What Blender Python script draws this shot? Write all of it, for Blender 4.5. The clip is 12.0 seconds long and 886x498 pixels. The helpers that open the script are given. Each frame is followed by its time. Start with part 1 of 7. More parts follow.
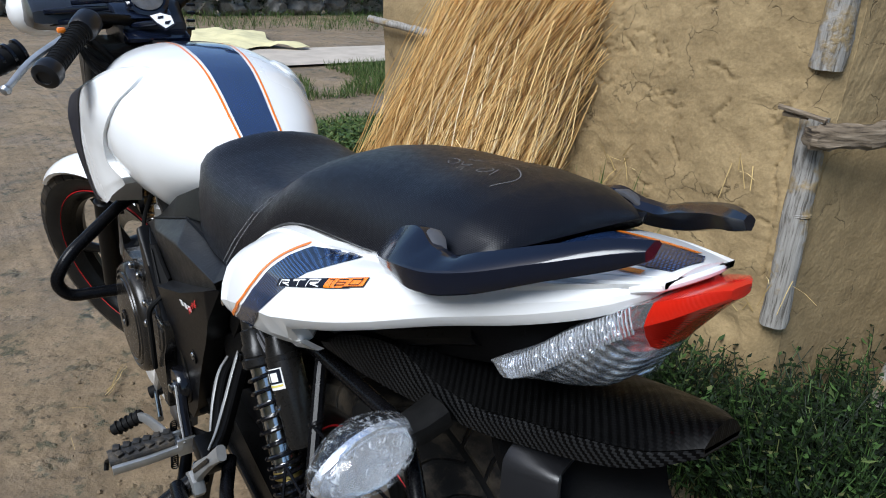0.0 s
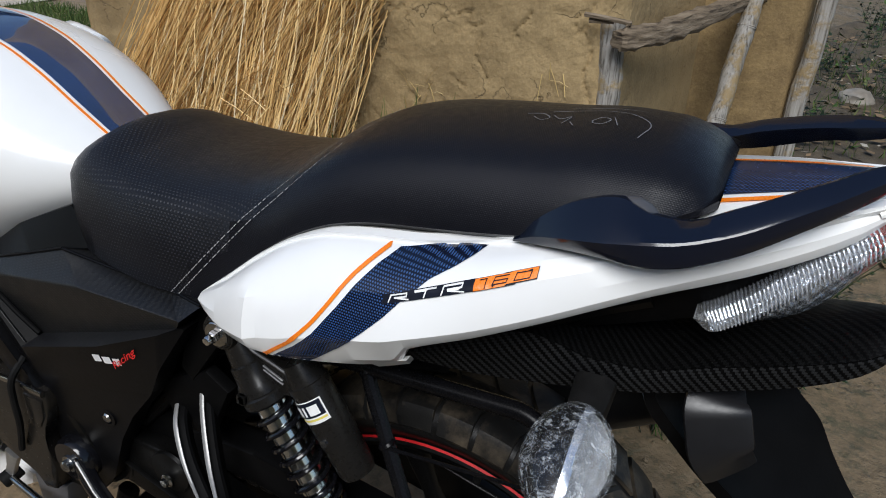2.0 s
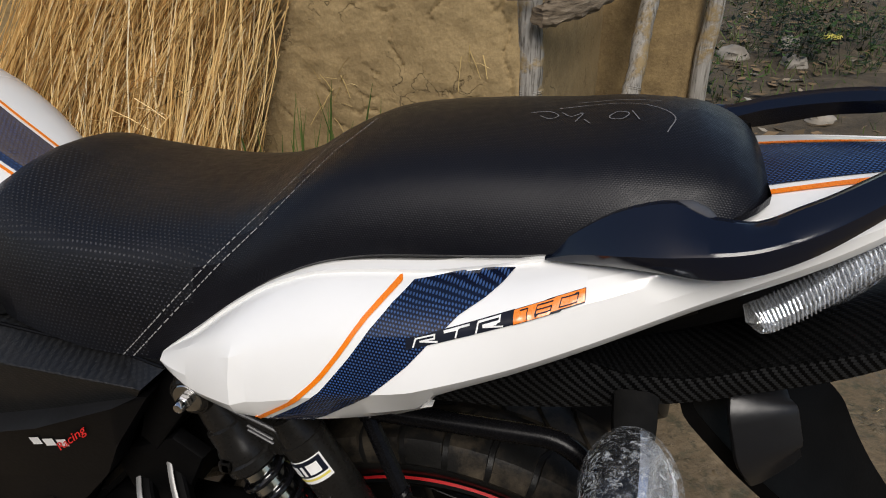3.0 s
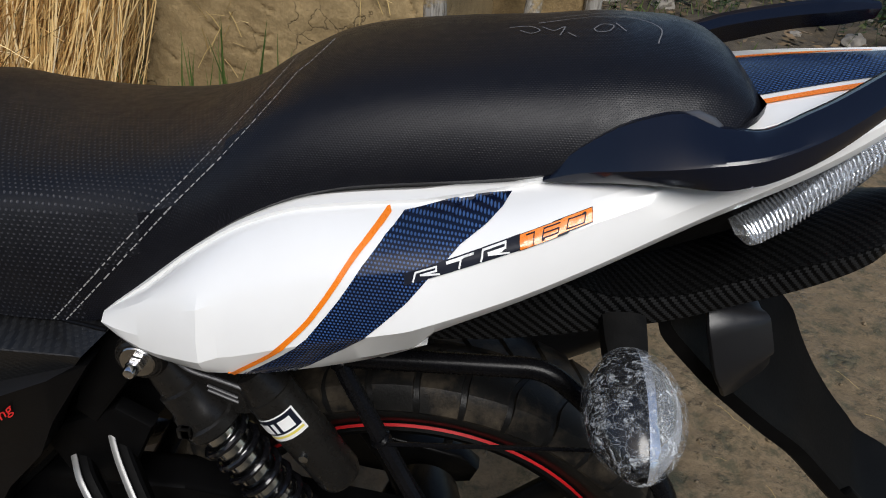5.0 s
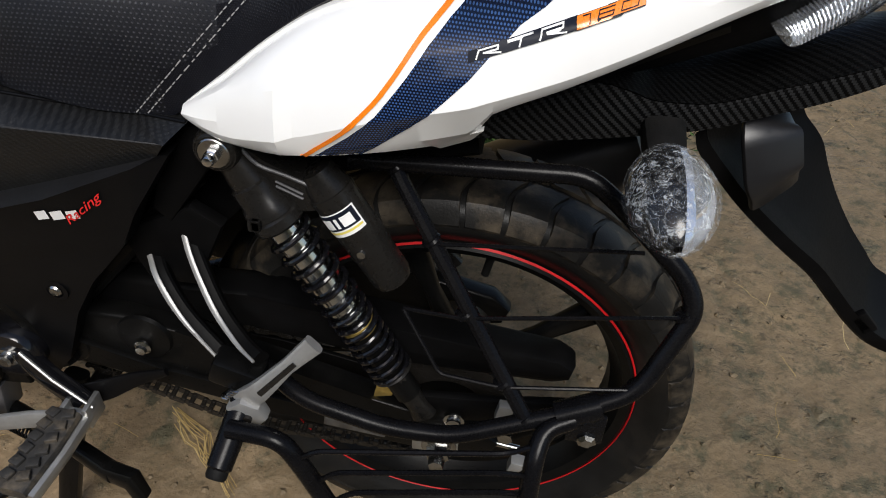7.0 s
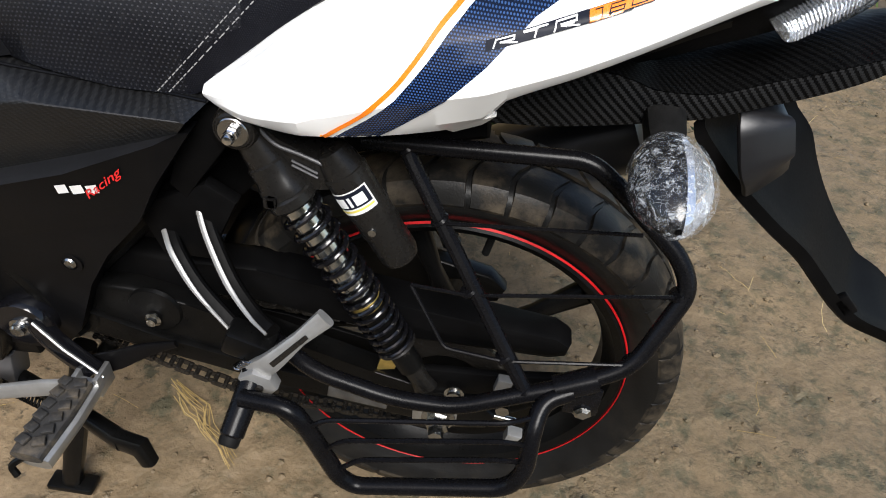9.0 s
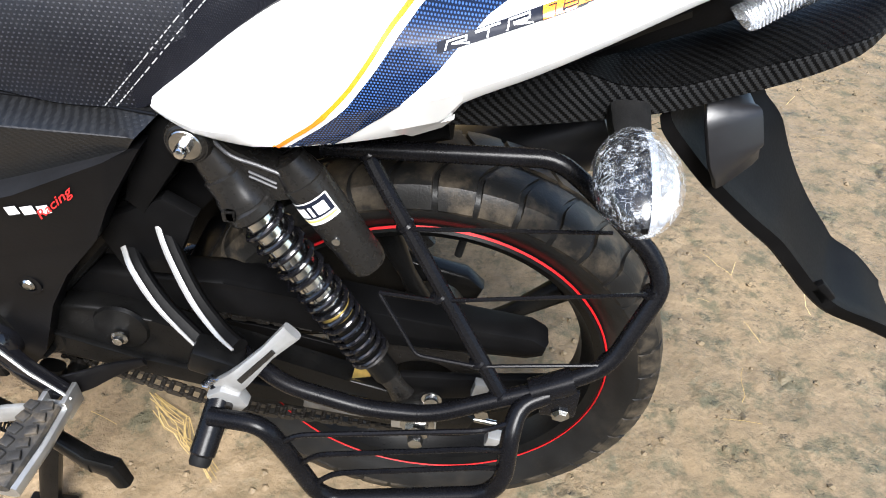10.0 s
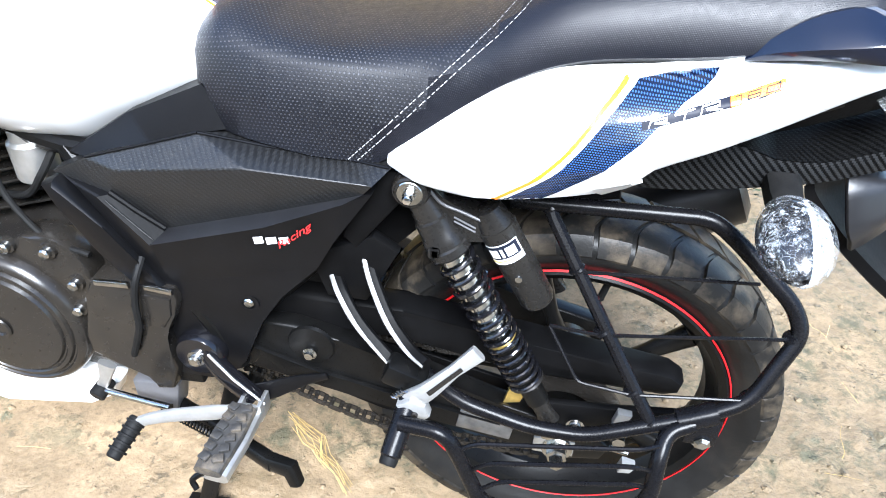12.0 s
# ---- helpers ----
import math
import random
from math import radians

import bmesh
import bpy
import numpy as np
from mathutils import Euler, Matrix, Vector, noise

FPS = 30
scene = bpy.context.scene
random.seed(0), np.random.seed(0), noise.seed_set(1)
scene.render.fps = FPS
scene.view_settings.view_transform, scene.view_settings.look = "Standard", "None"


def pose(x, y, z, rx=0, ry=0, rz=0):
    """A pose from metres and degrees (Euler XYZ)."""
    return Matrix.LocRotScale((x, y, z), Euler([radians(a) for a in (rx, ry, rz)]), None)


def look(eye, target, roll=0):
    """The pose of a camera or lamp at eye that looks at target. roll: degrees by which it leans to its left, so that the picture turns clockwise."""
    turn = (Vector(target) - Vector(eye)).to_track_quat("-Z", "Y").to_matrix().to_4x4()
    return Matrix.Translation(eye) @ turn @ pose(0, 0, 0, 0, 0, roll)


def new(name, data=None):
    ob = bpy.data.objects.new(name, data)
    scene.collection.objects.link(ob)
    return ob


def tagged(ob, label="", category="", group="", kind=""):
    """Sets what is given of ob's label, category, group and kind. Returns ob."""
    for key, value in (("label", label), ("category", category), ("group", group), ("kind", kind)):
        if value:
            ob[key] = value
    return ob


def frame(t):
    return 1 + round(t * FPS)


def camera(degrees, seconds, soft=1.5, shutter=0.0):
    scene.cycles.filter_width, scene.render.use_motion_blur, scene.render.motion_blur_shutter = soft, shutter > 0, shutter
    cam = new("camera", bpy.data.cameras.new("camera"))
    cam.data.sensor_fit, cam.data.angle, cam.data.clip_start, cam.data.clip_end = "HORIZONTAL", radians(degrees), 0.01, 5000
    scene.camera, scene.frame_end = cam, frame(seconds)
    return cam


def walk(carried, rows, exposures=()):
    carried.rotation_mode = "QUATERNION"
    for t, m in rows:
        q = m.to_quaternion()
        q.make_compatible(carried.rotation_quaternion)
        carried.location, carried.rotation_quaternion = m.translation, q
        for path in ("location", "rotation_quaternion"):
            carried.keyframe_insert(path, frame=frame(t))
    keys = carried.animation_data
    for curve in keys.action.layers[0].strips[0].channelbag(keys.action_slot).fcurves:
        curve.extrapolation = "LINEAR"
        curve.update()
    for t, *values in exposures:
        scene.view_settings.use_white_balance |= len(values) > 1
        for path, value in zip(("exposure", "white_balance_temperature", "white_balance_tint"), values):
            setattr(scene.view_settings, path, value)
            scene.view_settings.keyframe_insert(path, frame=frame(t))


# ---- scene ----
cam = camera(64.26, 12.0, soft=1.0)
ROWS = [
    (0.0, 0.6058, -0.4059, 1.0923, 67.69, -2.52, 54.49),
    (0.5, 0.5265, -0.4729, 1.1033, 65.32, -2.97, 47.17),
    (1.0, 0.4129, -0.4857, 1.086, 61.88, 1.77, 41.76),
    (1.5, 0.3324, -0.529, 1.0743, 62.42, -1.75, 37.49),
    (2.0, 0.2595, -0.577, 1.0875, 62.76, -1.27, 26.17),
    (2.5, 0.1913, -0.5621, 1.0863, 62.65, -1.27, 22.56),
    (3.0, 0.1449, -0.5354, 1.0844, 61.31, 0.52, 15.83),
    (3.2, 0.1149, -0.5443, 1.0788, 61.97, -1.37, 14.49),
    (4.8, 0.067, -0.5227, 1.0653, 56.59, -2.56, 5.16),
    (5.0, 0.0635, -0.5282, 1.053, 57.4, -1.7, 5.73),
    (5.5, 0.0622, -0.5467, 1.0321, 55.05, -1.55, 6.98),
    (6.0, 0.0705, -0.5713, 1.0103, 52.98, -1.72, 7.47),
    (6.5, 0.0659, -0.5946, 0.9954, 52.07, -1.47, 7.74),
    (7.0, 0.0476, -0.625, 0.9963, 51.06, -2.04, 7.72),
    (7.2, 0.0398, -0.6344, 1.0046, 51.07, -1.32, 7.48),
    (8.8, 0.0338, -0.6479, 1.0077, 48.79, -3.59, 6.85),
    (9.0, 0.026, -0.6505, 1.0122, 49.48, -3.66, 7.2),
    (9.5, 0.0359, -0.6438, 1.0215, 50.19, -2.63, 5.98),
    (10.0, 0.0455, -0.628, 1.012, 48.99, -2.35, 4.99),
    (10.5, 0.0296, -0.6265, 1.0137, 49.1, -2.71, 5.48),
    (11.0, -0.0063, -0.6481, 1.0076, 49.29, -2.16, 5.63),
    (11.5, -0.0482, -0.6843, 1.0272, 51.2, -1.42, 8.57),
    (12.0, -0.075, -0.7474, 1.0738, 53.06, -2.08, 10.03),
]
# seconds, stops, kelvin, tint
EXPOSURES = [(0.0, 0.55, 5850, 8), (0.5, 0.4, 5850, 8), (1.5, 0.1, 6100, 9), (2.5, 0.08, 6350, 9), (3.0, 0.0, 6800, 11), (5.0, 0.02, 6450, 10), (5.5, 0.05, 6450, 10), (6.5, 0.1, 6500, 10), (7.2, 0.38, 6600, 10), (9.0, 0.90, 6500, 10), (9.5, 1.0, 6450, 10),
             (10.0, 2.0, 6300, 10), (10.5, 2.35, 6000, 9), (11.0, 2.4, 5850, 9), (12.0, 2.65, 5700, 8)]
walk(cam, [(t, pose(*p)) for t, *p in ROWS], EXPOSURES)
# The whole place is laid out round the motorcycle: rear axle above the origin, its nose towards -x, its left side towards -y.
YC = 0.01          # the motorcycle's middle plane

# ---- world and light ----
world = bpy.data.worlds.new("sky")
scene.world = world
world.use_nodes = True
wn = world.node_tree.nodes
sky = wn.new("ShaderNodeTexSky")
sky.sky_type, sky.sun_disc = "NISHITA", False
sky.sun_elevation, sky.sun_rotation = radians(46), radians(198)
sky.air_density, sky.dust_density = 1.0, 1.0
world.node_tree.links.new(sky.outputs[0], wn["Background"].inputs[0])
wn["Background"].inputs[1].default_value = 0.105
sun_data = bpy.data.lights.new("sun", "SUN")
sun_data.energy, sun_data.angle, sun_data.color = 3.4, radians(30), (1.0, 0.97, 0.93)
sun = new("sun", sun_data)
sun.matrix_world = look((0, 0, 0), (-0.22, 0.66, -0.72))


# ---- materials ----
class Nodes:
    """A small wrapper round one node material."""

    def __init__(self, name, color=(0.5, 0.5, 0.5), rough=0.5, metal=0.0, **more):
        self.mat = bpy.data.materials.new(name)
        self.mat.use_nodes = True
        self.tree = self.mat.node_tree
        self.bsdf = self.tree.nodes["Principled BSDF"]
        self.set("Base Color", (*color, 1)), self.set("Roughness", rough), self.set("Metallic", metal)
        for key, value in more.items():
            self.set(key.replace("_", " "), value)

    def set(self, key, value):
        if isinstance(value, bpy.types.NodeSocket):
            self.tree.links.new(value, self.bsdf.inputs[key])
        else:
            self.bsdf.inputs[key].default_value = value

    def node(self, kind, **inputs):
        n = self.tree.nodes.new(kind)
        for key, value in inputs.items():
            key = int(key[1:]) if key[0] == "i" and key[1:].isdigit() else key.replace("_", " ")
            if isinstance(value, bpy.types.NodeSocket):
                self.tree.links.new(value, n.inputs[key])
            else:
                n.inputs[key].default_value = value
        return n

    def math(self, op, a, b=0.0):
        n = self.node("ShaderNodeMath", i0=a, i1=b)
        n.operation = op
        return n.outputs[0]

    def coords(self):
        return self.tree.nodes.new("ShaderNodeNewGeometry").outputs["Position"]

    def noise(self, scale, detail=4.0, rough=0.55, vec=None):
        return self.node("ShaderNodeTexNoise", Vector=vec or self.coords(), Scale=scale, Detail=detail, Roughness=rough).outputs["Fac"]

    def ramp(self, fac, stops):
        n = self.tree.nodes.new("ShaderNodeValToRGB")
        self.tree.links.new(fac, n.inputs[0])
        while len(n.color_ramp.elements) < len(stops):
            n.color_ramp.elements.new(0.5)
        for e, (at, c) in zip(n.color_ramp.elements, stops):
            e.position, e.color = at, (*c, 1) if len(c) == 3 else c
        return n.outputs[0]

    def grey(self, fac, low, high, a=0.3, b=0.7):
        return self.ramp(fac, [(a, (low,) * 3), (b, (high,) * 3)])

    def mix(self, fac, a, b):
        n = self.tree.nodes.new("ShaderNodeMix")
        n.data_type = "RGBA"
        for socket, value in ((n.inputs[0], fac), (n.inputs[6], a), (n.inputs[7], b)):
            if isinstance(value, bpy.types.NodeSocket):
                self.tree.links.new(value, socket)
            else:
                socket.default_value = value if isinstance(value, float) else (*value, 1)
        return n.outputs[2]

    def bump(self, height, strength=0.3, distance=0.002):
        self.set("Normal", self.node("ShaderNodeBump", Strength=strength, Distance=distance, Height=height).outputs[0])


def worn(name, color, rough=0.5, metal=0.0, vary=0.25, scale=30.0, bump=0.05, dust=0.0, **more):
    """A surface with mottling at two scales, fine grain and an optional film of dust on upward faces' hollows."""
    m = Nodes(name, color, rough, metal, **more)
    big, fine = m.noise(scale), m.noise(scale * 12, 2.0)
    low, high = tuple(c * (1 - vary) for c in color), tuple(min(1, c * (1 + vary)) for c in color)
    col = m.ramp(big, [(0.3, low), (0.7, high)])
    if dust:
        col = m.mix(m.math("MULTIPLY", m.grey(m.noise(scale * 0.6, 6.0, 0.7), 0.0, 1.0, 0.48, 0.72), dust), col, (0.23, 0.18, 0.12))
    m.set("Base Color", col)
    m.set("Roughness", m.grey(fine, max(0.02, rough - 0.03), min(1, rough + 0.04)))
    if bump:
        m.bump(fine, bump, 0.001)
    return m.mat


def axes_of(m, a, b):
    s = m.node("ShaderNodeSeparateXYZ", Vector=m.coords())
    return s.outputs[a], s.outputs[b]


def twill(name, size, a=0, b=2, dark=0.008, light=0.06, rough=0.38, gloss=0.09):
    """Woven carbon film: over two, under two, so that the threads step along the diagonal."""
    m = Nodes(name, (0.02, 0.02, 0.02), rough, Specular_IOR_Level=gloss)
    u, v = axes_of(m, a, b)
    fu, fv = (m.math("FLOOR", m.math("DIVIDE", q, size)) for q in (u, v))
    step = m.math("FLOORED_MODULO", m.math("ADD", fu, fv), 4.0)
    over = m.math("LESS_THAN", step, 1.5)
    thread = m.math("FRACT", m.math("DIVIDE", v, size))
    rib = m.math("MULTIPLY", m.math("SUBTRACT", 1.0, thread), thread)
    shade = m.math("MULTIPLY", over, m.math("ADD", 0.55, m.math("MULTIPLY", rib, 1.6)))
    mottled = m.math("MULTIPLY", shade, m.grey(m.noise(18), 0.6, 1.0))
    m.set("Base Color", m.mix(mottled, (dark, dark, dark * 1.05), (light, light * 1.02, light * 1.05)))
    m.set("Roughness", m.grey(m.noise(60), rough - 0.06, rough + 0.1))
    m.bump(shade, 0.35, 0.0006)
    return m.mat


def dotted(name, base, dot, size, radius, rough, a=0, b=2, bump=0.4, stretch=1.0, gloss=0.25):
    """Rows of staggered dots on a ground colour: perforated leather, honeycomb film."""
    m = Nodes(name, base, rough, Specular_IOR_Level=gloss)
    if a == "uv":
        s = m.node("ShaderNodeSeparateXYZ", Vector=m.tree.nodes.new("ShaderNodeTexCoord").outputs["UV"])
        u, v = s.outputs[0], s.outputs[1]
    else:
        u, v = axes_of(m, a, b)
    v = m.math("DIVIDE", v, size * 0.866)
    row = m.math("FLOORED_MODULO", m.math("FLOOR", v), 2.0)
    u = m.math("ADD", m.math("DIVIDE", u, size * stretch), m.math("MULTIPLY", row, 0.5))
    du, dv = (m.math("SUBTRACT", m.math("FRACT", q), 0.5) for q in (u, v))
    far = m.math("SQRT", m.math("ADD", m.math("MULTIPLY", du, du), m.math("MULTIPLY", dv, dv)))
    spot = m.ramp(far, [(radius * 0.75, (1, 1, 1)), (radius * 1.2, (0, 0, 0))])
    large = m.noise(9.0)
    ground = m.ramp(large, [(0.3, tuple(c * 0.8 for c in base)), (0.7, tuple(c * 1.2 for c in base))])
    amount = m.math("MULTIPLY", spot, m.grey(m.noise(14.0), 0.5, 1.0, 0.35, 0.6))
    m.set("Base Color", m.mix(amount, ground, dot))
    m.set("Roughness", m.grey(m.noise(120.0), rough - 0.05, rough + 0.08))
    grain = m.math("ADD", m.math("MULTIPLY", spot, -1.0), m.math("MULTIPLY", m.noise(900.0, 2.0), 0.5))
    m.bump(grain, bump, 0.0006)
    return m


pearl = Nodes("pearl_white_paint", (0.80, 0.80, 0.785), 0.25, Coat_Weight=0.5, Coat_Roughness=0.05)
pearl.set("Base Color", pearl.ramp(pearl.noise(7.0), [(0.3, (0.77, 0.77, 0.755)), (0.7, (0.82, 0.82, 0.81))]))
pearl.set("Roughness", pearl.grey(pearl.noise(5.0), 0.2, 0.3))
WHITE = pearl.mat
gloss = Nodes("black_gloss_plastic", (0.004, 0.004, 0.005), 0.14, Specular_IOR_Level=0.45)
gloss.set("Roughness", gloss.grey(gloss.noise(6.0), 0.10, 0.2))
GLOSS = gloss.mat
# Black gloss again, with the sky's blue reflection put into its colour.
rail = Nodes("sky_tinted_gloss_plastic", (0.004, 0.006, 0.014), 0.14, Specular_IOR_Level=0.45)
rail.set("Roughness", rail.grey(rail.noise(6.0), 0.10, 0.2))
RAIL = rail.mat
MATT = worn("black_moulded_plastic", (0.0024, 0.0024, 0.0026), 0.48, vary=0.3, scale=26, bump=0.15, dust=0.003, Specular_IOR_Level=0.06)
COVERBLACK = worn("black_satin_cover_plastic", (0.0030, 0.0030, 0.0034), 0.34, vary=0.2, scale=20, bump=0.08, dust=0.004, Specular_IOR_Level=0.13)
FRAME = worn("black_frame_paint", (0.0030, 0.0030, 0.0030), 0.3, vary=0.3, scale=35, bump=0.05, dust=0.006, Specular_IOR_Level=0.13)
TUBE = worn("black_powder_coat", (0.0035, 0.0035, 0.0042), 0.26, vary=0.2, scale=40, bump=0.04, dust=0.006, Specular_IOR_Level=0.13)
ENGINE = worn("bronze_black_engine_paint", (0.010, 0.009, 0.008), 0.24, vary=0.2, scale=12, bump=0.0, dust=0.03, Specular_IOR_Level=0.35)
SHOCKPAINT = worn("dark_grey_cast_paint", (0.009, 0.0085, 0.008), 0.28, vary=0.2, scale=14, bump=0.0, dust=0.02, Specular_IOR_Level=0.25)
ALLOY = worn("cast_aluminium", (0.42, 0.42, 0.41), 0.36, 0.85, vary=0.2, scale=30, bump=0.05, dust=0.06)
SILVER = worn("silver_cast_paint", (0.24, 0.24, 0.235), 0.36, 0.4, vary=0.15, scale=40, bump=0.05, dust=0.05)
CHROME = worn("bright_chrome", (0.72, 0.72, 0.72), 0.14, 1.0, vary=0.08, scale=60, bump=0.0)
STEEL = worn("zinc_plated_steel", (0.38, 0.38, 0.37), 0.22, 1.0, vary=0.2, scale=60, bump=0.0, dust=0.05)
DAMPER = worn("damper_tube_steel", (0.62, 0.63, 0.62), 0.16, 1.0, vary=0.2, scale=50, bump=0.0)
RUBBER = worn("black_rubber", (0.007, 0.007, 0.007), 0.55, vary=0.3, scale=60, bump=0.25, dust=0.008, Specular_IOR_Level=0.08)
TYRE = worn("tyre_rubber", (0.0065, 0.0065, 0.0065), 0.42, vary=0.3, scale=24, bump=0.3, dust=0.035, Specular_IOR_Level=0.18)
TREAD = worn("dusty_tread_rubber", (0.0075, 0.0073, 0.007), 0.42, vary=0.3, scale=34, bump=0.25, dust=0.24, Specular_IOR_Level=0.2)
LUGGREY = worn("grey_moulded_lug", (0.06, 0.06, 0.064), 0.4, vary=0.15, scale=30, bump=0.0)
PLATEGREY = worn("dull_data_plate", (0.10, 0.10, 0.10), 0.4, 0.5, vary=0.4, scale=60, bump=0.1, dust=0.3)
PEGRUBBER = worn("muddy_peg_rubber", (0.018, 0.017, 0.016), 0.6, vary=0.3, scale=70, bump=0.3, dust=0.4)
RED = worn("red_reflective_tape", (0.40, 0.008, 0.010), 0.5, vary=0.12, scale=60, bump=0.0, Specular_IOR_Level=0.2)
REDINK = worn("red_print", (0.65, 0.02, 0.02), 0.4, vary=0.1, scale=60, bump=0.0)
ORANGE = worn("orange_vinyl", (0.83, 0.200, 0.008), 0.28, vary=0.06, scale=40, bump=0.0, Coat_Weight=0.4)
SHEEN = worn("black_sheen_plastic", (0.009, 0.009, 0.010), 0.32, vary=0.15, scale=20, bump=0.0, Specular_IOR_Level=0.35)
INK = worn("black_print", (0.008, 0.010, 0.018), 0.4, vary=0.2, scale=50, bump=0.0, Specular_IOR_Level=0.12)
PRINT = worn("white_print", (0.75, 0.75, 0.74), 0.35, vary=0.05, scale=60, bump=0.0)
YELLOWINK = worn("yellow_print", (0.65, 0.55, 0.1), 0.35, vary=0.05, scale=60, bump=0.0)
GOLD = worn("gold_passivated_steel", (0.55, 0.4, 0.12), 0.35, 0.8, vary=0.25, scale=60, bump=0.05)
THREAD = worn("pale_grey_thread", (0.25, 0.25, 0.245), 0.7, vary=0.1, scale=200, bump=0.0)
EMBROIDERY = worn("dull_grey_thread", (0.13, 0.13, 0.135), 0.6, vary=0.15, scale=200, bump=0.0)
FILM = dotted("honeycomb_blue_film", (0.0030, 0.0060, 0.020), (0.040, 0.09, 0.22), 0.0025, 0.30, 0.2, bump=0.1)
FILM.set("Coat Weight", 0.8), FILM.set("Coat Roughness", 0.06), FILM.set("Coat IOR", 1.5)
FILM = FILM.mat
TOPFILM = dotted("honeycomb_blue_film_top", (0.006, 0.012, 0.045), (0.03, 0.07, 0.19), 0.0042, 0.33, 0.12, 0, 1, 0.06)
TOPFILM.set("Coat Weight", 1.0), TOPFILM.set("Coat Roughness", 0.03), TOPFILM.set("Coat IOR", 2.6)
TOPFILM = TOPFILM.mat
TAILFILM = dotted("honeycomb_blue_film_tail", (0.0035, 0.007, 0.024), (0.03, 0.07, 0.18), 0.0032, 0.33, 0.22, 0, 1, 0.06).mat
# The sky's blue sheen is put into both seats' black.
RIDER = dotted("perforated_black_leatherette", (0.0050, 0.0053, 0.0072), (0.034, 0.035, 0.041), 0.0047, 0.19, 0.40, "uv", bump=0.45, gloss=0.30).mat
PILLION = dotted("grained_black_leatherette", (0.0045, 0.0048, 0.007), (0.009, 0.0095, 0.013), 0.0022, 0.3, 0.36, "uv", bump=0.25, gloss=0.23).mat
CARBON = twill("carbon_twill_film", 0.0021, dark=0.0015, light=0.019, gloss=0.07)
# Same film for the mudguard's top, with its shade painted in as darker threads.
CARBON_TOP = twill("carbon_twill_film_shaded", 0.0021, 0, 1, dark=0.001, light=0.0045, rough=0.42, gloss=0.06)
CARBON_FINE = twill("black_carbon_print", 0.0019, dark=0.004, light=0.011, rough=0.36, gloss=0.42)

glass = Nodes("clear_lens_plastic", (0.9, 0.92, 0.93), 0.05, Transmission_Weight=0.95, IOR=1.46)
LENS = glass.mat
redglass = Nodes("red_lens_plastic", (0.72, 0.020, 0.007), 0.10, Transmission_Weight=0.35, IOR=1.46)
rx, rz = axes_of(redglass, 0, 2)
redglass.bump(redglass.math("SINE", redglass.math("MULTIPLY", redglass.math("ADD", rx, redglass.math("MULTIPLY", rz, 0.5)), 2400.0)), 0.12, 0.0005)
REDLENS = redglass.mat
mirror = Nodes("lamp_reflector", (0.55, 0.58, 0.63), 0.22, Metallic=0.75)
mx, mz = axes_of(mirror, 0, 2)
facet = mirror.math("MULTIPLY", mirror.math("SINE", mirror.math("MULTIPLY", mx, 520.0)), mirror.math("SINE", mirror.math("MULTIPLY", mz, 430.0)))
mirror.bump(mirror.math("ADD", facet, mirror.noise(70.0, 3.0)), 0.7, 0.003)
mirror.set("Base Color", mirror.ramp(mirror.noise(45.0, 3.0), [(0.40, (0.25, 0.28, 0.33)), (0.6, (0.68, 0.71, 0.76))]))
REFLECTOR = mirror.mat
FLUTE = worn("bright_moulded_flutes", (0.66, 0.70, 0.77), 0.22, 0.8, vary=0.15, scale=120, bump=0.0)
AMBER = worn("amber_bulb", (0.5, 0.28, 0.12), 0.25, vary=0.1, scale=60, bump=0.0)
wrap = Nodes("crumpled_cling_film", (0.85, 0.9, 0.95), 0.12, Alpha=0.2)
warped = wrap.node("ShaderNodeVectorMath", i0=wrap.coords(), i1=wrap.node("ShaderNodeVectorMath", i0=wrap.node("ShaderNodeTexNoise", Vector=wrap.coords(), Scale=60.0, Detail=4.0).outputs["Color"], i1=(0.045, 0.02, 0.045)).outputs[0])
warped.inputs[1].links[0].from_node.operation = "MULTIPLY"
creases = wrap.node("ShaderNodeTexVoronoi", Vector=warped.outputs[0], Scale=130.0)
creases.feature = "DISTANCE_TO_EDGE"
wrap.bump(wrap.math("ADD", creases.outputs["Distance"], wrap.noise(85.0, 5.0, 0.6, warped.outputs[0])), 1.0, 0.008)
# Film's white glints painted in: more opaque along folds and in patches.
fold = wrap.grey(creases.outputs["Distance"], 0.58, 0.03, 0.0, 0.055)
glint_patches = wrap.grey(wrap.noise(95.0, 5.0, 0.7, warped.outputs[0]), 0.02, 0.52, 0.51, 0.65)
wrap.set("Alpha", wrap.math("MAXIMUM", wrap.math("MULTIPLY", fold, wrap.grey(wrap.noise(30.0, 2.0), 0.1, 0.9, 0.42, 0.62)), glint_patches))
WRAP = wrap.mat


def earth(name, dark, light, scale=2.0, bump=0.6):
    m = Nodes(name, light, 0.9)
    big, mid, fine = m.noise(scale, 6.0, 0.6), m.noise(scale * 9, 6.0, 0.6), m.noise(scale * 70, 3.0, 0.6)
    mixed = m.math("ADD", m.math("MULTIPLY", big, 0.45), m.math("ADD", m.math("MULTIPLY", mid, 0.3), m.math("MULTIPLY", fine, 0.25)))
    between = tuple((a + b) / 2 for a, b in zip(dark, light))
    m.set("Base Color", m.ramp(mixed, [(0.40, dark), (0.5, between), (0.58, light)]))
    m.bump(m.math("ADD", m.math("MULTIPLY", mid, 1.0), m.math("MULTIPLY", m.noise(scale * 45, 3.0, 0.5), 0.30)), bump, 0.010)
    return m


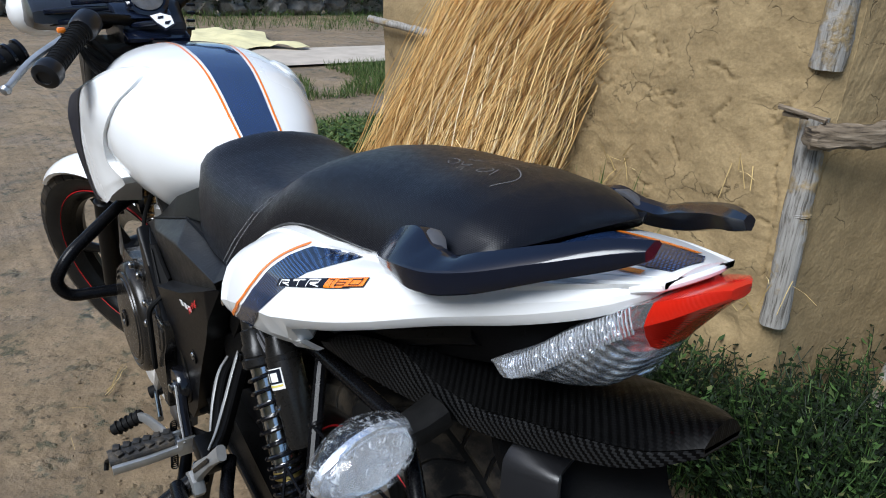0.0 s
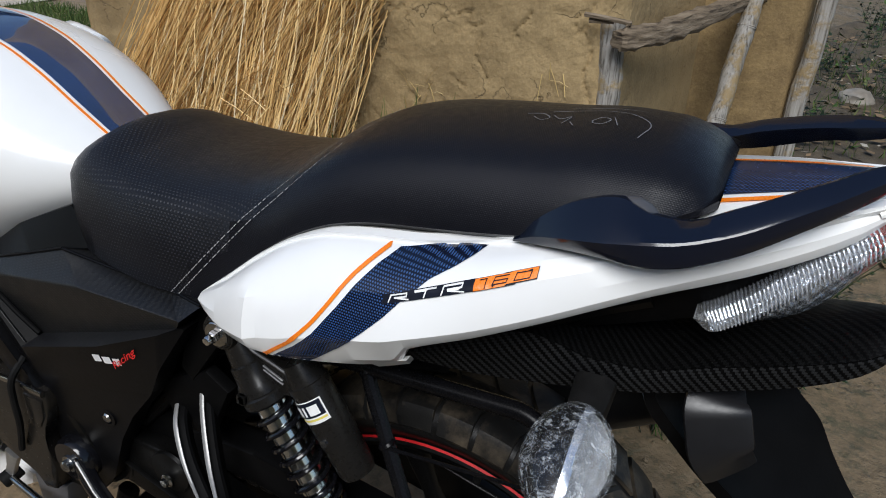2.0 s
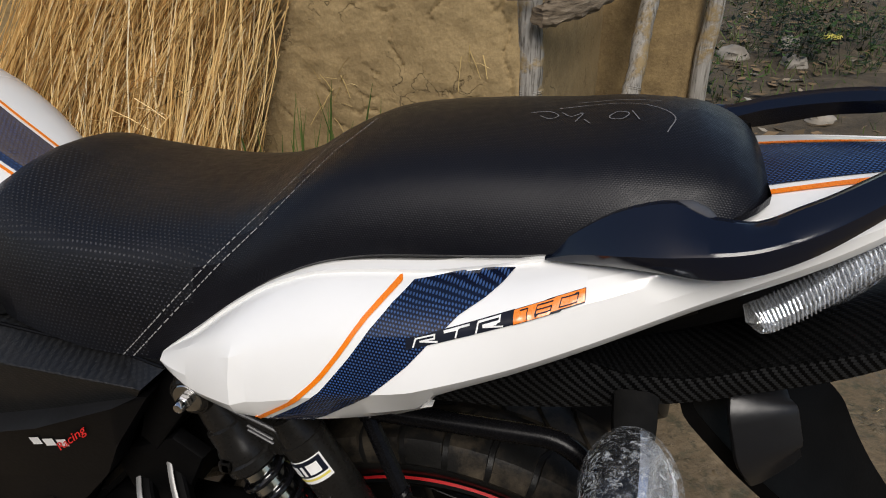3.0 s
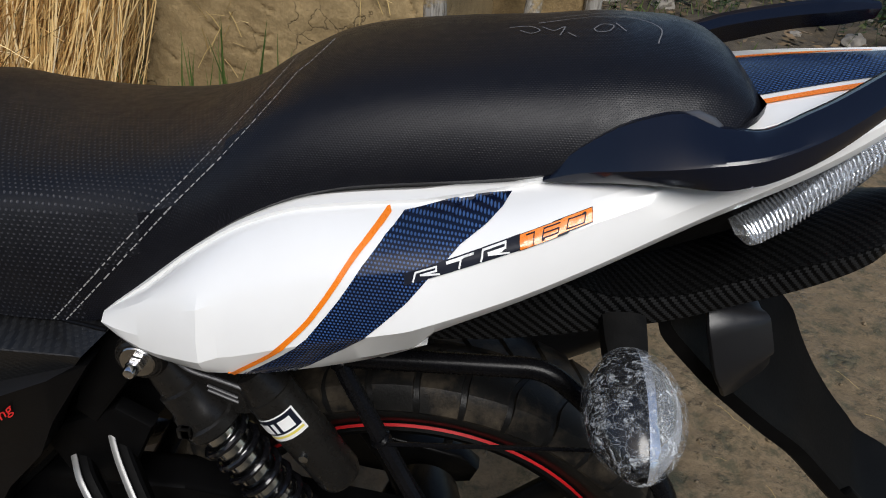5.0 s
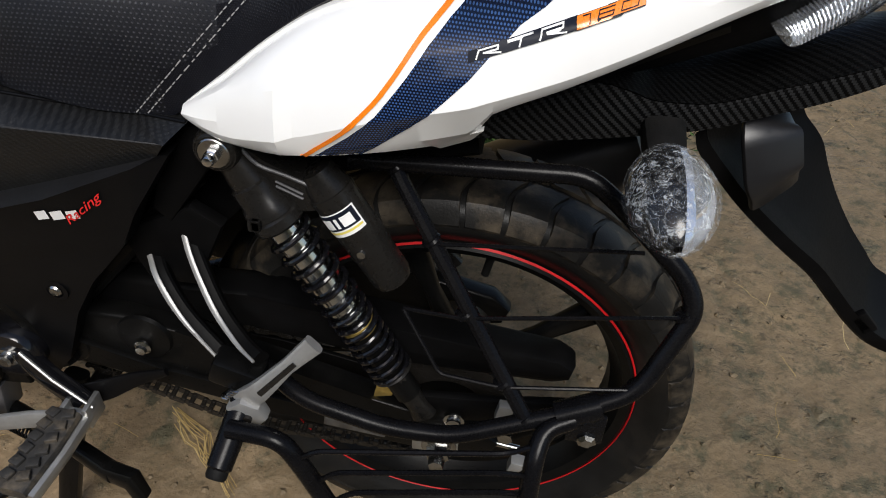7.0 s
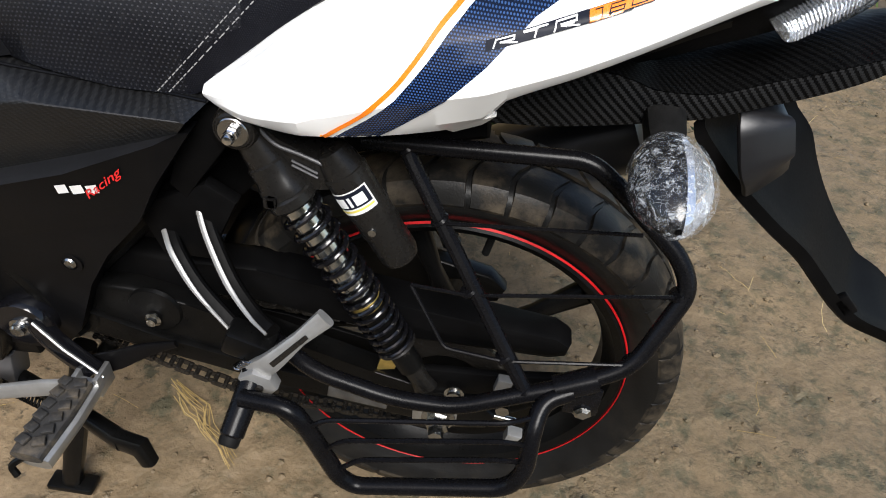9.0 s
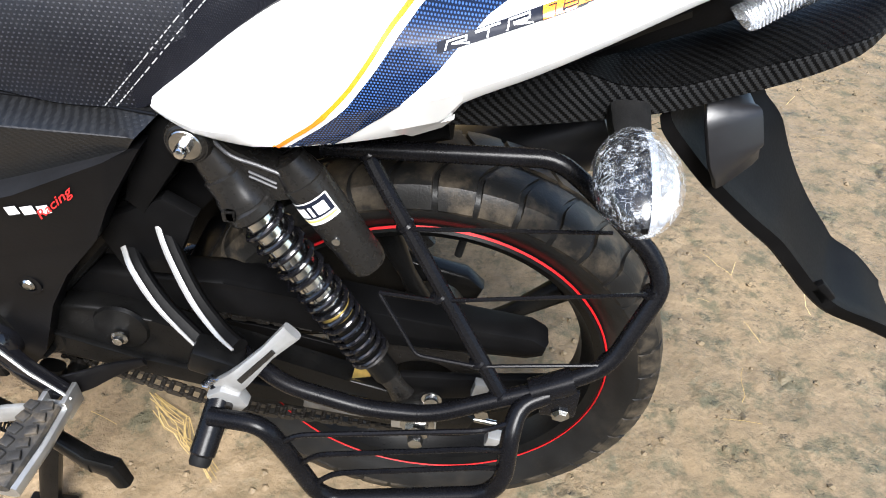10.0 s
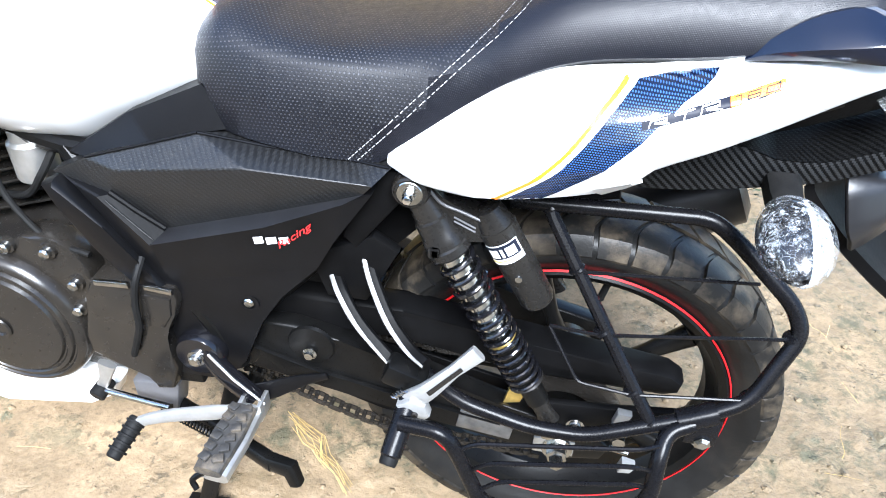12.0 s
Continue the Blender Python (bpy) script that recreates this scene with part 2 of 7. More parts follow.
MUD = earth("trodden_mud", (0.130, 0.093, 0.052), (0.240, 0.172, 0.100), 1.6, 0.95)
moss = MUD.math("MULTIPLY", MUD.grey(MUD.noise(13.0, 8.0, 0.75), 0.0, 0.9, 0.52, 0.60), MUD.grey(MUD.noise(2.2, 3.0), 0.1, 1.0, 0.40, 0.56))
MUD.set("Base Color", MUD.mix(moss, MUD.bsdf.inputs["Base Color"].links[0].from_socket, (0.05, 0.052, 0.028)))
speck = MUD.math("MULTIPLY", MUD.grey(MUD.noise(42.0, 3.0, 0.6), 0.0, 1.0, 0.60, 0.68), MUD.grey(MUD.noise(3.5, 3.0), 0.15, 0.9, 0.4, 0.6))
MUD.set("Base Color", MUD.mix(speck, MUD.bsdf.inputs["Base Color"].links[0].from_socket, (0.035, 0.028, 0.016)))
warp = MUD.node("ShaderNodeVectorMath", i0=MUD.coords(), i1=MUD.node("ShaderNodeVectorMath", i0=MUD.node("ShaderNodeTexNoise", Vector=MUD.coords(), Scale=20.0, Detail=3.0).outputs["Color"], i1=(0.03, 0.03, 0.03)).outputs[0])
warp.inputs[1].links[0].from_node.operation = "MULTIPLY"
clods = MUD.node("ShaderNodeTexVoronoi", Vector=warp.outputs[0], Scale=38.0)
crumbly = MUD.grey(MUD.noise(6.5, 6.0, 0.7), 0.0, 1.0, 0.54, 0.66)
cell = MUD.node("ShaderNodeSeparateColor", Color=clods.outputs["Color"]).outputs[0]
MUD.set("Base Color", MUD.mix(MUD.math("MULTIPLY", MUD.math("MULTIPLY", MUD.grey(cell, 0.0, 0.85, 0.55, 0.75), crumbly), 0.8), MUD.bsdf.inputs["Base Color"].links[0].from_socket, (0.050, 0.040, 0.022)))
relief = MUD.math("MULTIPLY", MUD.math("SUBTRACT", 0.6, clods.outputs["Distance"]), crumbly)
base_bump = MUD.bsdf.inputs["Normal"].links[0].from_node
MUD.tree.links.new(MUD.node("ShaderNodeBump", Strength=1.0, Distance=0.013, Height=relief, Normal=base_bump.outputs[0]).outputs[0], MUD.bsdf.inputs["Normal"])
# Mud darkens towards +x and under the motorcycle: shade painted over damp mottling.
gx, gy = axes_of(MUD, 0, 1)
shaded = MUD.grey(MUD.math("ADD", MUD.math("MULTIPLY", gx, 0.45), MUD.math("SUBTRACT", MUD.noise(2.6, 6.0, 0.65), 0.12)), 0.0, 0.44, 0.06, 0.34)
MUD.set("Base Color", MUD.mix(shaded, MUD.bsdf.inputs["Base Color"].links[0].from_socket, (0.088, 0.066, 0.035)))
slime = MUD.math("MULTIPLY", MUD.grey(MUD.noise(17.0, 8.0, 0.78), 0.0, 1.7, 0.50, 0.62), shaded)
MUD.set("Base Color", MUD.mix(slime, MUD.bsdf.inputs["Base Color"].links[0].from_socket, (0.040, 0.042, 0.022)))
MUD.set("Roughness", MUD.grey(MUD.noise(3.0, 5.0), 0.55, 0.95, 0.35, 0.6))
MUD = MUD.mat
PLASTER = earth("clay_plaster", (0.196, 0.137, 0.063), (0.312, 0.226, 0.110), 2.2, 0.6)
net = PLASTER.node("ShaderNodeTexVoronoi", Vector=PLASTER.node("ShaderNodeVectorMath", i0=PLASTER.coords(), i1=PLASTER.node("ShaderNodeVectorMath", i0=PLASTER.node("ShaderNodeTexNoise", Vector=PLASTER.coords(), Scale=12.0, Detail=5.0).outputs["Color"], i1=(0.12, 0.12, 0.12)).outputs[0]).outputs[0], Scale=9.0)
net.inputs["Vector"].links[0].from_node.inputs[1].links[0].from_node.operation = "MULTIPLY"
net.feature = "DISTANCE_TO_EDGE"
split = PLASTER.math("MULTIPLY", PLASTER.grey(net.outputs["Distance"], 1.0, 0.0, 0.001, 0.010), PLASTER.grey(PLASTER.noise(7.0, 3.0), 0.0, 1.0, 0.50, 0.58))
pits = PLASTER.grey(PLASTER.noise(60.0, 5.0, 0.7), 0.0, 1.0, 0.62, 0.70)
PLASTER.set("Base Color", PLASTER.mix(PLASTER.math("MULTIPLY", split, 0.6), PLASTER.bsdf.inputs["Base Color"].links[0].from_socket, (0.055, 0.034, 0.015)))
first = PLASTER.bsdf.inputs["Normal"].links[0].from_node
PLASTER.tree.links.new(PLASTER.node("ShaderNodeBump", Strength=0.8, Distance=0.003, Height=PLASTER.math("MULTIPLY", PLASTER.math("ADD", split, PLASTER.math("MULTIPLY", pits, 0.35)), -1.0), Normal=first.outputs[0]).outputs[0], PLASTER.bsdf.inputs["Normal"])
PLASTER = PLASTER.mat
# Darker copy of the plaster: dimmer light on the set-back wall painted in.
BROWNCLAY = earth("brown_dimmed_clay", (0.110, 0.072, 0.031), (0.225, 0.155, 0.068), 2.6, 0.6).mat
SOIL = earth("dark_damp_soil", (0.035, 0.026, 0.015), (0.10, 0.075, 0.043), 9.0, 0.5).mat
cane = Nodes("weathered_bamboo", (0.25, 0.235, 0.205), 0.7)
streaked = cane.node("ShaderNodeMapping", Vector=cane.coords())
streaked.inputs["Scale"].default_value = (1.0, 1.0, 0.05)
fibre = cane.noise(170.0, 4.0, 0.6, streaked.outputs[0])
clayed = cane.grey(cane.noise(11.0, 6.0, 0.7), 0.0, 0.95, 0.50, 0.60)
cane.set("Base Color", cane.mix(clayed, cane.ramp(fibre, [(0.36, (0.09, 0.08, 0.065)), (0.47, (0.23, 0.215, 0.19)), (0.7, (0.33, 0.315, 0.285))]), (0.23, 0.165, 0.075)))
cane.bump(cane.math("ADD", fibre, cane.math("MULTIPLY", clayed, 0.8)), 0.6, 0.003)
BAMBOO = cane.mat
timber = Nodes("weathered_wood", (0.19, 0.145, 0.10), 0.85)
ringed = timber.node("ShaderNodeMapping", Vector=timber.coords())
ringed.inputs["Scale"].default_value = (0.12, 0.07, 1.0)
grain = timber.noise(120.0, 5.0, 0.65, ringed.outputs[0])
timber.set("Base Color", timber.ramp(grain, [(0.36, (0.035, 0.024, 0.014)), (0.46, (0.14, 0.105, 0.068)), (0.7, (0.25, 0.20, 0.14))]))
timber.bump(grain, 1.0, 0.006)
OLDWOOD = timber.mat
CLOTH = worn("pale_yellow_sheet", (0.62, 0.55, 0.30), 0.8, vary=0.12, scale=6, bump=0.3)
CONCRETE = worn("pale_trodden_path", (0.42, 0.36, 0.29), 0.9, vary=0.15, scale=4, bump=0.3)
STONE = worn("rough_stone", (0.22, 0.2, 0.17), 0.9, vary=0.4, scale=9, bump=0.6, dust=0.4)


def island(name, stops, rough=0.6, trans=0.0):
    m = Nodes(name, stops[0][1], rough, Specular_IOR_Level=0.2)
    geo = m.tree.nodes.new("ShaderNodeNewGeometry")
    m.set("Base Color", m.ramp(geo.outputs["Random Per Island"], stops))
    if trans:
        m.set("Subsurface Weight", trans), m.set("Subsurface Radius", (0.01, 0.01, 0.004))
    return m.mat


STRAW = island("dry_straw", [(0.0, (0.14, 0.070, 0.022)), (0.14, (0.42, 0.245, 0.085)), (0.45, (0.78, 0.51, 0.20)), (0.8, (0.90, 0.66, 0.31)), (1.0, (0.92, 0.80, 0.54))], 0.5)
STALK = island("dull_straw_stalk", [(0.0, (0.22, 0.15, 0.055)), (0.6, (0.42, 0.30, 0.12)), (1.0, (0.55, 0.44, 0.22))], 0.6)
# Most leaves near black: shade among the weeds is painted into them.
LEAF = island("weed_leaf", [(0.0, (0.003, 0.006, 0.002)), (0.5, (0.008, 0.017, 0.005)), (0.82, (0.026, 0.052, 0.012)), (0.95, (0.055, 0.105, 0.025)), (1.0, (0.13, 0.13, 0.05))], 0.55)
GRASS = island("grass_blade", [(0.0, (0.03, 0.055, 0.012)), (0.6, (0.055, 0.09, 0.02)), (1.0, (0.12, 0.14, 0.045))], 0.6)
LITTER = island("garden_litter", [(0.0, (0.08, 0.06, 0.035)), (0.5, (0.16, 0.11, 0.06)), (0.85, (0.22, 0.15, 0.09)), (1.0, (0.35, 0.33, 0.28))], 0.85)


# ---- building helpers ----
def finish(bm, angle=35.0):
    bmesh.ops.recalc_face_normals(bm, faces=bm.faces)
    for f in bm.faces:
        f.smooth = True
    for e in bm.edges:
        e.smooth = len(e.link_faces) == 2 and e.calc_face_angle(0.0) < radians(angle)


def part(name, bm, material, parent=None, label="", angle=35.0):
    """Links a bmesh as one mesh object under a thing or a part."""
    finish(bm, angle)
    me = bpy.data.meshes.new(name)
    bm.to_mesh(me), bm.free()
    me.materials.append(material)
    ob = new(name, me)
    ob.parent = parent
    if parent and parent.type == "EMPTY":
        ob.matrix_parent_inverse = Matrix.Translation(-parent.location)
    return tagged(ob, label) if label else ob


def thing(name, label, category, at=(0, 0, 0), group="", kind=""):
    ob = new(name)
    ob.location = at
    ob.empty_display_size = 0.05
    return tagged(ob, label, category, group, kind)


def V(*p):
    return Vector(p)


def curve(points, steps=8):
    """Catmull-Rom through the points."""
    p = [Vector(q) for q in points]
    if len(p) < 3:
        return p
    p = [2 * p[0] - p[1], *p, 2 * p[-1] - p[-2]]
    out = []
    for a, b, c, d in zip(p, p[1:], p[2:], p[3:]):
        for i in range(steps):
            t = i / steps
            out.append(0.5 * (2 * b + (c - a) * t + (2 * a - 5 * b + 4 * c - d) * t * t + (3 * b - a - 3 * c + d) * t ** 3))
    return out + [p[-2]]


def fillet(points, r, steps=5):
    """A polyline with its corners rounded."""
    p = [Vector(q) for q in points]
    out = [p[0]]
    for a, b, c in zip(p, p[1:], p[2:]):
        k = min(r, (a - b).length * 0.48, (c - b).length * 0.48)
        s, e = b + (a - b).normalized() * k, b + (c - b).normalized() * k
        for i in range(steps + 1):
            t = i / steps
            out.append(s * (1 - t) ** 2 + b * 2 * t * (1 - t) + e * t * t)
    return out + [p[-1]]


def rings(bm, loops, closed=True, caps=True):
    """Skins a row of vertex rings."""
    rows = [[bm.verts.new(p) for p in loop] for loop in loops]
    n = len(rows[0])
    for a, b in zip(rows, rows[1:]):
        for i in range(n if closed else n - 1):
            j = (i + 1) % n
            bm.faces.new((a[i], a[j], b[j], b[i]))
    if caps and closed:
        bm.faces.new(rows[0]), bm.faces.new(rows[-1])
    return rows


def tube(path, r, seg=10, bm=None, r_end=None):
    bm = bm or bmesh.new()
    p = [Vector(q) for q in path]
    side = None
    loops = []
    for i, q in enumerate(p):
        d = (p[min(i + 1, len(p) - 1)] - p[max(i - 1, 0)]).normalized()
        if side is None:
            side = d.orthogonal().normalized()
        side = (side - d * side.dot(d)).normalized()
        up = d.cross(side)
        k = r if r_end is None else r + (r_end - r) * i / max(1, len(p) - 1)
        loops.append([q + side * math.cos(2 * math.pi * j / seg) * k + up * math.sin(2 * math.pi * j / seg) * k for j in range(seg)])
    rings(bm, loops)
    return bm


def strip(path, widths, heights, up=(0, 0, 1), bm=None, rounding=0.35):
    """A bar of rounded rectangular section along a path; widths and heights may vary along it."""
    bm = bm or bmesh.new()
    p = [Vector(q) for q in path]
    up = Vector(up)
    loops = []
    for i, q in enumerate(p):
        d = (p[min(i + 1, len(p) - 1)] - p[max(i - 1, 0)]).normalized()
        s = d.cross(up).normalized()
        u = s.cross(d).normalized()
        f = i / max(1, len(p) - 1)
        w, h = (np.interp(f, np.linspace(0, 1, len(k)), k) / 2 if isinstance(k, (list, tuple)) else k / 2 for k in (widths, heights))
        power = 2.0 + 3.2 * (1 - min(1.0, rounding)) ** 1.5
        count = 16 if max(w, h) > 0.004 else 8
        corner = []
        for j in range(count):
            a = 2 * math.pi * (j + 0.5) / count
            ca, sa = math.cos(a), math.sin(a)
            g = (abs(ca) ** power + abs(sa) ** power) ** (-1 / power)
            corner.append((w * ca * g, h * sa * g))
        loops.append([q + s * a + u * b for a, b in corner])
    rings(bm, loops)
    return bm


def box(center, size, bevel=0.002, turn=None, bm=None):
    bm = bm or bmesh.new()
    made = bmesh.ops.create_cube(bm, size=1.0, matrix=Matrix.Translation(center) @ (turn or Matrix()).to_4x4() @ Matrix.Diagonal((*size, 1)))
    if bevel:
        edges = list({e for v in made["verts"] for e in v.link_edges})
        bmesh.ops.bevel(bm, geom=edges, offset=bevel, segments=2, affect="EDGES", profile=0.5)
    return bm


def rod(a, b, r, r2=None, seg=16, bm=None, bevel=0.0):
    """A round bar between two points, with chamfered ends."""
    bm = bm or bmesh.new()
    a, b = Vector(a), Vector(b)
    d = (b - a).normalized()
    s = d.orthogonal().normalized()
    u = d.cross(s)
    r2 = r if r2 is None else r2
    stops = [(0, r), (1, r2)] if not bevel else [(0, r - bevel), (bevel / (b - a).length, r), (1 - bevel / (b - a).length, r2), (1, r2 - bevel)]
    rings(bm, [[a + (b - a) * t + (s * math.cos(2 * math.pi * j / seg) + u * math.sin(2 * math.pi * j / seg)) * k for j in range(seg)] for t, k in stops])
    return bm


def lathe(profile, center, axis=(0, 1, 0), seg=48, bm=None, closed=False):
    """Turns (radius, along) pairs round an axis through the centre."""
    bm = bm or bmesh.new()
    c, d = Vector(center), Vector(axis).normalized()
    s = d.orthogonal().normalized()
    u = d.cross(s)
    loops = [[c + d * along + (s * math.cos(2 * math.pi * j / seg) + u * math.sin(2 * math.pi * j / seg)) * max(r, 1e-5) for j in range(seg)] for r, along in profile]
    if closed:
        loops.append(loops[0])
        rows = rings(bm, loops, True, False)
        bmesh.ops.remove_doubles(bm, verts=bm.verts, dist=1e-6)
    else:
        rings(bm, loops, True, True)
    return bm


def plate(outline, y0, y1, bevel=0.002, bm=None, axis="y"):
    """An outline in (x, z) given depth from y0 to y1 (or in (x, y) from z0 to z1)."""
    bm = bm or bmesh.new()
    at = (lambda q, h: (q[0], h, q[1])) if axis == "y" else (lambda q, h: (q[0], q[1], h))
    front, back = [bm.verts.new(at(q, y0)) for q in outline], [bm.verts.new(at(q, y1)) for q in outline]
    n = len(outline)
    faces = [bm.faces.new(front), bm.faces.new(back[::-1])]
    for i in range(n):
        bm.faces.new((front[i], back[i], back[(i + 1) % n], front[(i + 1) % n]))
    if bevel:
        edges = list({e for f in faces for e in f.edges})
        bmesh.ops.bevel(bm, geom=edges, offset=bevel, segments=2, affect="EDGES", profile=0.5)
    return bm


def faceted(corners, faces, depth, soft=0.003):
    """A moulded shell of flat facets with softened creases, given depth towards the middle."""
    bm = bmesh.new()
    used = {k for f in faces for k in f}
    at = {k: bm.verts.new(corners[k]) for k in corners if k in used}
    made = [bm.faces.new([at[k] for k in f]) for f in faces]
    bmesh.ops.recalc_face_normals(bm, faces=bm.faces)
    inner = [e for e in bm.edges if len(e.link_faces) == 2]
    bmesh.ops.bevel(bm, geom=inner, offset=soft, segments=3, affect="EDGES", profile=0.5)
    grown = bmesh.ops.extrude_face_region(bm, geom=bm.faces[:])
    bmesh.ops.translate(bm, verts=[v for v in grown["geom"] if isinstance(v, bmesh.types.BMVert)], vec=(0, depth, 0))
    return bm


def smooth_line(xs, ys, at):
    """Monotone cubic through (xs, ys)."""
    xs, ys = np.array(xs, float), np.array(ys, float)
    h, d = np.diff(xs), np.diff(ys) / np.diff(xs)
    m = np.concatenate([[d[0]], np.where(d[1:] * d[:-1] > 0, 2 * d[1:] * d[:-1] / (d[1:] + d[:-1] + 1e-12), 0), [d[-1]]])
    i = np.clip(np.searchsorted(xs, at) - 1, 0, len(xs) - 2)
    t = (at - xs[i]) / h[i]
    return (2 * t ** 3 - 3 * t ** 2 + 1) * ys[i] + (t ** 3 - 2 * t ** 2 + t) * h[i] * m[i] + (3 * t ** 2 - 2 * t ** 3) * ys[i + 1] + (t ** 3 - t ** 2) * h[i] * m[i + 1]


def stations(table, count):
    """Rows of numbers along x, made smooth and filled in to count rows."""
    t = np.array(table, float)
    at = np.linspace(t[0, 0], t[-1, 0], count)
    at = np.unique(np.concatenate([at, t[:, 0]]))
    return [(float(x), *[float(smooth_line(t[:, 0], t[:, k], x)) for k in range(1, t.shape[1])]) for x in at]


class Skin:
    """A finished mesh on which films and prints are laid."""

    def __init__(self, *obs):
        from mathutils.bvhtree import BVHTree
        verts, faces = [], []
        for ob in obs:
            base = len(verts)
            verts += [v.co.copy() for v in ob.data.vertices]
            faces += [[base + i for i in p.vertices] for p in ob.data.polygons]
        self.tree = BVHTree.FromPolygons(verts, faces)
        self.middle = sum(verts, Vector()) / len(verts)

    def lay(self, bm, way, lift):
        way = Vector(way).normalized()
        lost = []
        for v in bm.verts:
            hit, normal, _, _ = self.tree.ray_cast(v.co - way * 2, way)
            if hit is None:
                hit, normal, _, _ = self.tree.find_nearest(Vector((v.co.x, self.middle.y, v.co.z)) if abs(way.y) > 0.5 else Vector((v.co.x, v.co.y, self.middle.z)))
            if hit is None:
                lost.append(v)
                continue
            if normal.dot(way) > 0:
                normal = -normal
            v.co = hit + normal * lift
        if lost:
            bmesh.ops.delete(bm, geom=lost, context="VERTS")
        return bm


def fine(bm, size):
    for _ in range(6):
        long = [e for e in bm.edges if e.calc_length() > size]
        if not long:
            break
        bmesh.ops.subdivide_edges(bm, edges=long, cuts=1)
        bmesh.ops.triangulate(bm, faces=[f for f in bm.faces if len(f.verts) > 4])
    return bm


def patch(outline, plane="xz", size=0.012):
    bm = bmesh.new()
    face = bm.faces.new([bm.verts.new((a, 0, b) if plane == "xz" else (a, b, 0)) for a, b in outline])
    bmesh.ops.triangulate(bm, faces=[face])
    return fine(bm, size)


def band(path, width, plane="xz", bm=None):
    """A ribbon of the given width along a 2D path."""
    bm = bm or bmesh.new()
    p = [Vector((a, 0, b)) if plane == "xz" else Vector((a, b, 0)) for a, b in path]
    n = Vector((0, 1, 0)) if plane == "xz" else Vector((0, 0, 1))
    rows = []
    for i, q in enumerate(p):
        d = (p[min(i + 1, len(p) - 1)] - p[max(i - 1, 0)]).normalized()
        s = d.cross(n) * width / 2
        rows.append((bm.verts.new(q - s), bm.verts.new(q + s)))
    for a, b in zip(rows, rows[1:]):
        bm.faces.new((a[0], a[1], b[1], b[0]))
    return bm


def flat_curve(points, steps=6):
    return [(q.x, q.y) for q in curve([(a, b, 0) for a, b in points], steps)]


def lettering(text, size, origin, along, upward, plane="xz", shear=0.0, stretch=1.0, bold=0.0):
    """The outline of a word in the built-in font as a flat bmesh at the place where it stands."""
    data = bpy.data.curves.new("word", "FONT")
    data.body, data.size, data.shear, data.resolution_u = text, size, shear, 3
    data.offset = bold
    ob = new("word", data)
    me = bpy.data.meshes.new_from_object(ob)
    bpy.data.objects.remove(ob)
    bm = bmesh.new()
    bm.from_mesh(me)
    bpy.data.meshes.remove(me)
    fine(bm, size * 0.3)
    for v in bm.verts:
        a, b = v.co.x * stretch, v.co.y
        p = (origin[0] + along[0] * a + upward[0] * b, origin[1] + along[1] * a + upward[1] * b)
        v.co = (p[0], 0, p[1]) if plane == "xz" else (p[0], p[1], 0)
    return bm


def mirrored(points):
    return [(x, 2 * YC - y, z) for x, y, z in points]


# ---- the motorcycle ----
bike = thing("motorcycle", "white sport motorcycle with blue and orange stripes on mud", "motorcycle")


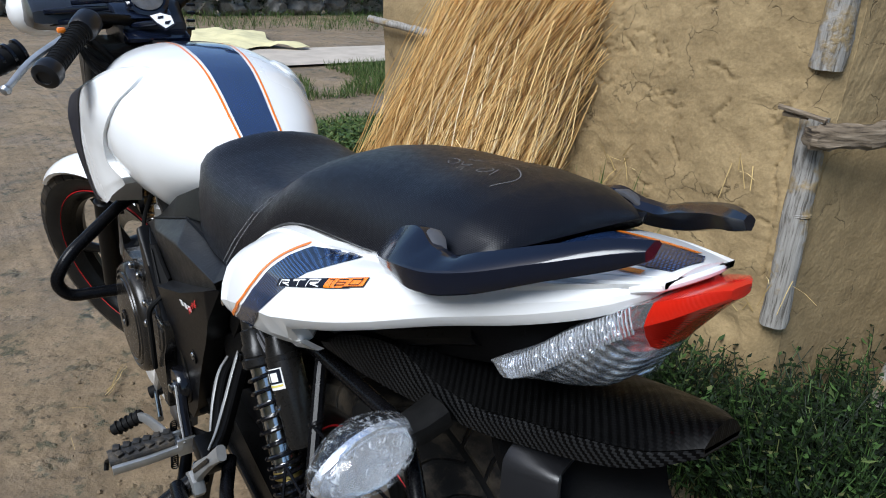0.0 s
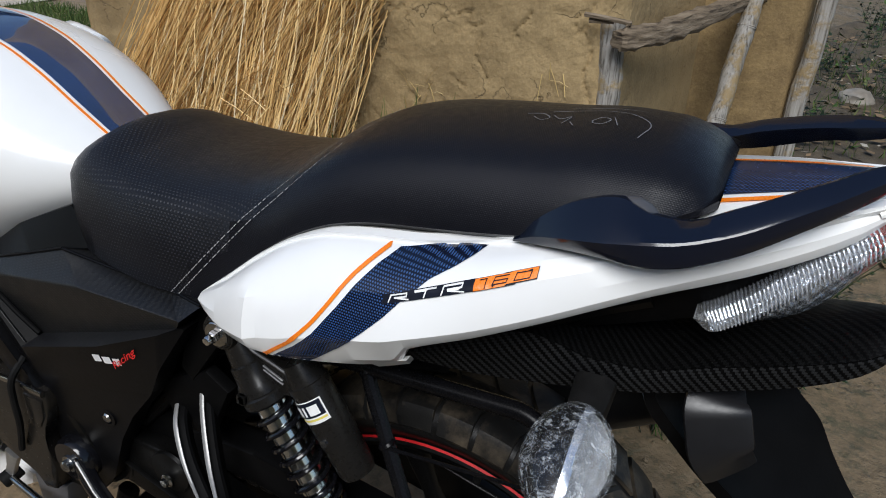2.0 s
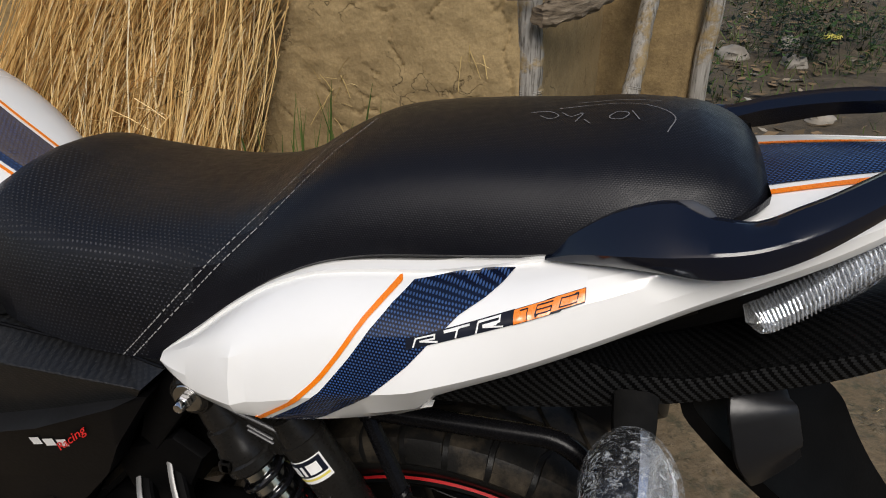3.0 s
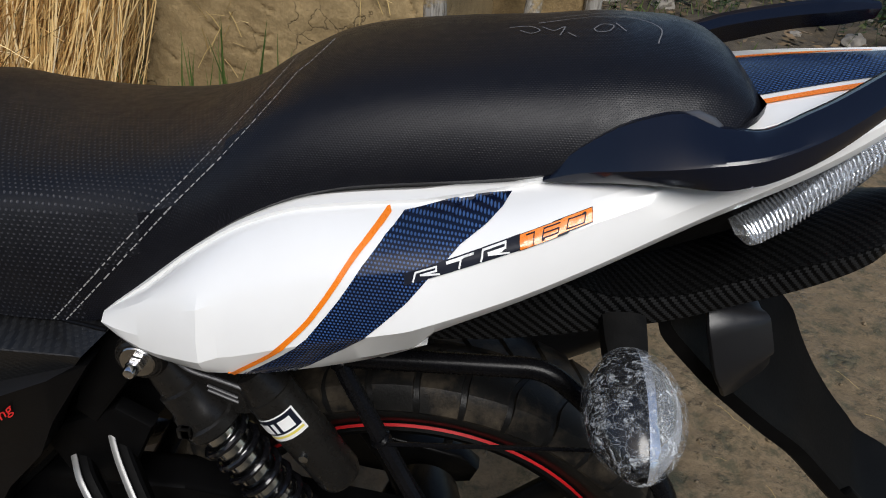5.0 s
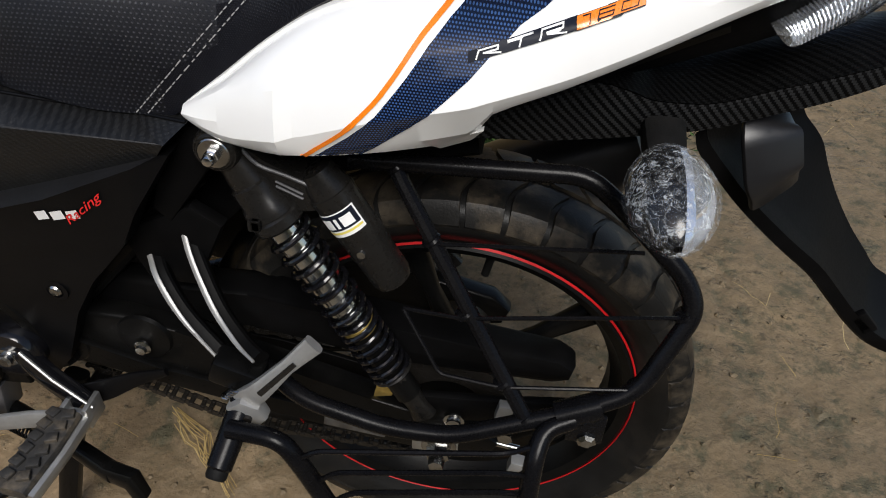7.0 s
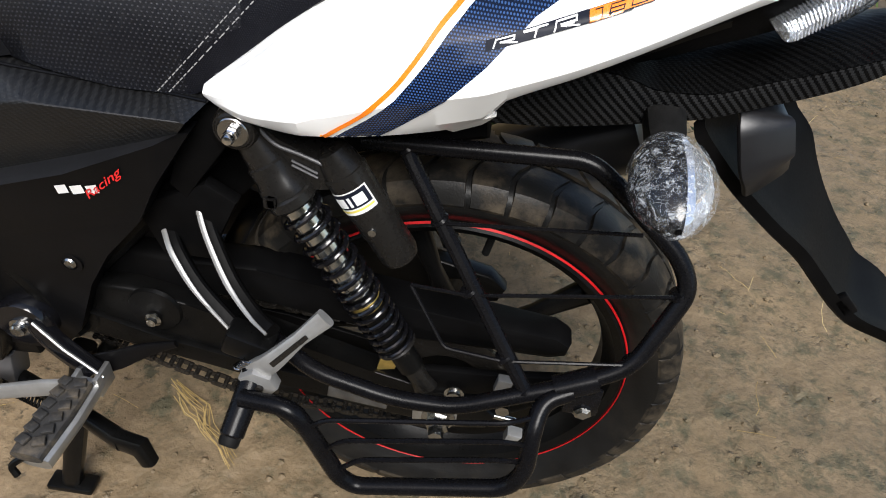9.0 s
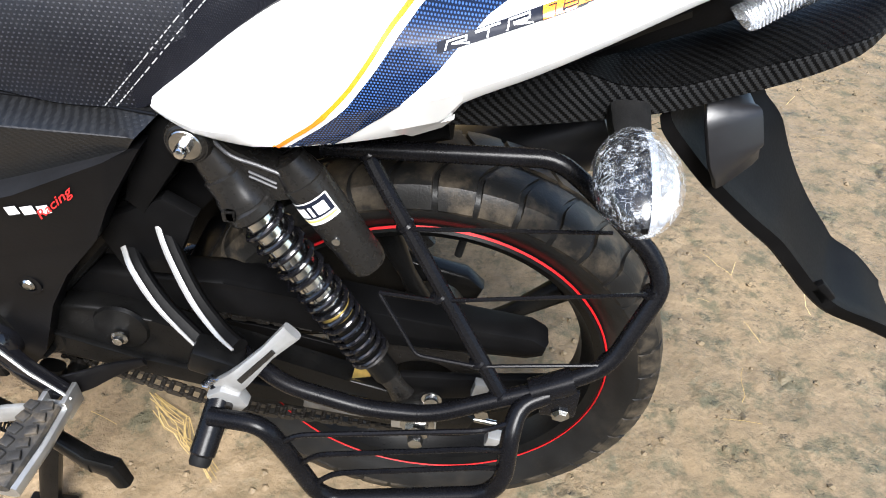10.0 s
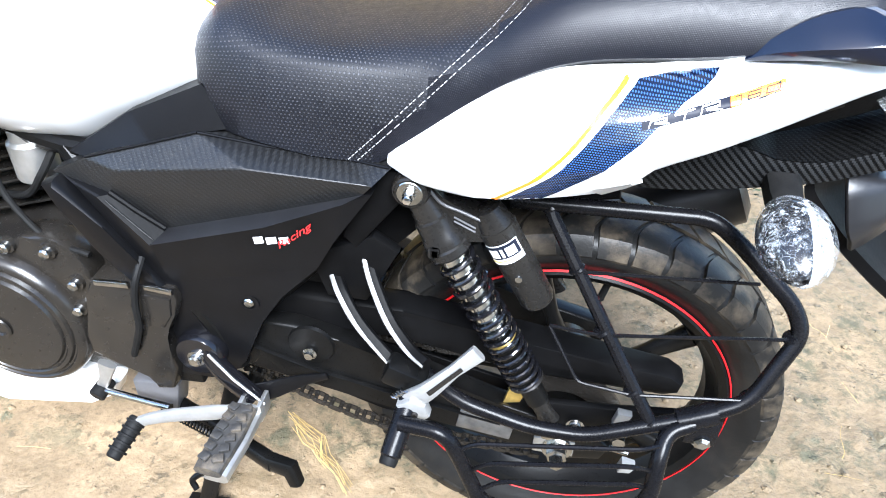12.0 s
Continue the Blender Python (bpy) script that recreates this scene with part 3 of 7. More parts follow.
def wheel(name, center, tyre_r, tyre_w, rim_r, parent, turn=None, brake=False):
    """A cast wheel: tyre with blocks, rim, red tape on both edges, five spokes, hub."""
    c = Vector(center)
    ax = Vector((0, 1, 0)) if turn is None else turn @ Vector((0, 1, 0))
    fwd = Vector((1, 0, 0)) if turn is None else turn @ Vector((1, 0, 0))
    up = ax.cross(fwd)
    w, depth = tyre_w / 2, tyre_r - rim_r
    prof = [(rim_r - 0.004, w * 0.62), (rim_r + 0.014, w * 0.82), (rim_r + depth * 0.45, w), (rim_r + depth * 0.72, w * 0.97), (rim_r + depth * 0.86, w * 0.82),
            (rim_r + depth * 0.94, w * 0.5), (tyre_r - 0.004, 0.0)]
    prof = [(r, -a) for r, a in prof] + [(r, a) for r, a in prof[-2::-1]]
    tyre = part(name.replace("wheel", "tyre"), lathe(prof + [(rim_r - 0.02, w * 0.5), (rim_r - 0.02, -w * 0.5)], c, ax, 96, closed=True), TYRE, parent, "black tubeless tyre, dusty, with a worn block tread", 50)
    # tread blocks stand proud of the carcass between slanting grooves
    bm = bmesh.new()
    n = 40
    for k in range(n):
        for s in (-1, 1):
            a0 = 2 * math.pi * (k + (0.5 if s > 0 else 0.0)) / n
            loops = []
            for f in (0.08, 0.25, 0.42, 0.58, 0.72, 0.84, 0.93, 1.0):
                base = np.interp(f, [0.0, 0.5, 0.82, 0.97, 1.0], [tyre_r - 0.004, rim_r + depth * 0.94, rim_r + depth * 0.86, rim_r + depth * 0.72, rim_r + depth * 0.52])
                shift = 0.10 * (1 - f) ** 2 + 0.05 * max(0.0, f - 0.6)
                ring = []
                for da, lift in ((0.006, -0.003), (0.011, 0.0040), (0.079, 0.0044), (0.144, 0.0040), (0.149, -0.003)):
                    a = a0 + da + shift
                    out = lift * (1.0 if f < 0.9 else 0.6)
                    ring.append(c + (fwd * math.cos(a) + up * math.sin(a)) * (base + out) + ax * s * (w * f + out * f * 0.5))
                loops.append(ring)
            rings(bm, loops)
    part("tread", bm, TREAD, tyre, "", 30)
    rw = w * 0.70
    rim = [(rim_r, -rw), (rim_r - 0.006, -rw - 0.004), (rim_r - 0.016, -rw + 0.002), (rim_r - 0.022, -rw * 0.6), (rim_r - 0.030, -rw * 0.35), (rim_r - 0.030, rw * 0.35), (rim_r - 0.022, rw * 0.6),
           (rim_r - 0.016, rw - 0.002), (rim_r - 0.006, rw + 0.004), (rim_r, rw)]
    part("rim", lathe(rim, c, ax, 96, closed=True), FRAME, parent)
    for s in (-1, 1):
        part("rim_tape", lathe([(rim_r + 0.0005, s * (rw + 0.001)), (rim_r - 0.0014, s * (rw + 0.0034)), (rim_r - 0.0022, s * (rw + 0.0022)), (rim_r - 0.001, s * (rw - 0.001))], c, ax, 96, closed=True), RED, parent, "thin red tape along the rim's edge")
    for k in range(5):
        a = -2 * math.pi * k / 5 - radians(36)
        d = fwd * math.cos(a) + up * math.sin(a)
        e = ax.cross(d)
        a1, a2 = d * 0.045 + e * 0.012, d * (rim_r - 0.034) + e * 0.004
        part("spoke", strip([c + a1, c + (a1 + a2) / 2, c + a2], [0.030, 0.019, 0.034], [0.03, 0.022, 0.026], ax, rounding=0.6), FRAME, parent)
    part("hub", lathe([(0.02, -0.07), (0.045, -0.065), (0.055, -0.03), (0.055, 0.03), (0.045, 0.065), (0.02, 0.07)], c, ax, 40), FRAME, parent)
    if brake:
        part("brake_disc", lathe([(0.135, 0.052), (0.135, 0.056), (0.09, 0.056), (0.09, 0.052)], c, ax, 64, closed=True), STEEL, parent)
    valve = c + (fwd * 0.20 - up * 0.98).normalized() * (rim_r - 0.045)
    part("valve", rod(valve, valve - (valve - c).normalized() * 0.03, 0.005), RUBBER, parent)


REAR = (0.0, YC, 0.2965)
rear_wheel = new("rear_wheel")
rear_wheel.parent = bike
wheel("rear_wheel", REAR, 0.3005, 0.130, 0.2318, rear_wheel)
RAKE = Vector((math.sin(radians(26)), 0, math.cos(radians(26))))
steer = Matrix.Rotation(radians(30), 3, RAKE)
front_wheel = new("front_wheel")
front_wheel.parent = bike
wheel("front_wheel", (-1.318, YC - 0.045, 0.297), 0.297, 0.095, 0.226, front_wheel, steer, True)


# tail panels: rows of x, then (y, z) of the top edge, the upper crease, the lower crease and the bottom edge
COWL = [(-0.229, -0.124, 0.713, -0.128, 0.710, -0.130, 0.706, -0.127, 0.702),
        (-0.190, -0.117, 0.744, -0.150, 0.726, -0.147, 0.704, -0.143, 0.694),
        (-0.150, -0.114, 0.776, -0.162, 0.748, -0.164, 0.712, -0.158, 0.697),
        (-0.110, -0.112, 0.801, -0.163, 0.764, -0.174, 0.724, -0.168, 0.703),
        (-0.070, -0.111, 0.816, -0.163, 0.778, -0.176, 0.738, -0.162, 0.706),
        (-0.020, -0.110, 0.824, -0.161, 0.792, -0.176, 0.752, -0.150, 0.711),
        (0.012, -0.108, 0.827, -0.159, 0.799, -0.175, 0.760, -0.140, 0.717),
        (0.030, -0.104, 0.829, -0.157, 0.803, -0.172, 0.766, -0.160, 0.750),
        (0.080, -0.094, 0.837, -0.148, 0.815, -0.156, 0.780, -0.146, 0.768),
        (0.125, -0.090, 0.848, -0.134, 0.827, -0.140, 0.796, -0.132, 0.786),
        (0.200, -0.082, 0.866, -0.110, 0.852, -0.114, 0.828, -0.106, 0.818),
        (0.280, -0.064, 0.887, -0.080, 0.877, -0.084, 0.859, -0.078, 0.849),
        (0.330, -0.044, 0.899, -0.053, 0.893, -0.058, 0.882, -0.054, 0.874),
        (0.358, -0.031, 0.9055, -0.035, 0.9035, -0.036, 0.901, -0.033, 0.8995)]


def lean(x):
    """How far the tail end stands off the middle plane."""
    return float(np.interp(x, [0.2, 0.36, 0.40], [0.0, -0.014, -0.018]))


def tail_panel(side):
    bm = bmesh.new()
    loops = []
    nose, brow = COWL[0], (-0.132, -0.1125, 0.789, -0.166, 0.756, -0.176, 0.717, -0.166, 0.699)
    for x, ty, tz, cy, cz, dy, dz, by, bz in stations(COWL, 44):
        if x < -0.132:
            f = (x - nose[0]) / (brow[0] - nose[0])
            cy, dy, by = (nose[k] + (brow[k] - nose[k]) * f ** 0.85 for k in (3, 5, 7))
        k = max(0.05, min(1.0, (x + 0.229) / 0.04))
        ring = [(ty + 0.034 * k, tz - 0.007 * k), (ty + 0.004 * k, tz + 0.001 * k), (ty, tz), (ty - 0.0068 * k, tz - 0.0012 * k), (ty - 0.0062 * k, tz - 0.0042 * k), (ty - 0.0105 * k, tz - 0.0050 * k)]
        ly, lz = ty - 0.0105 * k, tz - 0.0050 * k
        for f in (0.25, 0.5, 0.75):
            bow = 0.0035 * math.sin(math.pi * f) * k
            ring.append((ly + (cy - ly) * f - bow, lz + (cz - lz) * f + bow))
        ring += [(cy, cz), (cy - 0.002 + (dy - cy) * 0.5, (cz + dz) / 2), (dy, dz), (by + (dy - by) * 0.45, bz + (dz - bz) * 0.30), (by, bz), (by + 0.012 * k, bz + 0.006 * k)]
        loops.append([(x, y if side < 0 else 2 * (YC + lean(x)) - y, z) for y, z in ring])
    rings(bm, loops)
    return part("tail_panel", bm, WHITE, bike, "pearl white tail side panel with striped film", 17)


panel_left, panel_right = tail_panel(-1), tail_panel(1)

# the tail's top between the two panels, and the dark tray under it
bm = bmesh.new()
loops = []
for x, ty, tz, *_ in stations(COWL, 30):
    if x < 0.10:
        continue
    mid = YC + lean(x)
    w = mid - ty - 0.002
    loops.append([(x, mid + w * f, tz + 0.001 + np.interp(x, [0.2, 0.358], [0.010, 0.003]) * (1 - f * f)) for f in np.linspace(-1, 1, 13)] + [(x, mid + w, tz - np.interp(x, [0.28, 0.358], [0.014, 0.004])), (x, mid - w, tz - np.interp(x, [0.28, 0.358], [0.014, 0.004]))])
rings(bm, loops)
tail_top = part("tail_top", bm, WHITE, bike, "pearl white tail top with a blue stripe", 40)
top_skin = Skin(tail_top)
mid = YC
part("tail_edge", strip(curve([(0.338, -0.050, 0.8940), (0.348, -0.047, 0.8985), (0.3550, -0.040, 0.9005), (0.3600, -0.010, 0.9030), (0.3590, 0.014, 0.9025), (0.353, 0.030, 0.9000), (0.340, 0.052, 0.8945)], 5), 0.005, 0.006, rounding=0.6), WHITE, tail_top)
part("stripe", top_skin.lay(fine(patch([(0.20, mid - 0.048), (0.350, mid - 0.036), (0.354, mid - 0.008), (0.345, mid + 0.008), (0.20, mid + 0.048)], "xy"), 0.01), (0, 0, -1), 0.0012), TAILFILM, tail_top, "blue honeycomb film stripe")
for y0, y1 in ((-0.058, -0.046), (0.055, 0.016)):
    part("pinstripe", top_skin.lay(fine(band([(0.20, mid + y0), (0.27, mid + (y0 + y1) / 2), (0.335, mid + y1)], 0.006, "xy"), 0.01), (0, 0, -1), 0.0012), ORANGE, tail_top)

for side, ob in ((-1, panel_left), (1, panel_right)):
    spur = [(-0.030, -0.150, 0.7150), (0.000, -0.147, 0.7185), (0.024, -0.150, 0.7300), (0.013, -0.124, 0.7060), (-0.010, -0.138, 0.7040)]
    bm = bmesh.new()
    rings(bm, [[V(x, (y if side < 0 else 2 * YC - y) + dy, z) for x, y, z in spur] for dy in (0.0, 0.008 * -side)])
    part("panel_spur", bm, WHITE, ob, "pointed lower corner of the tail panel", 20)

part("panel_fin", strip([(0.076, -0.0965, 0.8375), (0.092, -0.0975, 0.8405), (0.104, -0.0980, 0.8500), (0.114, -0.0980, 0.8620)], [0.003, 0.006, 0.007, 0.002], [0.004, 0.006, 0.006, 0.002]), WHITE, panel_left)

# films on the left panel
skin = Skin(panel_left)
LEFT = (0, 1, 0)
film = [(0.0040, 0.8205), (0.040, 0.8262), (0.0745, 0.8312), (0.0616, 0.8255), (0.0435, 0.8130), (0.0258, 0.7955), (0.0126, 0.7800), (-0.0044, 0.7630), (-0.0290, 0.7400), (-0.0550, 0.7180), (-0.0740, 0.7030), (-0.0780, 0.6995),
        (-0.1080, 0.7010), (-0.0970, 0.7110), (-0.0768, 0.7265), (-0.0545, 0.7470), (-0.0415, 0.7630), (-0.0325, 0.7760), (-0.0185, 0.7970), (-0.0060, 0.8120)]
part("stripe", skin.lay(fine(patch(film), 0.004), LEFT, 0.0008), FILM, panel_left, "blue honeycomb film stripe")
edge = flat_curve([(-0.0055, 0.8205), (-0.0140, 0.8125), (-0.0240, 0.8015), (-0.0330, 0.7885), (-0.0450, 0.7705), (-0.0590, 0.7525), (-0.0796, 0.7315), (-0.1060, 0.7100), (-0.1150, 0.7020)])
part("pinstripe", skin.lay(band(edge, 0.0034), LEFT, 0.0012), ORANGE, panel_left)
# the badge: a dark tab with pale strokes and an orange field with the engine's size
u0, u1 = Vector((0.010, 0.7895)), Vector((0.1265, 0.8285))
along = (u1 - u0).normalized()
high = Vector((-along.y * 0.2, along.x))


def badge(a, b, c, d):
    p, q = u0 + along * a, u0 + along * b
    return [tuple(p + high * c), tuple(q + high * c), tuple(q + high * d), tuple(p + high * d)]


part("badge_tab", skin.lay(fine(patch(badge(0.000, 0.0755, 0.000, 0.0075)), 0.0028), LEFT, 0.0014), INK, panel_left)
part("badge_field", skin.lay(fine(patch(badge(0.0748, 0.1225, -0.0003, 0.0072)), 0.0028), LEFT, 0.0017), INK, panel_left)
part("badge_field", skin.lay(fine(patch(badge(0.0752, 0.1221, 0.0002, 0.0068)), 0.0028), LEFT, 0.0021), ORANGE, panel_left, "orange badge field")
strokes = [[(0.006, 0.001), (0.0075, 0.006), (0.021, 0.006), (0.021, 0.0035), (0.011, 0.0035), (0.023, 0.001)],
           [(0.028, 0.006), (0.045, 0.006), (0.037, 0.006), (0.036, 0.001)],
           [(0.050, 0.001), (0.0515, 0.006), (0.066, 0.006), (0.066, 0.0035), (0.055, 0.0035), (0.068, 0.001)]]
digits = [[(0.0795, 0.0056), (0.0845, 0.0056), (0.0838, 0.0012)], [(0.1010, 0.0056), (0.0908, 0.0056), (0.0896, 0.0012), (0.0998, 0.0012), (0.1004, 0.0034), (0.0902, 0.0034)], [(0.1066, 0.0056), (0.1178, 0.0056), (0.1168, 0.0012), (0.1055, 0.0012), (0.1066, 0.0056)]]


def pen(line, width):
    """A drawn character: one short band for each stroke of the line, with square ends that overlap."""
    bm = bmesh.new()
    for p, q in zip(line, line[1:]):
        p, q = (u0 + along * a + high * b for a, b in (p, q))
        d = (q - p).normalized() * width * 0.45
        band([tuple(p - d), tuple(q + d)], width, bm=bm)
    return fine(bm, 0.0028)


for line in digits:
    part("number", skin.lay(pen(line, 0.00065), LEFT, 0.0026), INK, panel_left)
for line in strokes:
    part("badge_stroke", skin.lay(pen(line, 0.0011), LEFT, 0.0021), PRINT, panel_left)

# ---- seat ----
# x, half width, top, edge drop, bottom
SEAT = [(-0.456, 0.080, 0.792, 0.014, 0.722), (-0.444, 0.106, 0.820, 0.026, 0.712), (-0.41, 0.121, 0.837, 0.034, 0.703), (-0.36, 0.131, 0.824, 0.024, 0.698), (-0.30, 0.135, 0.818, 0.0217, 0.693), (-0.245, 0.134, 0.822, 0.0267, 0.694),
        (-0.20, 0.131, 0.829, 0.0292, 0.730), (-0.15, 0.129, 0.847, 0.0317, 0.770), (-0.11, 0.127, 0.872, 0.0317, 0.797), (-0.07, 0.124, 0.892, 0.0328, 0.815), (-0.03, 0.121, 0.902, 0.0345, 0.824), (0.03, 0.117, 0.910, 0.0358, 0.830),
        (0.09, 0.115, 0.915, 0.036, 0.838), (0.15, 0.114, 0.921, 0.037, 0.854), (0.188, 0.112, 0.920, 0.035, 0.868), (0.210, 0.106, 0.914, 0.029, 0.876), (0.226, 0.095, 0.904, 0.018, 0.882), (0.236, 0.078, 0.894, 0.010, 0.884)]


def seat_ring(row):
    x, w, top, drop, low = row
    half = [(0.0, top), (0.30, top - drop * 0.09), (0.55, top - drop * 0.25), (0.72, top - drop * 0.45), (0.84, top - drop * 0.72), (0.925, top - drop * 1.20), (0.985, (top - drop * 1.20) * 0.5 + low * 0.5), (0.99, low + 0.006), (0.93, low)]
    return [(x, YC - w * f, z) for f, z in half[::-1]] + [(x, YC + w * f, z) for f, z in half[1:]]


def seam_x(z):
    return float(np.interp(z, [0.70, 0.75, 0.80, 0.84, 0.862, 0.88, 0.905], [-0.268, -0.220, -0.172, -0.130, -0.109, -0.092, -0.055]))


whole = bmesh.new()
rings(whole, [seat_ring(r) for r in stations(SEAT, 90)])
seat = new("seat")
seat.parent = bike
for name, keep, material, label in (("rider_seat", lambda c: c.x < seam_x(c.z), RIDER, "black perforated leatherette rider seat"), ("pillion_seat", lambda c: c.x >= seam_x(c.z), PILLION, "black grained leatherette pillion seat")):
    bm = whole.copy()
    bmesh.ops.delete(bm, geom=[f for f in bm.faces if not keep(f.calc_center_median())], context="FACES")
    uv = bm.loops.layers.uv.new()
    for f in bm.faces:
        for l in f.loops:
            p = l.vert.co
            l[uv].uv = (p.x, math.copysign(abs(p.y - YC) * 0.75, p.y - YC) * (1 if p.z > 0.80 else 0.9) + (1 if p.y > YC else -1) * (0.95 - p.z))
    part(name, bm, material, seat, label, 50)
whole.free()
seat_skin = Skin(*seat.children)


seat_rows = np.array(SEAT)


def seat_point(x, f):
    """The place on the seat at x, f running from the left bottom edge (0) to the middle of the top (1)."""
    row = [float(smooth_line(seat_rows[:, 0], seat_rows[:, k], x)) for k in range(1, 5)]
    ring = seat_ring((x, *row))[:9]
    i = min(int(f * 8), 7)
    return Vector(ring[i]).lerp(Vector(ring[i + 1]), f * 8 - i)


for shift in (-0.0055, 0.0045):
    bm = bmesh.new()
    line, x = [], -0.26
    for f in np.linspace(0.13, 1.0, 220):
        for _ in range(12):
            x = 0.5 * x + 0.5 * (seam_x(seat_point(x, f).z) + shift)
        line.append(seat_point(x, f))
    gone, mark = 0.0, 0.0
    for a, b in zip(line, line[2:]):
        gone += (b - a).length / 2
        if gone > mark:
            mark += 0.0058
            n = V(0, -0.8, 0.6)
            d = (b - a).normalized()
            e = a + d * 0.0040
            hit, normal, _, _ = seat_skin.tree.find_nearest(a)
            s = d.cross(normal) * 0.0005
            bm.faces.new([bm.verts.new(q + normal * 0.0012) for q in (a - s, a + s, e + s, e - s)])
    part("stitching", bm, THREAD, seat)
# faint embroidered strokes on the pillion's top
for path in ([(0.065, 0.002), (0.109, 0.010), (0.138, 0.003), (0.151, -0.013), (0.146, -0.038)], [(0.078, 0.018), (0.11, 0.024), (0.141, 0.026)],
             [(0.104, -0.016), (0.110, -0.008), (0.118, -0.011), (0.114, -0.021), (0.106, -0.021), (0.104, -0.016)], [(0.120, -0.006), (0.126, -0.022)], [(0.044, -0.006), (0.058, -0.004), (0.066, -0.012), (0.060, -0.018), (0.052, -0.012)],
             [(0.068, -0.006), (0.076, -0.014), (0.084, -0.008), (0.080, -0.024)], [(0.086, -0.020), (0.091, -0.028)]):
    part("embroidery", seat_skin.lay(band(flat_curve([(a + 0.020, YC + b - 0.006) for a, b in path], 6), 0.0009, "xy"), (0, 0, -1), 0.0008), EMBROIDERY, seat)

# ---- tank ----
# x, half width, top, widest height, bottom
TANK = [(-0.425, 0.060, 0.800, 0.770, 0.735), (-0.455, 0.088, 0.818, 0.772, 0.728), (-0.50, 0.120, 0.846, 0.776, 0.708), (-0.55, 0.146, 0.878, 0.780, 0.686), (-0.61, 0.166, 0.906, 0.785, 0.662), (-0.68, 0.180, 0.922, 0.79, 0.664),
        (-0.75, 0.182, 0.928, 0.795, 0.680), (-0.82, 0.168, 0.925, 0.80, 0.705), (-0.89, 0.140, 0.915, 0.81, 0.740), (-0.94, 0.115, 0.895, 0.82, 0.77), (-0.965, 0.06, 0.875, 0.83, 0.80)]
TANK = TANK[::-1]
bm = bmesh.new()
loops = []
for x, w, top, wide, low in stations(TANK, 50):
    half = []
    for a in np.linspace(0, math.pi / 2, 11):
        half.append((w * math.sin(a) ** 0.80, wide + (top - wide) * math.cos(a) ** 0.80))
    for f in (0.25, 0.5, 0.75, 0.93, 1.0):
        half.append((w * (1 - 0.42 * f ** 2.2), wide + (low - wide) * f))
    loops.append([(x, YC - y, z) for y, z in half[::-1]] + [(x, YC + y, z) for y, z in half[1:]])
rings(bm, loops)
tank = part("fuel_tank", bm, WHITE, bike, "pearl white fuel tank with a blue stripe along its top", 40)
tank_skin = Skin(tank)


def along_tank(off):
    return [(x, YC + np.interp(x, [-0.90, -0.45], [0.022, 0.002]) + off * np.interp(x, [-0.95, -0.68, -0.44], [1.30, 1.12, 0.8])) for x in np.linspace(-0.94, -0.435, 40)]


left, right = along_tank(-0.036), along_tank(0.036)
bm = bmesh.new()
grid = [[bm.verts.new((a[0], a[1] + (b[1] - a[1]) * f, 0)) for f in np.linspace(0, 1, 9)] for a, b in zip(left, right)]
for r0, r1 in zip(grid, grid[1:]):
    for i in range(8):
        bm.faces.new((r0[i], r0[i + 1], r1[i + 1], r1[i]))
part("stripe", tank_skin.lay(bm, (0, 0, -1), 0.0012), TOPFILM, tank, "glossy blue honeycomb film stripe", 60)
for off in (-0.0425, 0.0425):
    part("pinstripe", tank_skin.lay(band(along_tank(off), 0.0036, "xy"), (0, 0, -1), 0.0013), ORANGE, tank)

# scoops on the tank's flanks
GROOVE = [(-0.660, -0.098, 0.903), (-0.637, -0.128, 0.881), (-0.649, -0.150, 0.855), (-0.666, -0.166, 0.824), (-0.709, -0.172, 0.775), (-0.724, -0.168, 0.738), (-0.705, -0.162, 0.722), (-0.680, -0.156, 0.714), (-0.688, -0.150, 0.700)]
FOLD = [(-0.675, -0.108, 0.904), (-0.705, -0.140, 0.893), (-0.751, -0.168, 0.873), (-0.802, -0.180, 0.848), (-0.810, -0.186, 0.806), (-0.840, -0.186, 0.753), (-0.856, -0.180, 0.687), (-0.841, -0.172, 0.639), (-0.800, -0.166, 0.634)]
BROW = [(-0.680, -0.112, 0.904), (-0.732, -0.143, 0.893), (-0.819, -0.174, 0.855), (-0.932, -0.188, 0.805), (-0.944, -0.192, 0.770), (-0.932, -0.189, 0.727), (-0.915, -0.181, 0.672), (-0.871, -0.172, 0.624), (-0.860, -0.168, 0.620)]


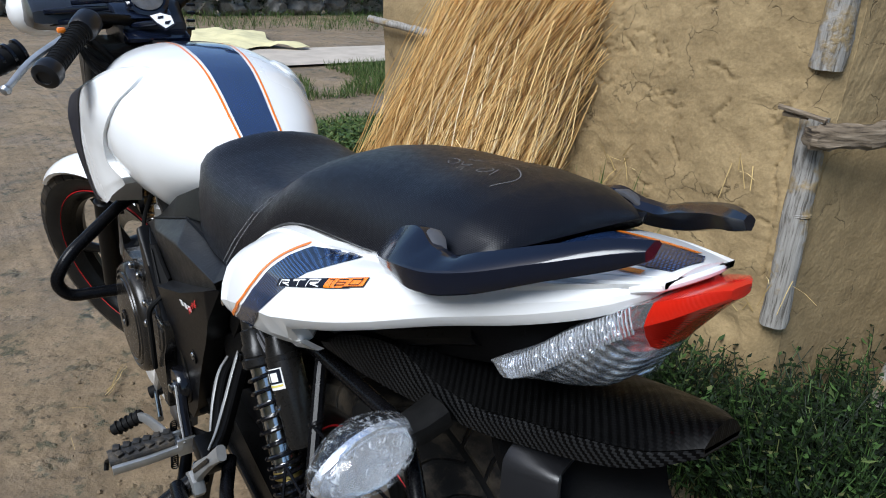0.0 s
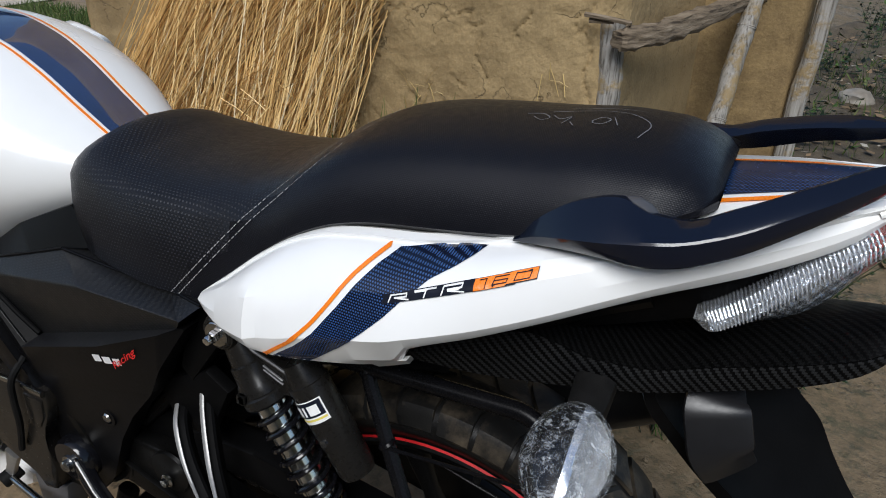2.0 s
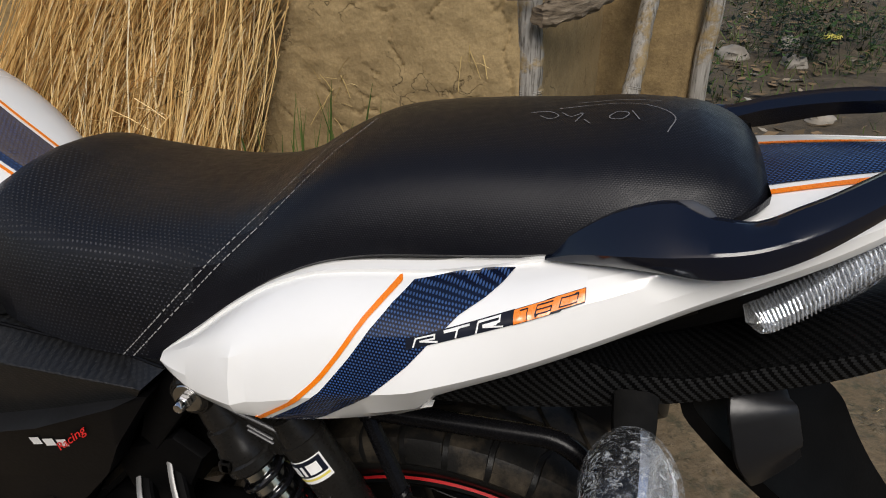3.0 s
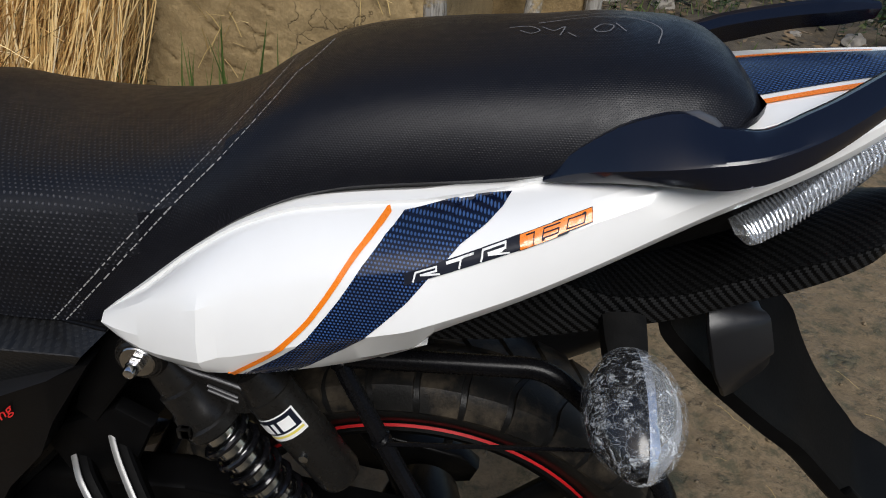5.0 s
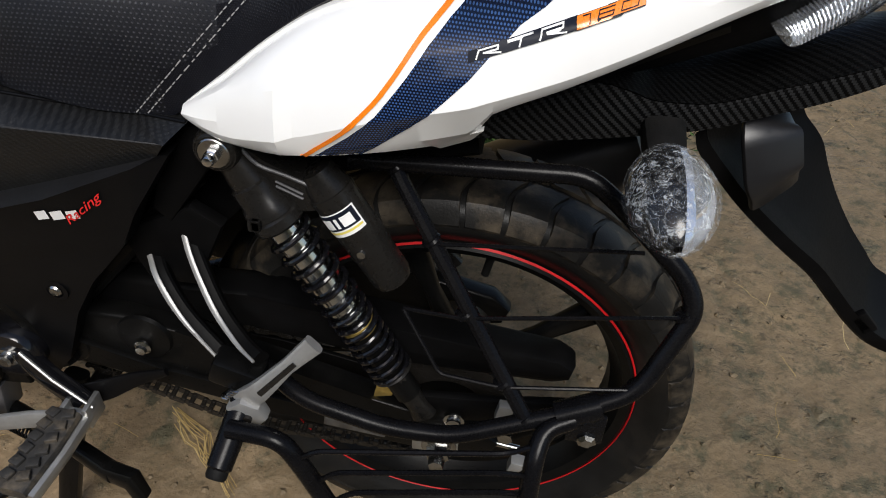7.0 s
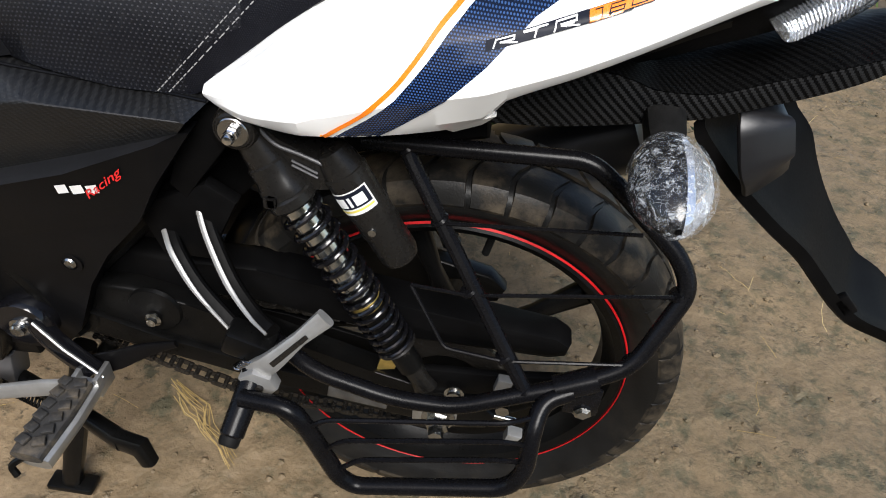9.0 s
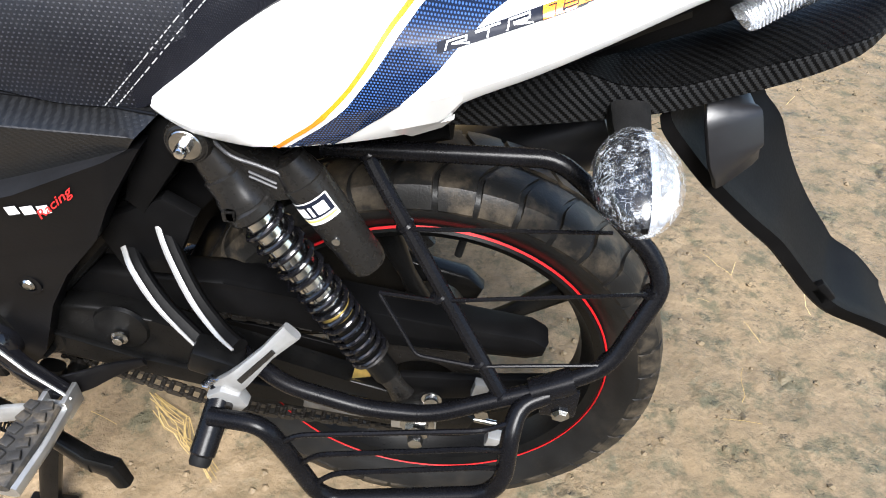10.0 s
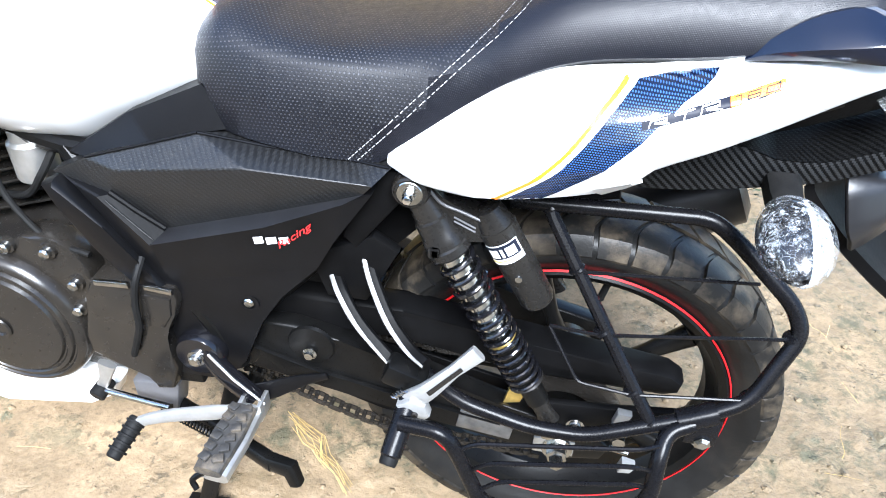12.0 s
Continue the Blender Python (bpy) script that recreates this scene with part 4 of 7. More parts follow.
def scoop(side):
    """A folded panel over the tank's flank: groove along the tank, flat field, fold, dark stripe, front edge."""
    n = len(GROOVE)
    s_in, s_out = np.linspace(0, 1, n), np.linspace(0, 1, 40)
    lines = [np.stack([smooth_line(s_in, np.array(c)[:, k], s_out) for k in range(3)], 1) for c in (GROOVE, FOLD, BROW)]

    def clear(p, gap):
        hit = tank_skin.tree.ray_cast(V(p[0], -2, p[2]), V(0, 1, 0))[0]
        return (p[0], min(p[1], hit.y - gap) if hit else p[1], p[2])

    flip = lambda q: (q[0], q[1] if side < 0 else 2 * YC - q[1], q[2])
    bm, dark = bmesh.new(), bmesh.new()
    loops, stripe = [], []
    for g, f, b in zip(*lines):
        g, f, b = V(*g), V(*f), V(*b)
        lip = V(*clear(g, 0.002)) + V(0, -0.004, 0)
        top = V(*clear(g.lerp(f, 0.10), 0.006))
        field = [V(*clear(g.lerp(f, k), 0.005)) + V(0, -0.007 * math.sin(math.pi * k), 0) for k in (0.35, 0.6, 0.85)]
        ring = [lip + V(-0.004, 0.03, 0), lip, top + V(0, -0.003, 0.0)] + field + [f + V(0, -0.002, 0), f.lerp(b, 0.5) + V(0, -0.001, 0), b, b + V(0.004, 0.012, 0), b + V(0.03, 0.07, 0)]
        loops.append([flip(q) for q in ring])
        stripe.append([flip(f.lerp(b, k) + V(0.0008, -0.0035, 0.0008)) for k in (0.12, 0.5, 0.86)])
    rings(bm, loops)
    ob = part("tank_scoop", bm, WHITE, bike, "white tank scoop with a dark stripe", 32)
    grid = [[dark.verts.new(q) for q in row] for row in stripe[9:38]]
    for r0, r1 in zip(grid, grid[1:]):
        for i in range(2):
            dark.faces.new((r0[i], r0[i + 1], r1[i + 1], r1[i]))
    part("stripe", dark, INK, ob, "dark navy stripe along the scoop", 60)


scoop(-1), scoop(1)


# ---- rails, lamp, tail end ----
# rows of x, then (y, z) of the top edge, the outer crease and the bottom edge
RAILS = [(0.094, -0.099, 0.842, -0.1025, 0.8405, -0.102, 0.839), (0.115, -0.102, 0.865, -0.114, 0.853, -0.112, 0.845), (0.145, -0.104, 0.886, -0.130, 0.865, -0.124, 0.852), (0.175, -0.106, 0.895, -0.139, 0.873, -0.134, 0.857),
         (0.198, -0.111, 0.889, -0.141, 0.878, -0.137, 0.858), (0.218, -0.113, 0.889, -0.138, 0.881, -0.135, 0.861), (0.250, -0.105, 0.901, -0.127, 0.890, -0.124, 0.871), (0.300, -0.077, 0.920, -0.096, 0.910, -0.094, 0.895),
         (0.330, -0.054, 0.929, -0.068, 0.921, -0.066, 0.908), (0.346, -0.042, 0.931, -0.052, 0.925, -0.050, 0.917)]


def grab_rail(side):
    """A forged-looking rail: flat top face, sharp outer crease, undercut lower face, flattened foot beside the seat."""
    loops = []
    for x, ty, tz, cy, cz, by, bz in stations(RAILS, 36):
        k = min(1.0, max(0.08, (x - 0.094) / 0.05)) * np.interp(x, [0.32, 0.346], [1.0, 0.5])
        ring = [(ty, tz), (ty + (cy - ty) * 0.12, tz + 0.0006 * k), (ty + (cy - ty) * 0.55, tz + (cz - tz) * 0.5 + 0.0015 * k), (cy + 0.0012 * k, cz + 0.0012 * k), (cy, cz - 0.0006 * k), (cy + (by - cy) * 0.5 - 0.0008 * k, (cz + bz) / 2), (by, bz + 0.0014 * k), (by + 0.0016 * k, bz),
                (by + 0.016 * k, bz + 0.003 * k), (ty + 0.012 * k, tz - 0.007 * k), (ty + 0.005 * k, tz - 0.001 * k)]
        loops.append([(x, y if side < 0 else 2 * YC - y, z) for y, z in ring])
    bm = bmesh.new()
    rings(bm, loops)
    ob = part("grab_rail", bm, RAIL, bike, "glossy black grab rail, the sky's blue sheen tinted in", 28)
    Y = lambda y: y if side < 0 else 2 * YC - y
    lug = strip([V(0.174, Y(-0.103), 0.8915), V(0.184, Y(-0.103), 0.892), V(0.193, Y(-0.105), 0.889), V(0.200, Y(-0.107), 0.884)], [0.010, 0.013, 0.013, 0.010], [0.004, 0.006, 0.006, 0.005], rounding=0.35)
    part("rail_lug", lug, LUGGREY, ob, "grey flat end of the rail's bracket")


grab_rail(-1), grab_rail(1)

TRAY = [(-0.02, 0.098, 0.700, 0.765), (0.06, 0.095, 0.722, 0.795), (0.12, 0.090, 0.742, 0.812), (0.20, 0.080, 0.768, 0.842), (0.28, 0.062, 0.80, 0.866), (0.345, 0.034, 0.868, 0.892)]
bm = bmesh.new()
rings(bm, [[(x, YC - w, hi), (x, YC - w * 1.02, (lo + hi) / 2), (x, YC - w * 0.8, lo), (x, YC + w * 0.8, lo), (x, YC + w * 1.02, (lo + hi) / 2), (x, YC + w, hi)] for x, w, lo, hi in stations(TRAY, 16)])
part("tail_tray", bm, MATT, bike)

# x, half width, top, lower edge of the side band, bottom
LAMP = [(0.236, 0.086, 0.797, 0.796, 0.795), (0.250, 0.083, 0.806, 0.787, 0.781), (0.270, 0.078, 0.822, 0.800, 0.778), (0.290, 0.072, 0.842, 0.818, 0.783), (0.305, 0.068, 0.856, 0.832, 0.790), (0.320, 0.063, 0.868, 0.846, 0.803),
        (0.345, 0.054, 0.888, 0.868, 0.842), (0.368, 0.040, 0.900, 0.884, 0.874), (0.384, 0.022, 0.9075, 0.897, 0.893), (0.393, 0.006, 0.9085, 0.904, 0.902)]


def lamp_piece(x0, x1, grow):
    """The lamp: a band wrapping round the tail, undercut below, with a keel that narrows downwards."""
    bm = bmesh.new()
    loops = []
    for x, w, hi, edge, lo in stations(LAMP, 60):
        if not x0 - 1e-6 <= x <= x1 + 1e-6:
            continue
        w, hi, edge, lo = w + grow, hi + grow, edge, lo - grow
        side = [(w * 0.70, hi), (w * 0.94, hi - (hi - edge) * 0.10), (w, hi - (hi - edge) * 0.5), (w * 0.985, edge), (w * 0.80, edge - (edge - lo) * 0.45), (w * 0.55, edge - (edge - lo) * 0.85), (w * 0.30, lo)]
        mid_y = YC + lean(x)
        loops.append([(x, mid_y - y, z) for y, z in side] + [(x, mid_y + y, z) for y, z in side[::-1]])
    rings(bm, loops)
    return bm


lens_mat = Nodes("ribbed_lamp_lens", (0.92, 0.94, 0.95), 0.06, Transmission_Weight=0.92, IOR=1.45)
lx, lz = axes_of(lens_mat, 0, 2)
ribs = lens_mat.math("SINE", lens_mat.math("MULTIPLY", lens_mat.math("ADD", lx, lens_mat.math("MULTIPLY", lz, -0.45)), 1250.0))
lens_mat.bump(ribs, 0.30, 0.0008)
lamp = new("tail_lamp")
lamp.parent = bike
for name, mat, label, forward, above in (("clear_lens", lens_mat.mat, "clear ribbed lens of the tail lamp", True, None), ("clear_keel", lens_mat.mat, "clear keel under the red lens", False, False), ("red_lens", REDLENS, "red lens of the tail lamp", False, True)):
    bm = lamp_piece(0.236, 0.392, 0.0)
    bmesh.ops.bisect_plane(bm, geom=[*bm.verts, *bm.edges, *bm.faces], plane_co=(0.348, 0, 0.87), plane_no=(0.97, 0.10, -0.15), clear_outer=forward, clear_inner=not forward)
    if above is not None:
        bmesh.ops.bisect_plane(bm, geom=[*bm.verts, *bm.edges, *bm.faces], plane_co=(0.345, 0, 0.842), plane_no=(-0.70, 0.0, 0.71), clear_outer=not above, clear_inner=above)
    part(name, bm, mat, lamp, label, 30).visible_shadow = False
for side in (-1, 1):
    bm = bmesh.new()
    rows = np.array(LAMP)
    for x in np.arange(0.244, 0.343, 0.0024):
        w, hi, edge = (float(np.interp(x, rows[:, 0], rows[:, k])) for k in (1, 2, 3))
        cy, drop = YC + lean(x), hi - edge
        tube([V(x - 0.004, cy + side * (w * 0.76 - 0.002), hi - drop * 0.03 - 0.0022), V(x - 0.001, cy + side * (w * 0.945 - 0.0024), hi - drop * 0.14 - 0.001), V(x + 0.003, cy + side * (w - 0.0026), hi - drop * 0.5), V(x + 0.006, cy + side * (w * 0.985 - 0.0024), hi - drop * 0.95)], 0.00085, 5, bm)
    tagged(part("lens_fluting", bm, FLUTE, lamp, "bright flutes along the lens's upper edge"), kind="stuff")
part("reflector", lamp_piece(0.247, 0.338, -0.005), REFLECTOR, lamp, "", 30)

# mudguard under the tail in carbon-look film
FEND = [(0.000, 0.124, 0.708, 0.700), (0.03, 0.119, 0.728, 0.699), (0.07, 0.111, 0.742, 0.697), (0.11, 0.102, 0.749, 0.698), (0.135, 0.096, 0.742, 0.699), (0.160, 0.089, 0.732, 0.700), (0.20, 0.079, 0.728, 0.703), (0.26, 0.069, 0.743, 0.719), (0.32, 0.060, 0.760, 0.739), (0.362, 0.048, 0.772, 0.757), (0.392, 0.022, 0.783, 0.776)]
for name, mat, label in (("mudguard_side", CARBON, "carbon-look film on the mudguard's skirt"), ("mudguard_top", CARBON_TOP, "carbon-look film on the mudguard's top, shade painted in")):
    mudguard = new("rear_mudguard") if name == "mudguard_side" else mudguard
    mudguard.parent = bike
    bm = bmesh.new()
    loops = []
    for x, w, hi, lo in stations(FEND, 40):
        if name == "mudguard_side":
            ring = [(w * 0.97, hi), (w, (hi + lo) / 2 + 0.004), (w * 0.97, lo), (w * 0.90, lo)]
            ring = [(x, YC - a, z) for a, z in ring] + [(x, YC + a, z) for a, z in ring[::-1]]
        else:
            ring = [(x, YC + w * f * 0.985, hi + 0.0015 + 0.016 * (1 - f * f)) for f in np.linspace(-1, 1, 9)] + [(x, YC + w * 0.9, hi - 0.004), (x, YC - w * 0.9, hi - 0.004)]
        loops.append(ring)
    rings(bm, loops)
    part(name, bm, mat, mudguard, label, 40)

carrier = new("plate_carrier")
carrier.parent = bike
near = [(0.214, 0.700), (0.219, 0.686), (0.248, 0.653), (0.272, 0.629), (0.325, 0.585), (0.364, 0.556), (0.392, 0.528), (0.425, 0.495), (0.456, 0.472), (0.507, 0.453), (0.560, 0.430)]
away = [(0.322, 0.700), (0.330, 0.671), (0.350, 0.650), (0.360, 0.638), (0.376, 0.609), (0.396, 0.577), (0.427, 0.536), (0.455, 0.505), (0.470, 0.488), (0.507, 0.466), (0.552, 0.426)]
loops = []
s_in, s_out = np.linspace(0, 1, len(near)), np.linspace(0, 1, 40)
edges = [smooth_line(s_in, np.array(line)[:, k], s_out) for line in (near, away) for k in (0, 1)]
for ax, az, bx, bz in zip(*edges):
    ring = []
    for f, sag in ((0.0, 0.0), (0.04, -0.004), (0.3, -0.008), (0.6, -0.006), (0.94, 0.001), (1.0, 0.004)):
        ring.append((ax + (bx - ax) * f + sag * 0.4, -0.045 + 0.10 * f, az + (bz - az) * f + sag))
    loops.append(ring + [(x - 0.007, y, z - 0.011) for x, y, z in ring[::-1]])
bm = bmesh.new()
rings(bm, loops)
part("carrier_blade", bm, MATT, carrier, "black plastic number plate carrier", 50)
path = fillet([(0.262, -0.020, 0.712), (0.268, -0.052, 0.702), (0.280, -0.062, 0.662), (0.290, -0.048, 0.638)], 0.010)
part("carrier_bracket", strip(path, [0.048, 0.056, 0.056, 0.050], 0.010, (0.25, -0.9, 0.3), rounding=0.25), SHEEN, carrier, "black bracket on the plate carrier")
part("carrier_tab", box((0.432, -0.040, 0.487), (0.030, 0.010, 0.018), 0.003, Matrix.Rotation(radians(45), 3, "Y")), MATT, carrier)


def indicator(side, at, back=1):
    """A turn signal still wrapped in its packing film."""
    ob = new("turn_signal")
    ob.parent = bike
    c = Vector(at)
    ax = Vector((0.02, side, -0.16)).normalized()

    def oval(profile, grow, x_from, x_to):
        bm = bmesh.new()
        loops = []
        for t, rx, rz in profile:
            loops.append([c + ax * t + Vector((back * max(x_from, min(x_to, math.cos(a) * (rx + grow))), 0, math.sin(a) * (rz + grow))) for a in np.linspace(0, 2 * math.pi, 24, endpoint=False)])
        rings(bm, loops)
        return bm

    prof = [(-0.048 + 0.098 * f, 0.003 + 0.008 * (1 - f) ** 3 + 0.031 * max(0.0, math.sin(math.pi * f)) ** 0.62, 0.003 + 0.008 * (1 - f) ** 3 + 0.025 * max(0.0, math.sin(math.pi * f)) ** 0.62) for f in 0.5 - 0.5 * np.cos(np.linspace(0.0, math.pi, 20))]
    part("signal_body", oval(prof, 0, -1, 0.004), GLOSS, ob, "black turn signal housing")
    part("signal_lens", oval(prof, -0.002, 0.0045, 1), LENS, ob, "clear turn signal lens").visible_shadow = False
    part("signal_rim", oval(prof, 0.0012, 0.003, 0.010), FLUTE, ob, "bright edge between housing and lens")
    part("signal_bulb", oval([(t * 0.2, 0.009, 0.009) for t, *_ in prof[3:-3]], 0, 0.006, 1), AMBER, ob)
    part("packing_film", oval(prof, 0.0022, -1, 1), WRAP, ob, "crumpled clear packing film round the turn signal").visible_shadow = False
    part("signal_stem", strip([c - ax * 0.085 + Vector((0, 0, 0.004)), c - ax * 0.062, c - ax * 0.042], [0.036, 0.034, 0.03], [0.028, 0.028, 0.026], (0, 0, 1)), RUBBER, ob)
    return ob


indicator(-1, (0.172, -0.162, 0.692)), indicator(1, (0.172, 2 * YC + 0.162, 0.692))

# ---- suspension ----
def shock(side):
    ob = new("shock_absorber")
    ob.parent = bike
    Y = lambda y: y if side < 0 else 2 * YC - y
    top, low = V(-0.204, Y(-0.118), 0.676), V(-0.018, Y(-0.124), 0.348)
    d = (low - top).normalized()
    at = lambda t: top + (low - top) * t
    out = V(0, -1 if side < 0 else 1, 0)
    part("upper_mount", lathe([(0.010, -0.017), (0.019, -0.017), (0.021, -0.012), (0.021, 0.012), (0.019, 0.017), (0.010, 0.017)], top, (0, 1, 0), 32), SHOCKPAINT, ob)
    part("mount_washer", lathe([(0.004, 0.0), (0.017, 0.0), (0.018, 0.002), (0.016, 0.004), (0.004, 0.004)], top + out * 0.015, out, 28), SHOCKPAINT, ob)
    part("mount_collar", lathe([(0.004, 0.0), (0.0135, 0.0), (0.0145, 0.0012), (0.0135, 0.0022), (0.004, 0.0024)], top + out * 0.0185, out, 28), STEEL, ob)
    part("mount_nut", lathe([(0.005, 0.0), (0.0068, 0.001), (0.0068, 0.005), (0.0058, 0.0062)], top + out * 0.0207, out, 6), CHROME, ob)
    part("mount_cap", lathe([(0.0052, 0.0), (0.0056, 0.002), (0.0054, 0.0055), (0.0042, 0.0078), (0.0015, 0.0085)], top + out * 0.0265, out, 20), CHROME, ob)
    body = strip([at(0.03), at(0.08), at(0.11), at(0.115), at(0.16), at(0.175), at(0.205)], [0.030, 0.034, 0.036, 0.041, 0.042, 0.047, 0.049], [0.026, 0.032, 0.034, 0.039, 0.040, 0.046, 0.048], (0, 1, 0), rounding=0.75)
    part("shock_head", body, SHOCKPAINT, ob, "dark grey cast shock head")
    part("spring_collar", rod(at(0.205), at(0.245), 0.0260, 0.0260, 28, bevel=0.003), SHOCKPAINT, ob)
    part("damper_tube", rod(at(0.24), at(0.63), 0.0175, 0.0175, 28), DAMPER, ob, "bright steel damper tube")
    part("damper_ring", rod(at(0.60), at(0.635), 0.0180, 0.0180, 28, bevel=0.002), GOLD, ob)
    part("damper_rod", rod(at(0.60), at(0.90), 0.0150), FRAME, ob)
    for k in range(3):
        part("collar_notch", box(at(0.196) + (d.orthogonal().normalized() * math.cos(k * 1.1 - 1.1) + out * 0.9).normalized() * 0.0245, (0.010, 0.008, 0.012), 0.002), SHOCKPAINT, ob)
    s = d.orthogonal().normalized()
    u = d.cross(s)
    pts = []
    for k in range(15 * 14 + 1):
        f = k / (15 * 14)
        run = np.interp(f, [0, 0.42, 0.5, 1.0], [0.0, 0.52, 0.60, 1.0])
        a = 2 * math.pi * 15 * f
        pts.append(at(0.245 + 0.552 * run) + (s * math.cos(a) + u * math.sin(a)) * 0.0216)
    part("coil_spring", tube(pts, 0.0030, 8), GLOSS, ob, "black coil spring")
    part("spring_seat", rod(at(0.795), at(0.812), 0.0235, 0.0200, 28, bevel=0.003), SHOCKPAINT, ob)
    part("lower_mount", strip([at(0.80), at(0.88), at(0.95), at(1.0)], [0.030, 0.024, 0.022, 0.030], [0.030, 0.022, 0.020, 0.022], (0, 1, 0), rounding=0.6), SHOCKPAINT, ob)
    part("lower_bolt", lathe([(0.009, 0.0), (0.010, 0.002), (0.010, 0.008), (0.006, 0.010)], low + out * 0.02, out, 6), STEEL, ob)
    # gas canister on its bridge
    c0, c1 = V(-0.118, Y(-0.112), 0.645), V(-0.052, Y(-0.112), 0.532)
    e = (c1 - c0).normalized()
    can = part("gas_canister", lathe([(0.007, -0.014), (0.016, -0.012), (0.0195, 0.004), (0.0215, 0.02), (0.0215, 0.085), (0.0205, 0.088), (0.0205, 0.120), (0.0180, 0.127), (0.007, 0.128)], c0, e, 36), SHOCKPAINT, ob, "grey gas canister with a small sticker")
    part("canister_rib", lathe([(0.0222, 0.012), (0.0222, 0.018), (0.016, 0.02), (0.016, 0.01)], c0, e, 36, closed=True), SHOCKPAINT, can)
    web = [(-0.190, 0.690), (-0.171, 0.664), (-0.148, 0.656), (-0.122, 0.646), (-0.096, 0.636), (-0.098, 0.622), (-0.130, 0.616), (-0.150, 0.612), (-0.172, 0.612), (-0.200, 0.640)]
    ys = sorted((Y(-0.096), Y(-0.124)))
    bridge = part("canister_bridge", plate(web, ys[0], ys[1], 0.003), SHOCKPAINT, ob)
    rim = curve([V(x, Y(-0.1255), z) for x, z in ((-0.186, 0.678), (-0.171, 0.6615), (-0.148, 0.6535), (-0.122, 0.6435), (-0.099, 0.634))], 4)
    part("bridge_rib", strip(rim, 0.0035, 0.0035, (0, 1, 0)), LUGGREY, bridge)
    for z in (0.0, -0.005):
        part("bridge_rib", strip([V(-0.157, Y(-0.1255), 0.646 + z), V(-0.133, Y(-0.1255), 0.635 + z)], 0.0022, 0.0030, (0, 1, 0)), LUGGREY, bridge)
    if side < 0:
        cyl = Skin(can)
        q = e.cross(V(0, 1, 0)).normalized()
        if q.x < 0:
            q = -q

        def flat(a0, a1, b0, b1):
            p = [c0 + e * b + q * a for a, b in ((a0, b0), (a1, b0), (a1, b1), (a0, b1))]
            return fine(patch([(v.x, v.z) for v in p]), 0.005)
        part("sticker", cyl.lay(flat(-0.0185, 0.0175, 0.026, 0.052), LEFT, 0.0006), PRINT, can)
        part("sticker_field", cyl.lay(flat(-0.0178, 0.0165, 0.0272, 0.0445), LEFT, 0.0010), INK, can)
        part("sticker_line", cyl.lay(flat(-0.0178, 0.0165, 0.0462, 0.0485), LEFT, 0.0011), YELLOWINK, can)
        for a0, a1, b0, b1 in ((-0.0150, -0.0055, 0.031, 0.0420), (-0.0030, 0.0002, 0.031, 0.0420), (0.0030, 0.0132, 0.031, 0.0420)):
            part("sticker_mark", cyl.lay(flat(a0, a1, b0, b1), LEFT, 0.0015), PRINT, can)
        part("gas_valve", rod(c0 + e * 0.075 + out * 0.018, c0 + e * 0.075 + out * 0.024, 0.005, 0.004, 16), STEEL, can)


shock(-1), shock(1)

# swing arm, chain guard, chain
swing = new("swing_arm")
swing.parent = bike
arm = [(-0.455, 0.385), (-0.44, 0.352), (-0.34, 0.335), (-0.20, 0.305), (-0.08, 0.282), (0.02, 0.264), (0.060, 0.272), (0.070, 0.297), (0.045, 0.322), (-0.08, 0.352), (-0.20, 0.392), (-0.30, 0.425), (-0.36, 0.440), (-0.44, 0.440)]
part("swing_arm_side", plate(arm, -0.118, -0.090, 0.006), FRAME, swing, "black box section swing arm")
part("swing_arm_side", plate(arm, YC * 2 + 0.090, YC * 2 + 0.118, 0.006), FRAME, swing)
part("swing_arm_bridge", rod((-0.30, -0.09, 0.37), (-0.30, 0.11, 0.37), 0.025), FRAME, swing)
part("swing_arm_pivot", rod((-0.44, -0.12, 0.38), (-0.44, 0.14, 0.38), 0.03, bevel=0.004), FRAME, swing)
guard = [(-0.425, 0.455), (-0.36, 0.476), (-0.22, 0.470), (-0.06, 0.446), (0.125, 0.424), (0.143, 0.412), (0.140, 0.395), (0.120, 0.388), (-0.06, 0.396), (-0.22, 0.424), (-0.36, 0.425), (-0.425, 0.415)]
bm = plate(guard, -0.094, -0.052, 0.010)
chain_guard = part("chain_guard", bm, MATT, swing, "black plastic chain guard")
part("chain_shield", plate([(-0.45, 0.40), (-0.20, 0.37), (-0.03, 0.33), (-0.04, 0.232), (-0.16, 0.226), (-0.26, 0.238), (-0.39, 0.286), (-0.46, 0.305)], -0.062, -0.056, 0.002), MATT, swing, "black chain shield")
part("swing_arm_edge", strip([(-0.418, -0.121, 0.396), (-0.333, -0.121, 0.368), (-0.209, -0.121, 0.342), (-0.08, -0.121, 0.320)], 0.003, 0.008, (0, 1, 0)), FRAME, swing)
part("guard_boss", lathe([(0.010, 0.0), (0.030, 0.002), (0.032, 0.006), (0.030, 0.008), (0.01, 0.008)], (-0.337, -0.124, 0.412), (0, 1, 0), 32), FRAME, swing)
part("guard_bolt", lathe([(0.004, 0.0), (0.009, 0.0), (0.0095, 0.003), (0.006, 0.005), (0.0055, 0.009), (0.003, 0.009)], (-0.337, -0.126, 0.404), (0, -1, 0), 24), STEEL, swing)
bm = bmesh.new()
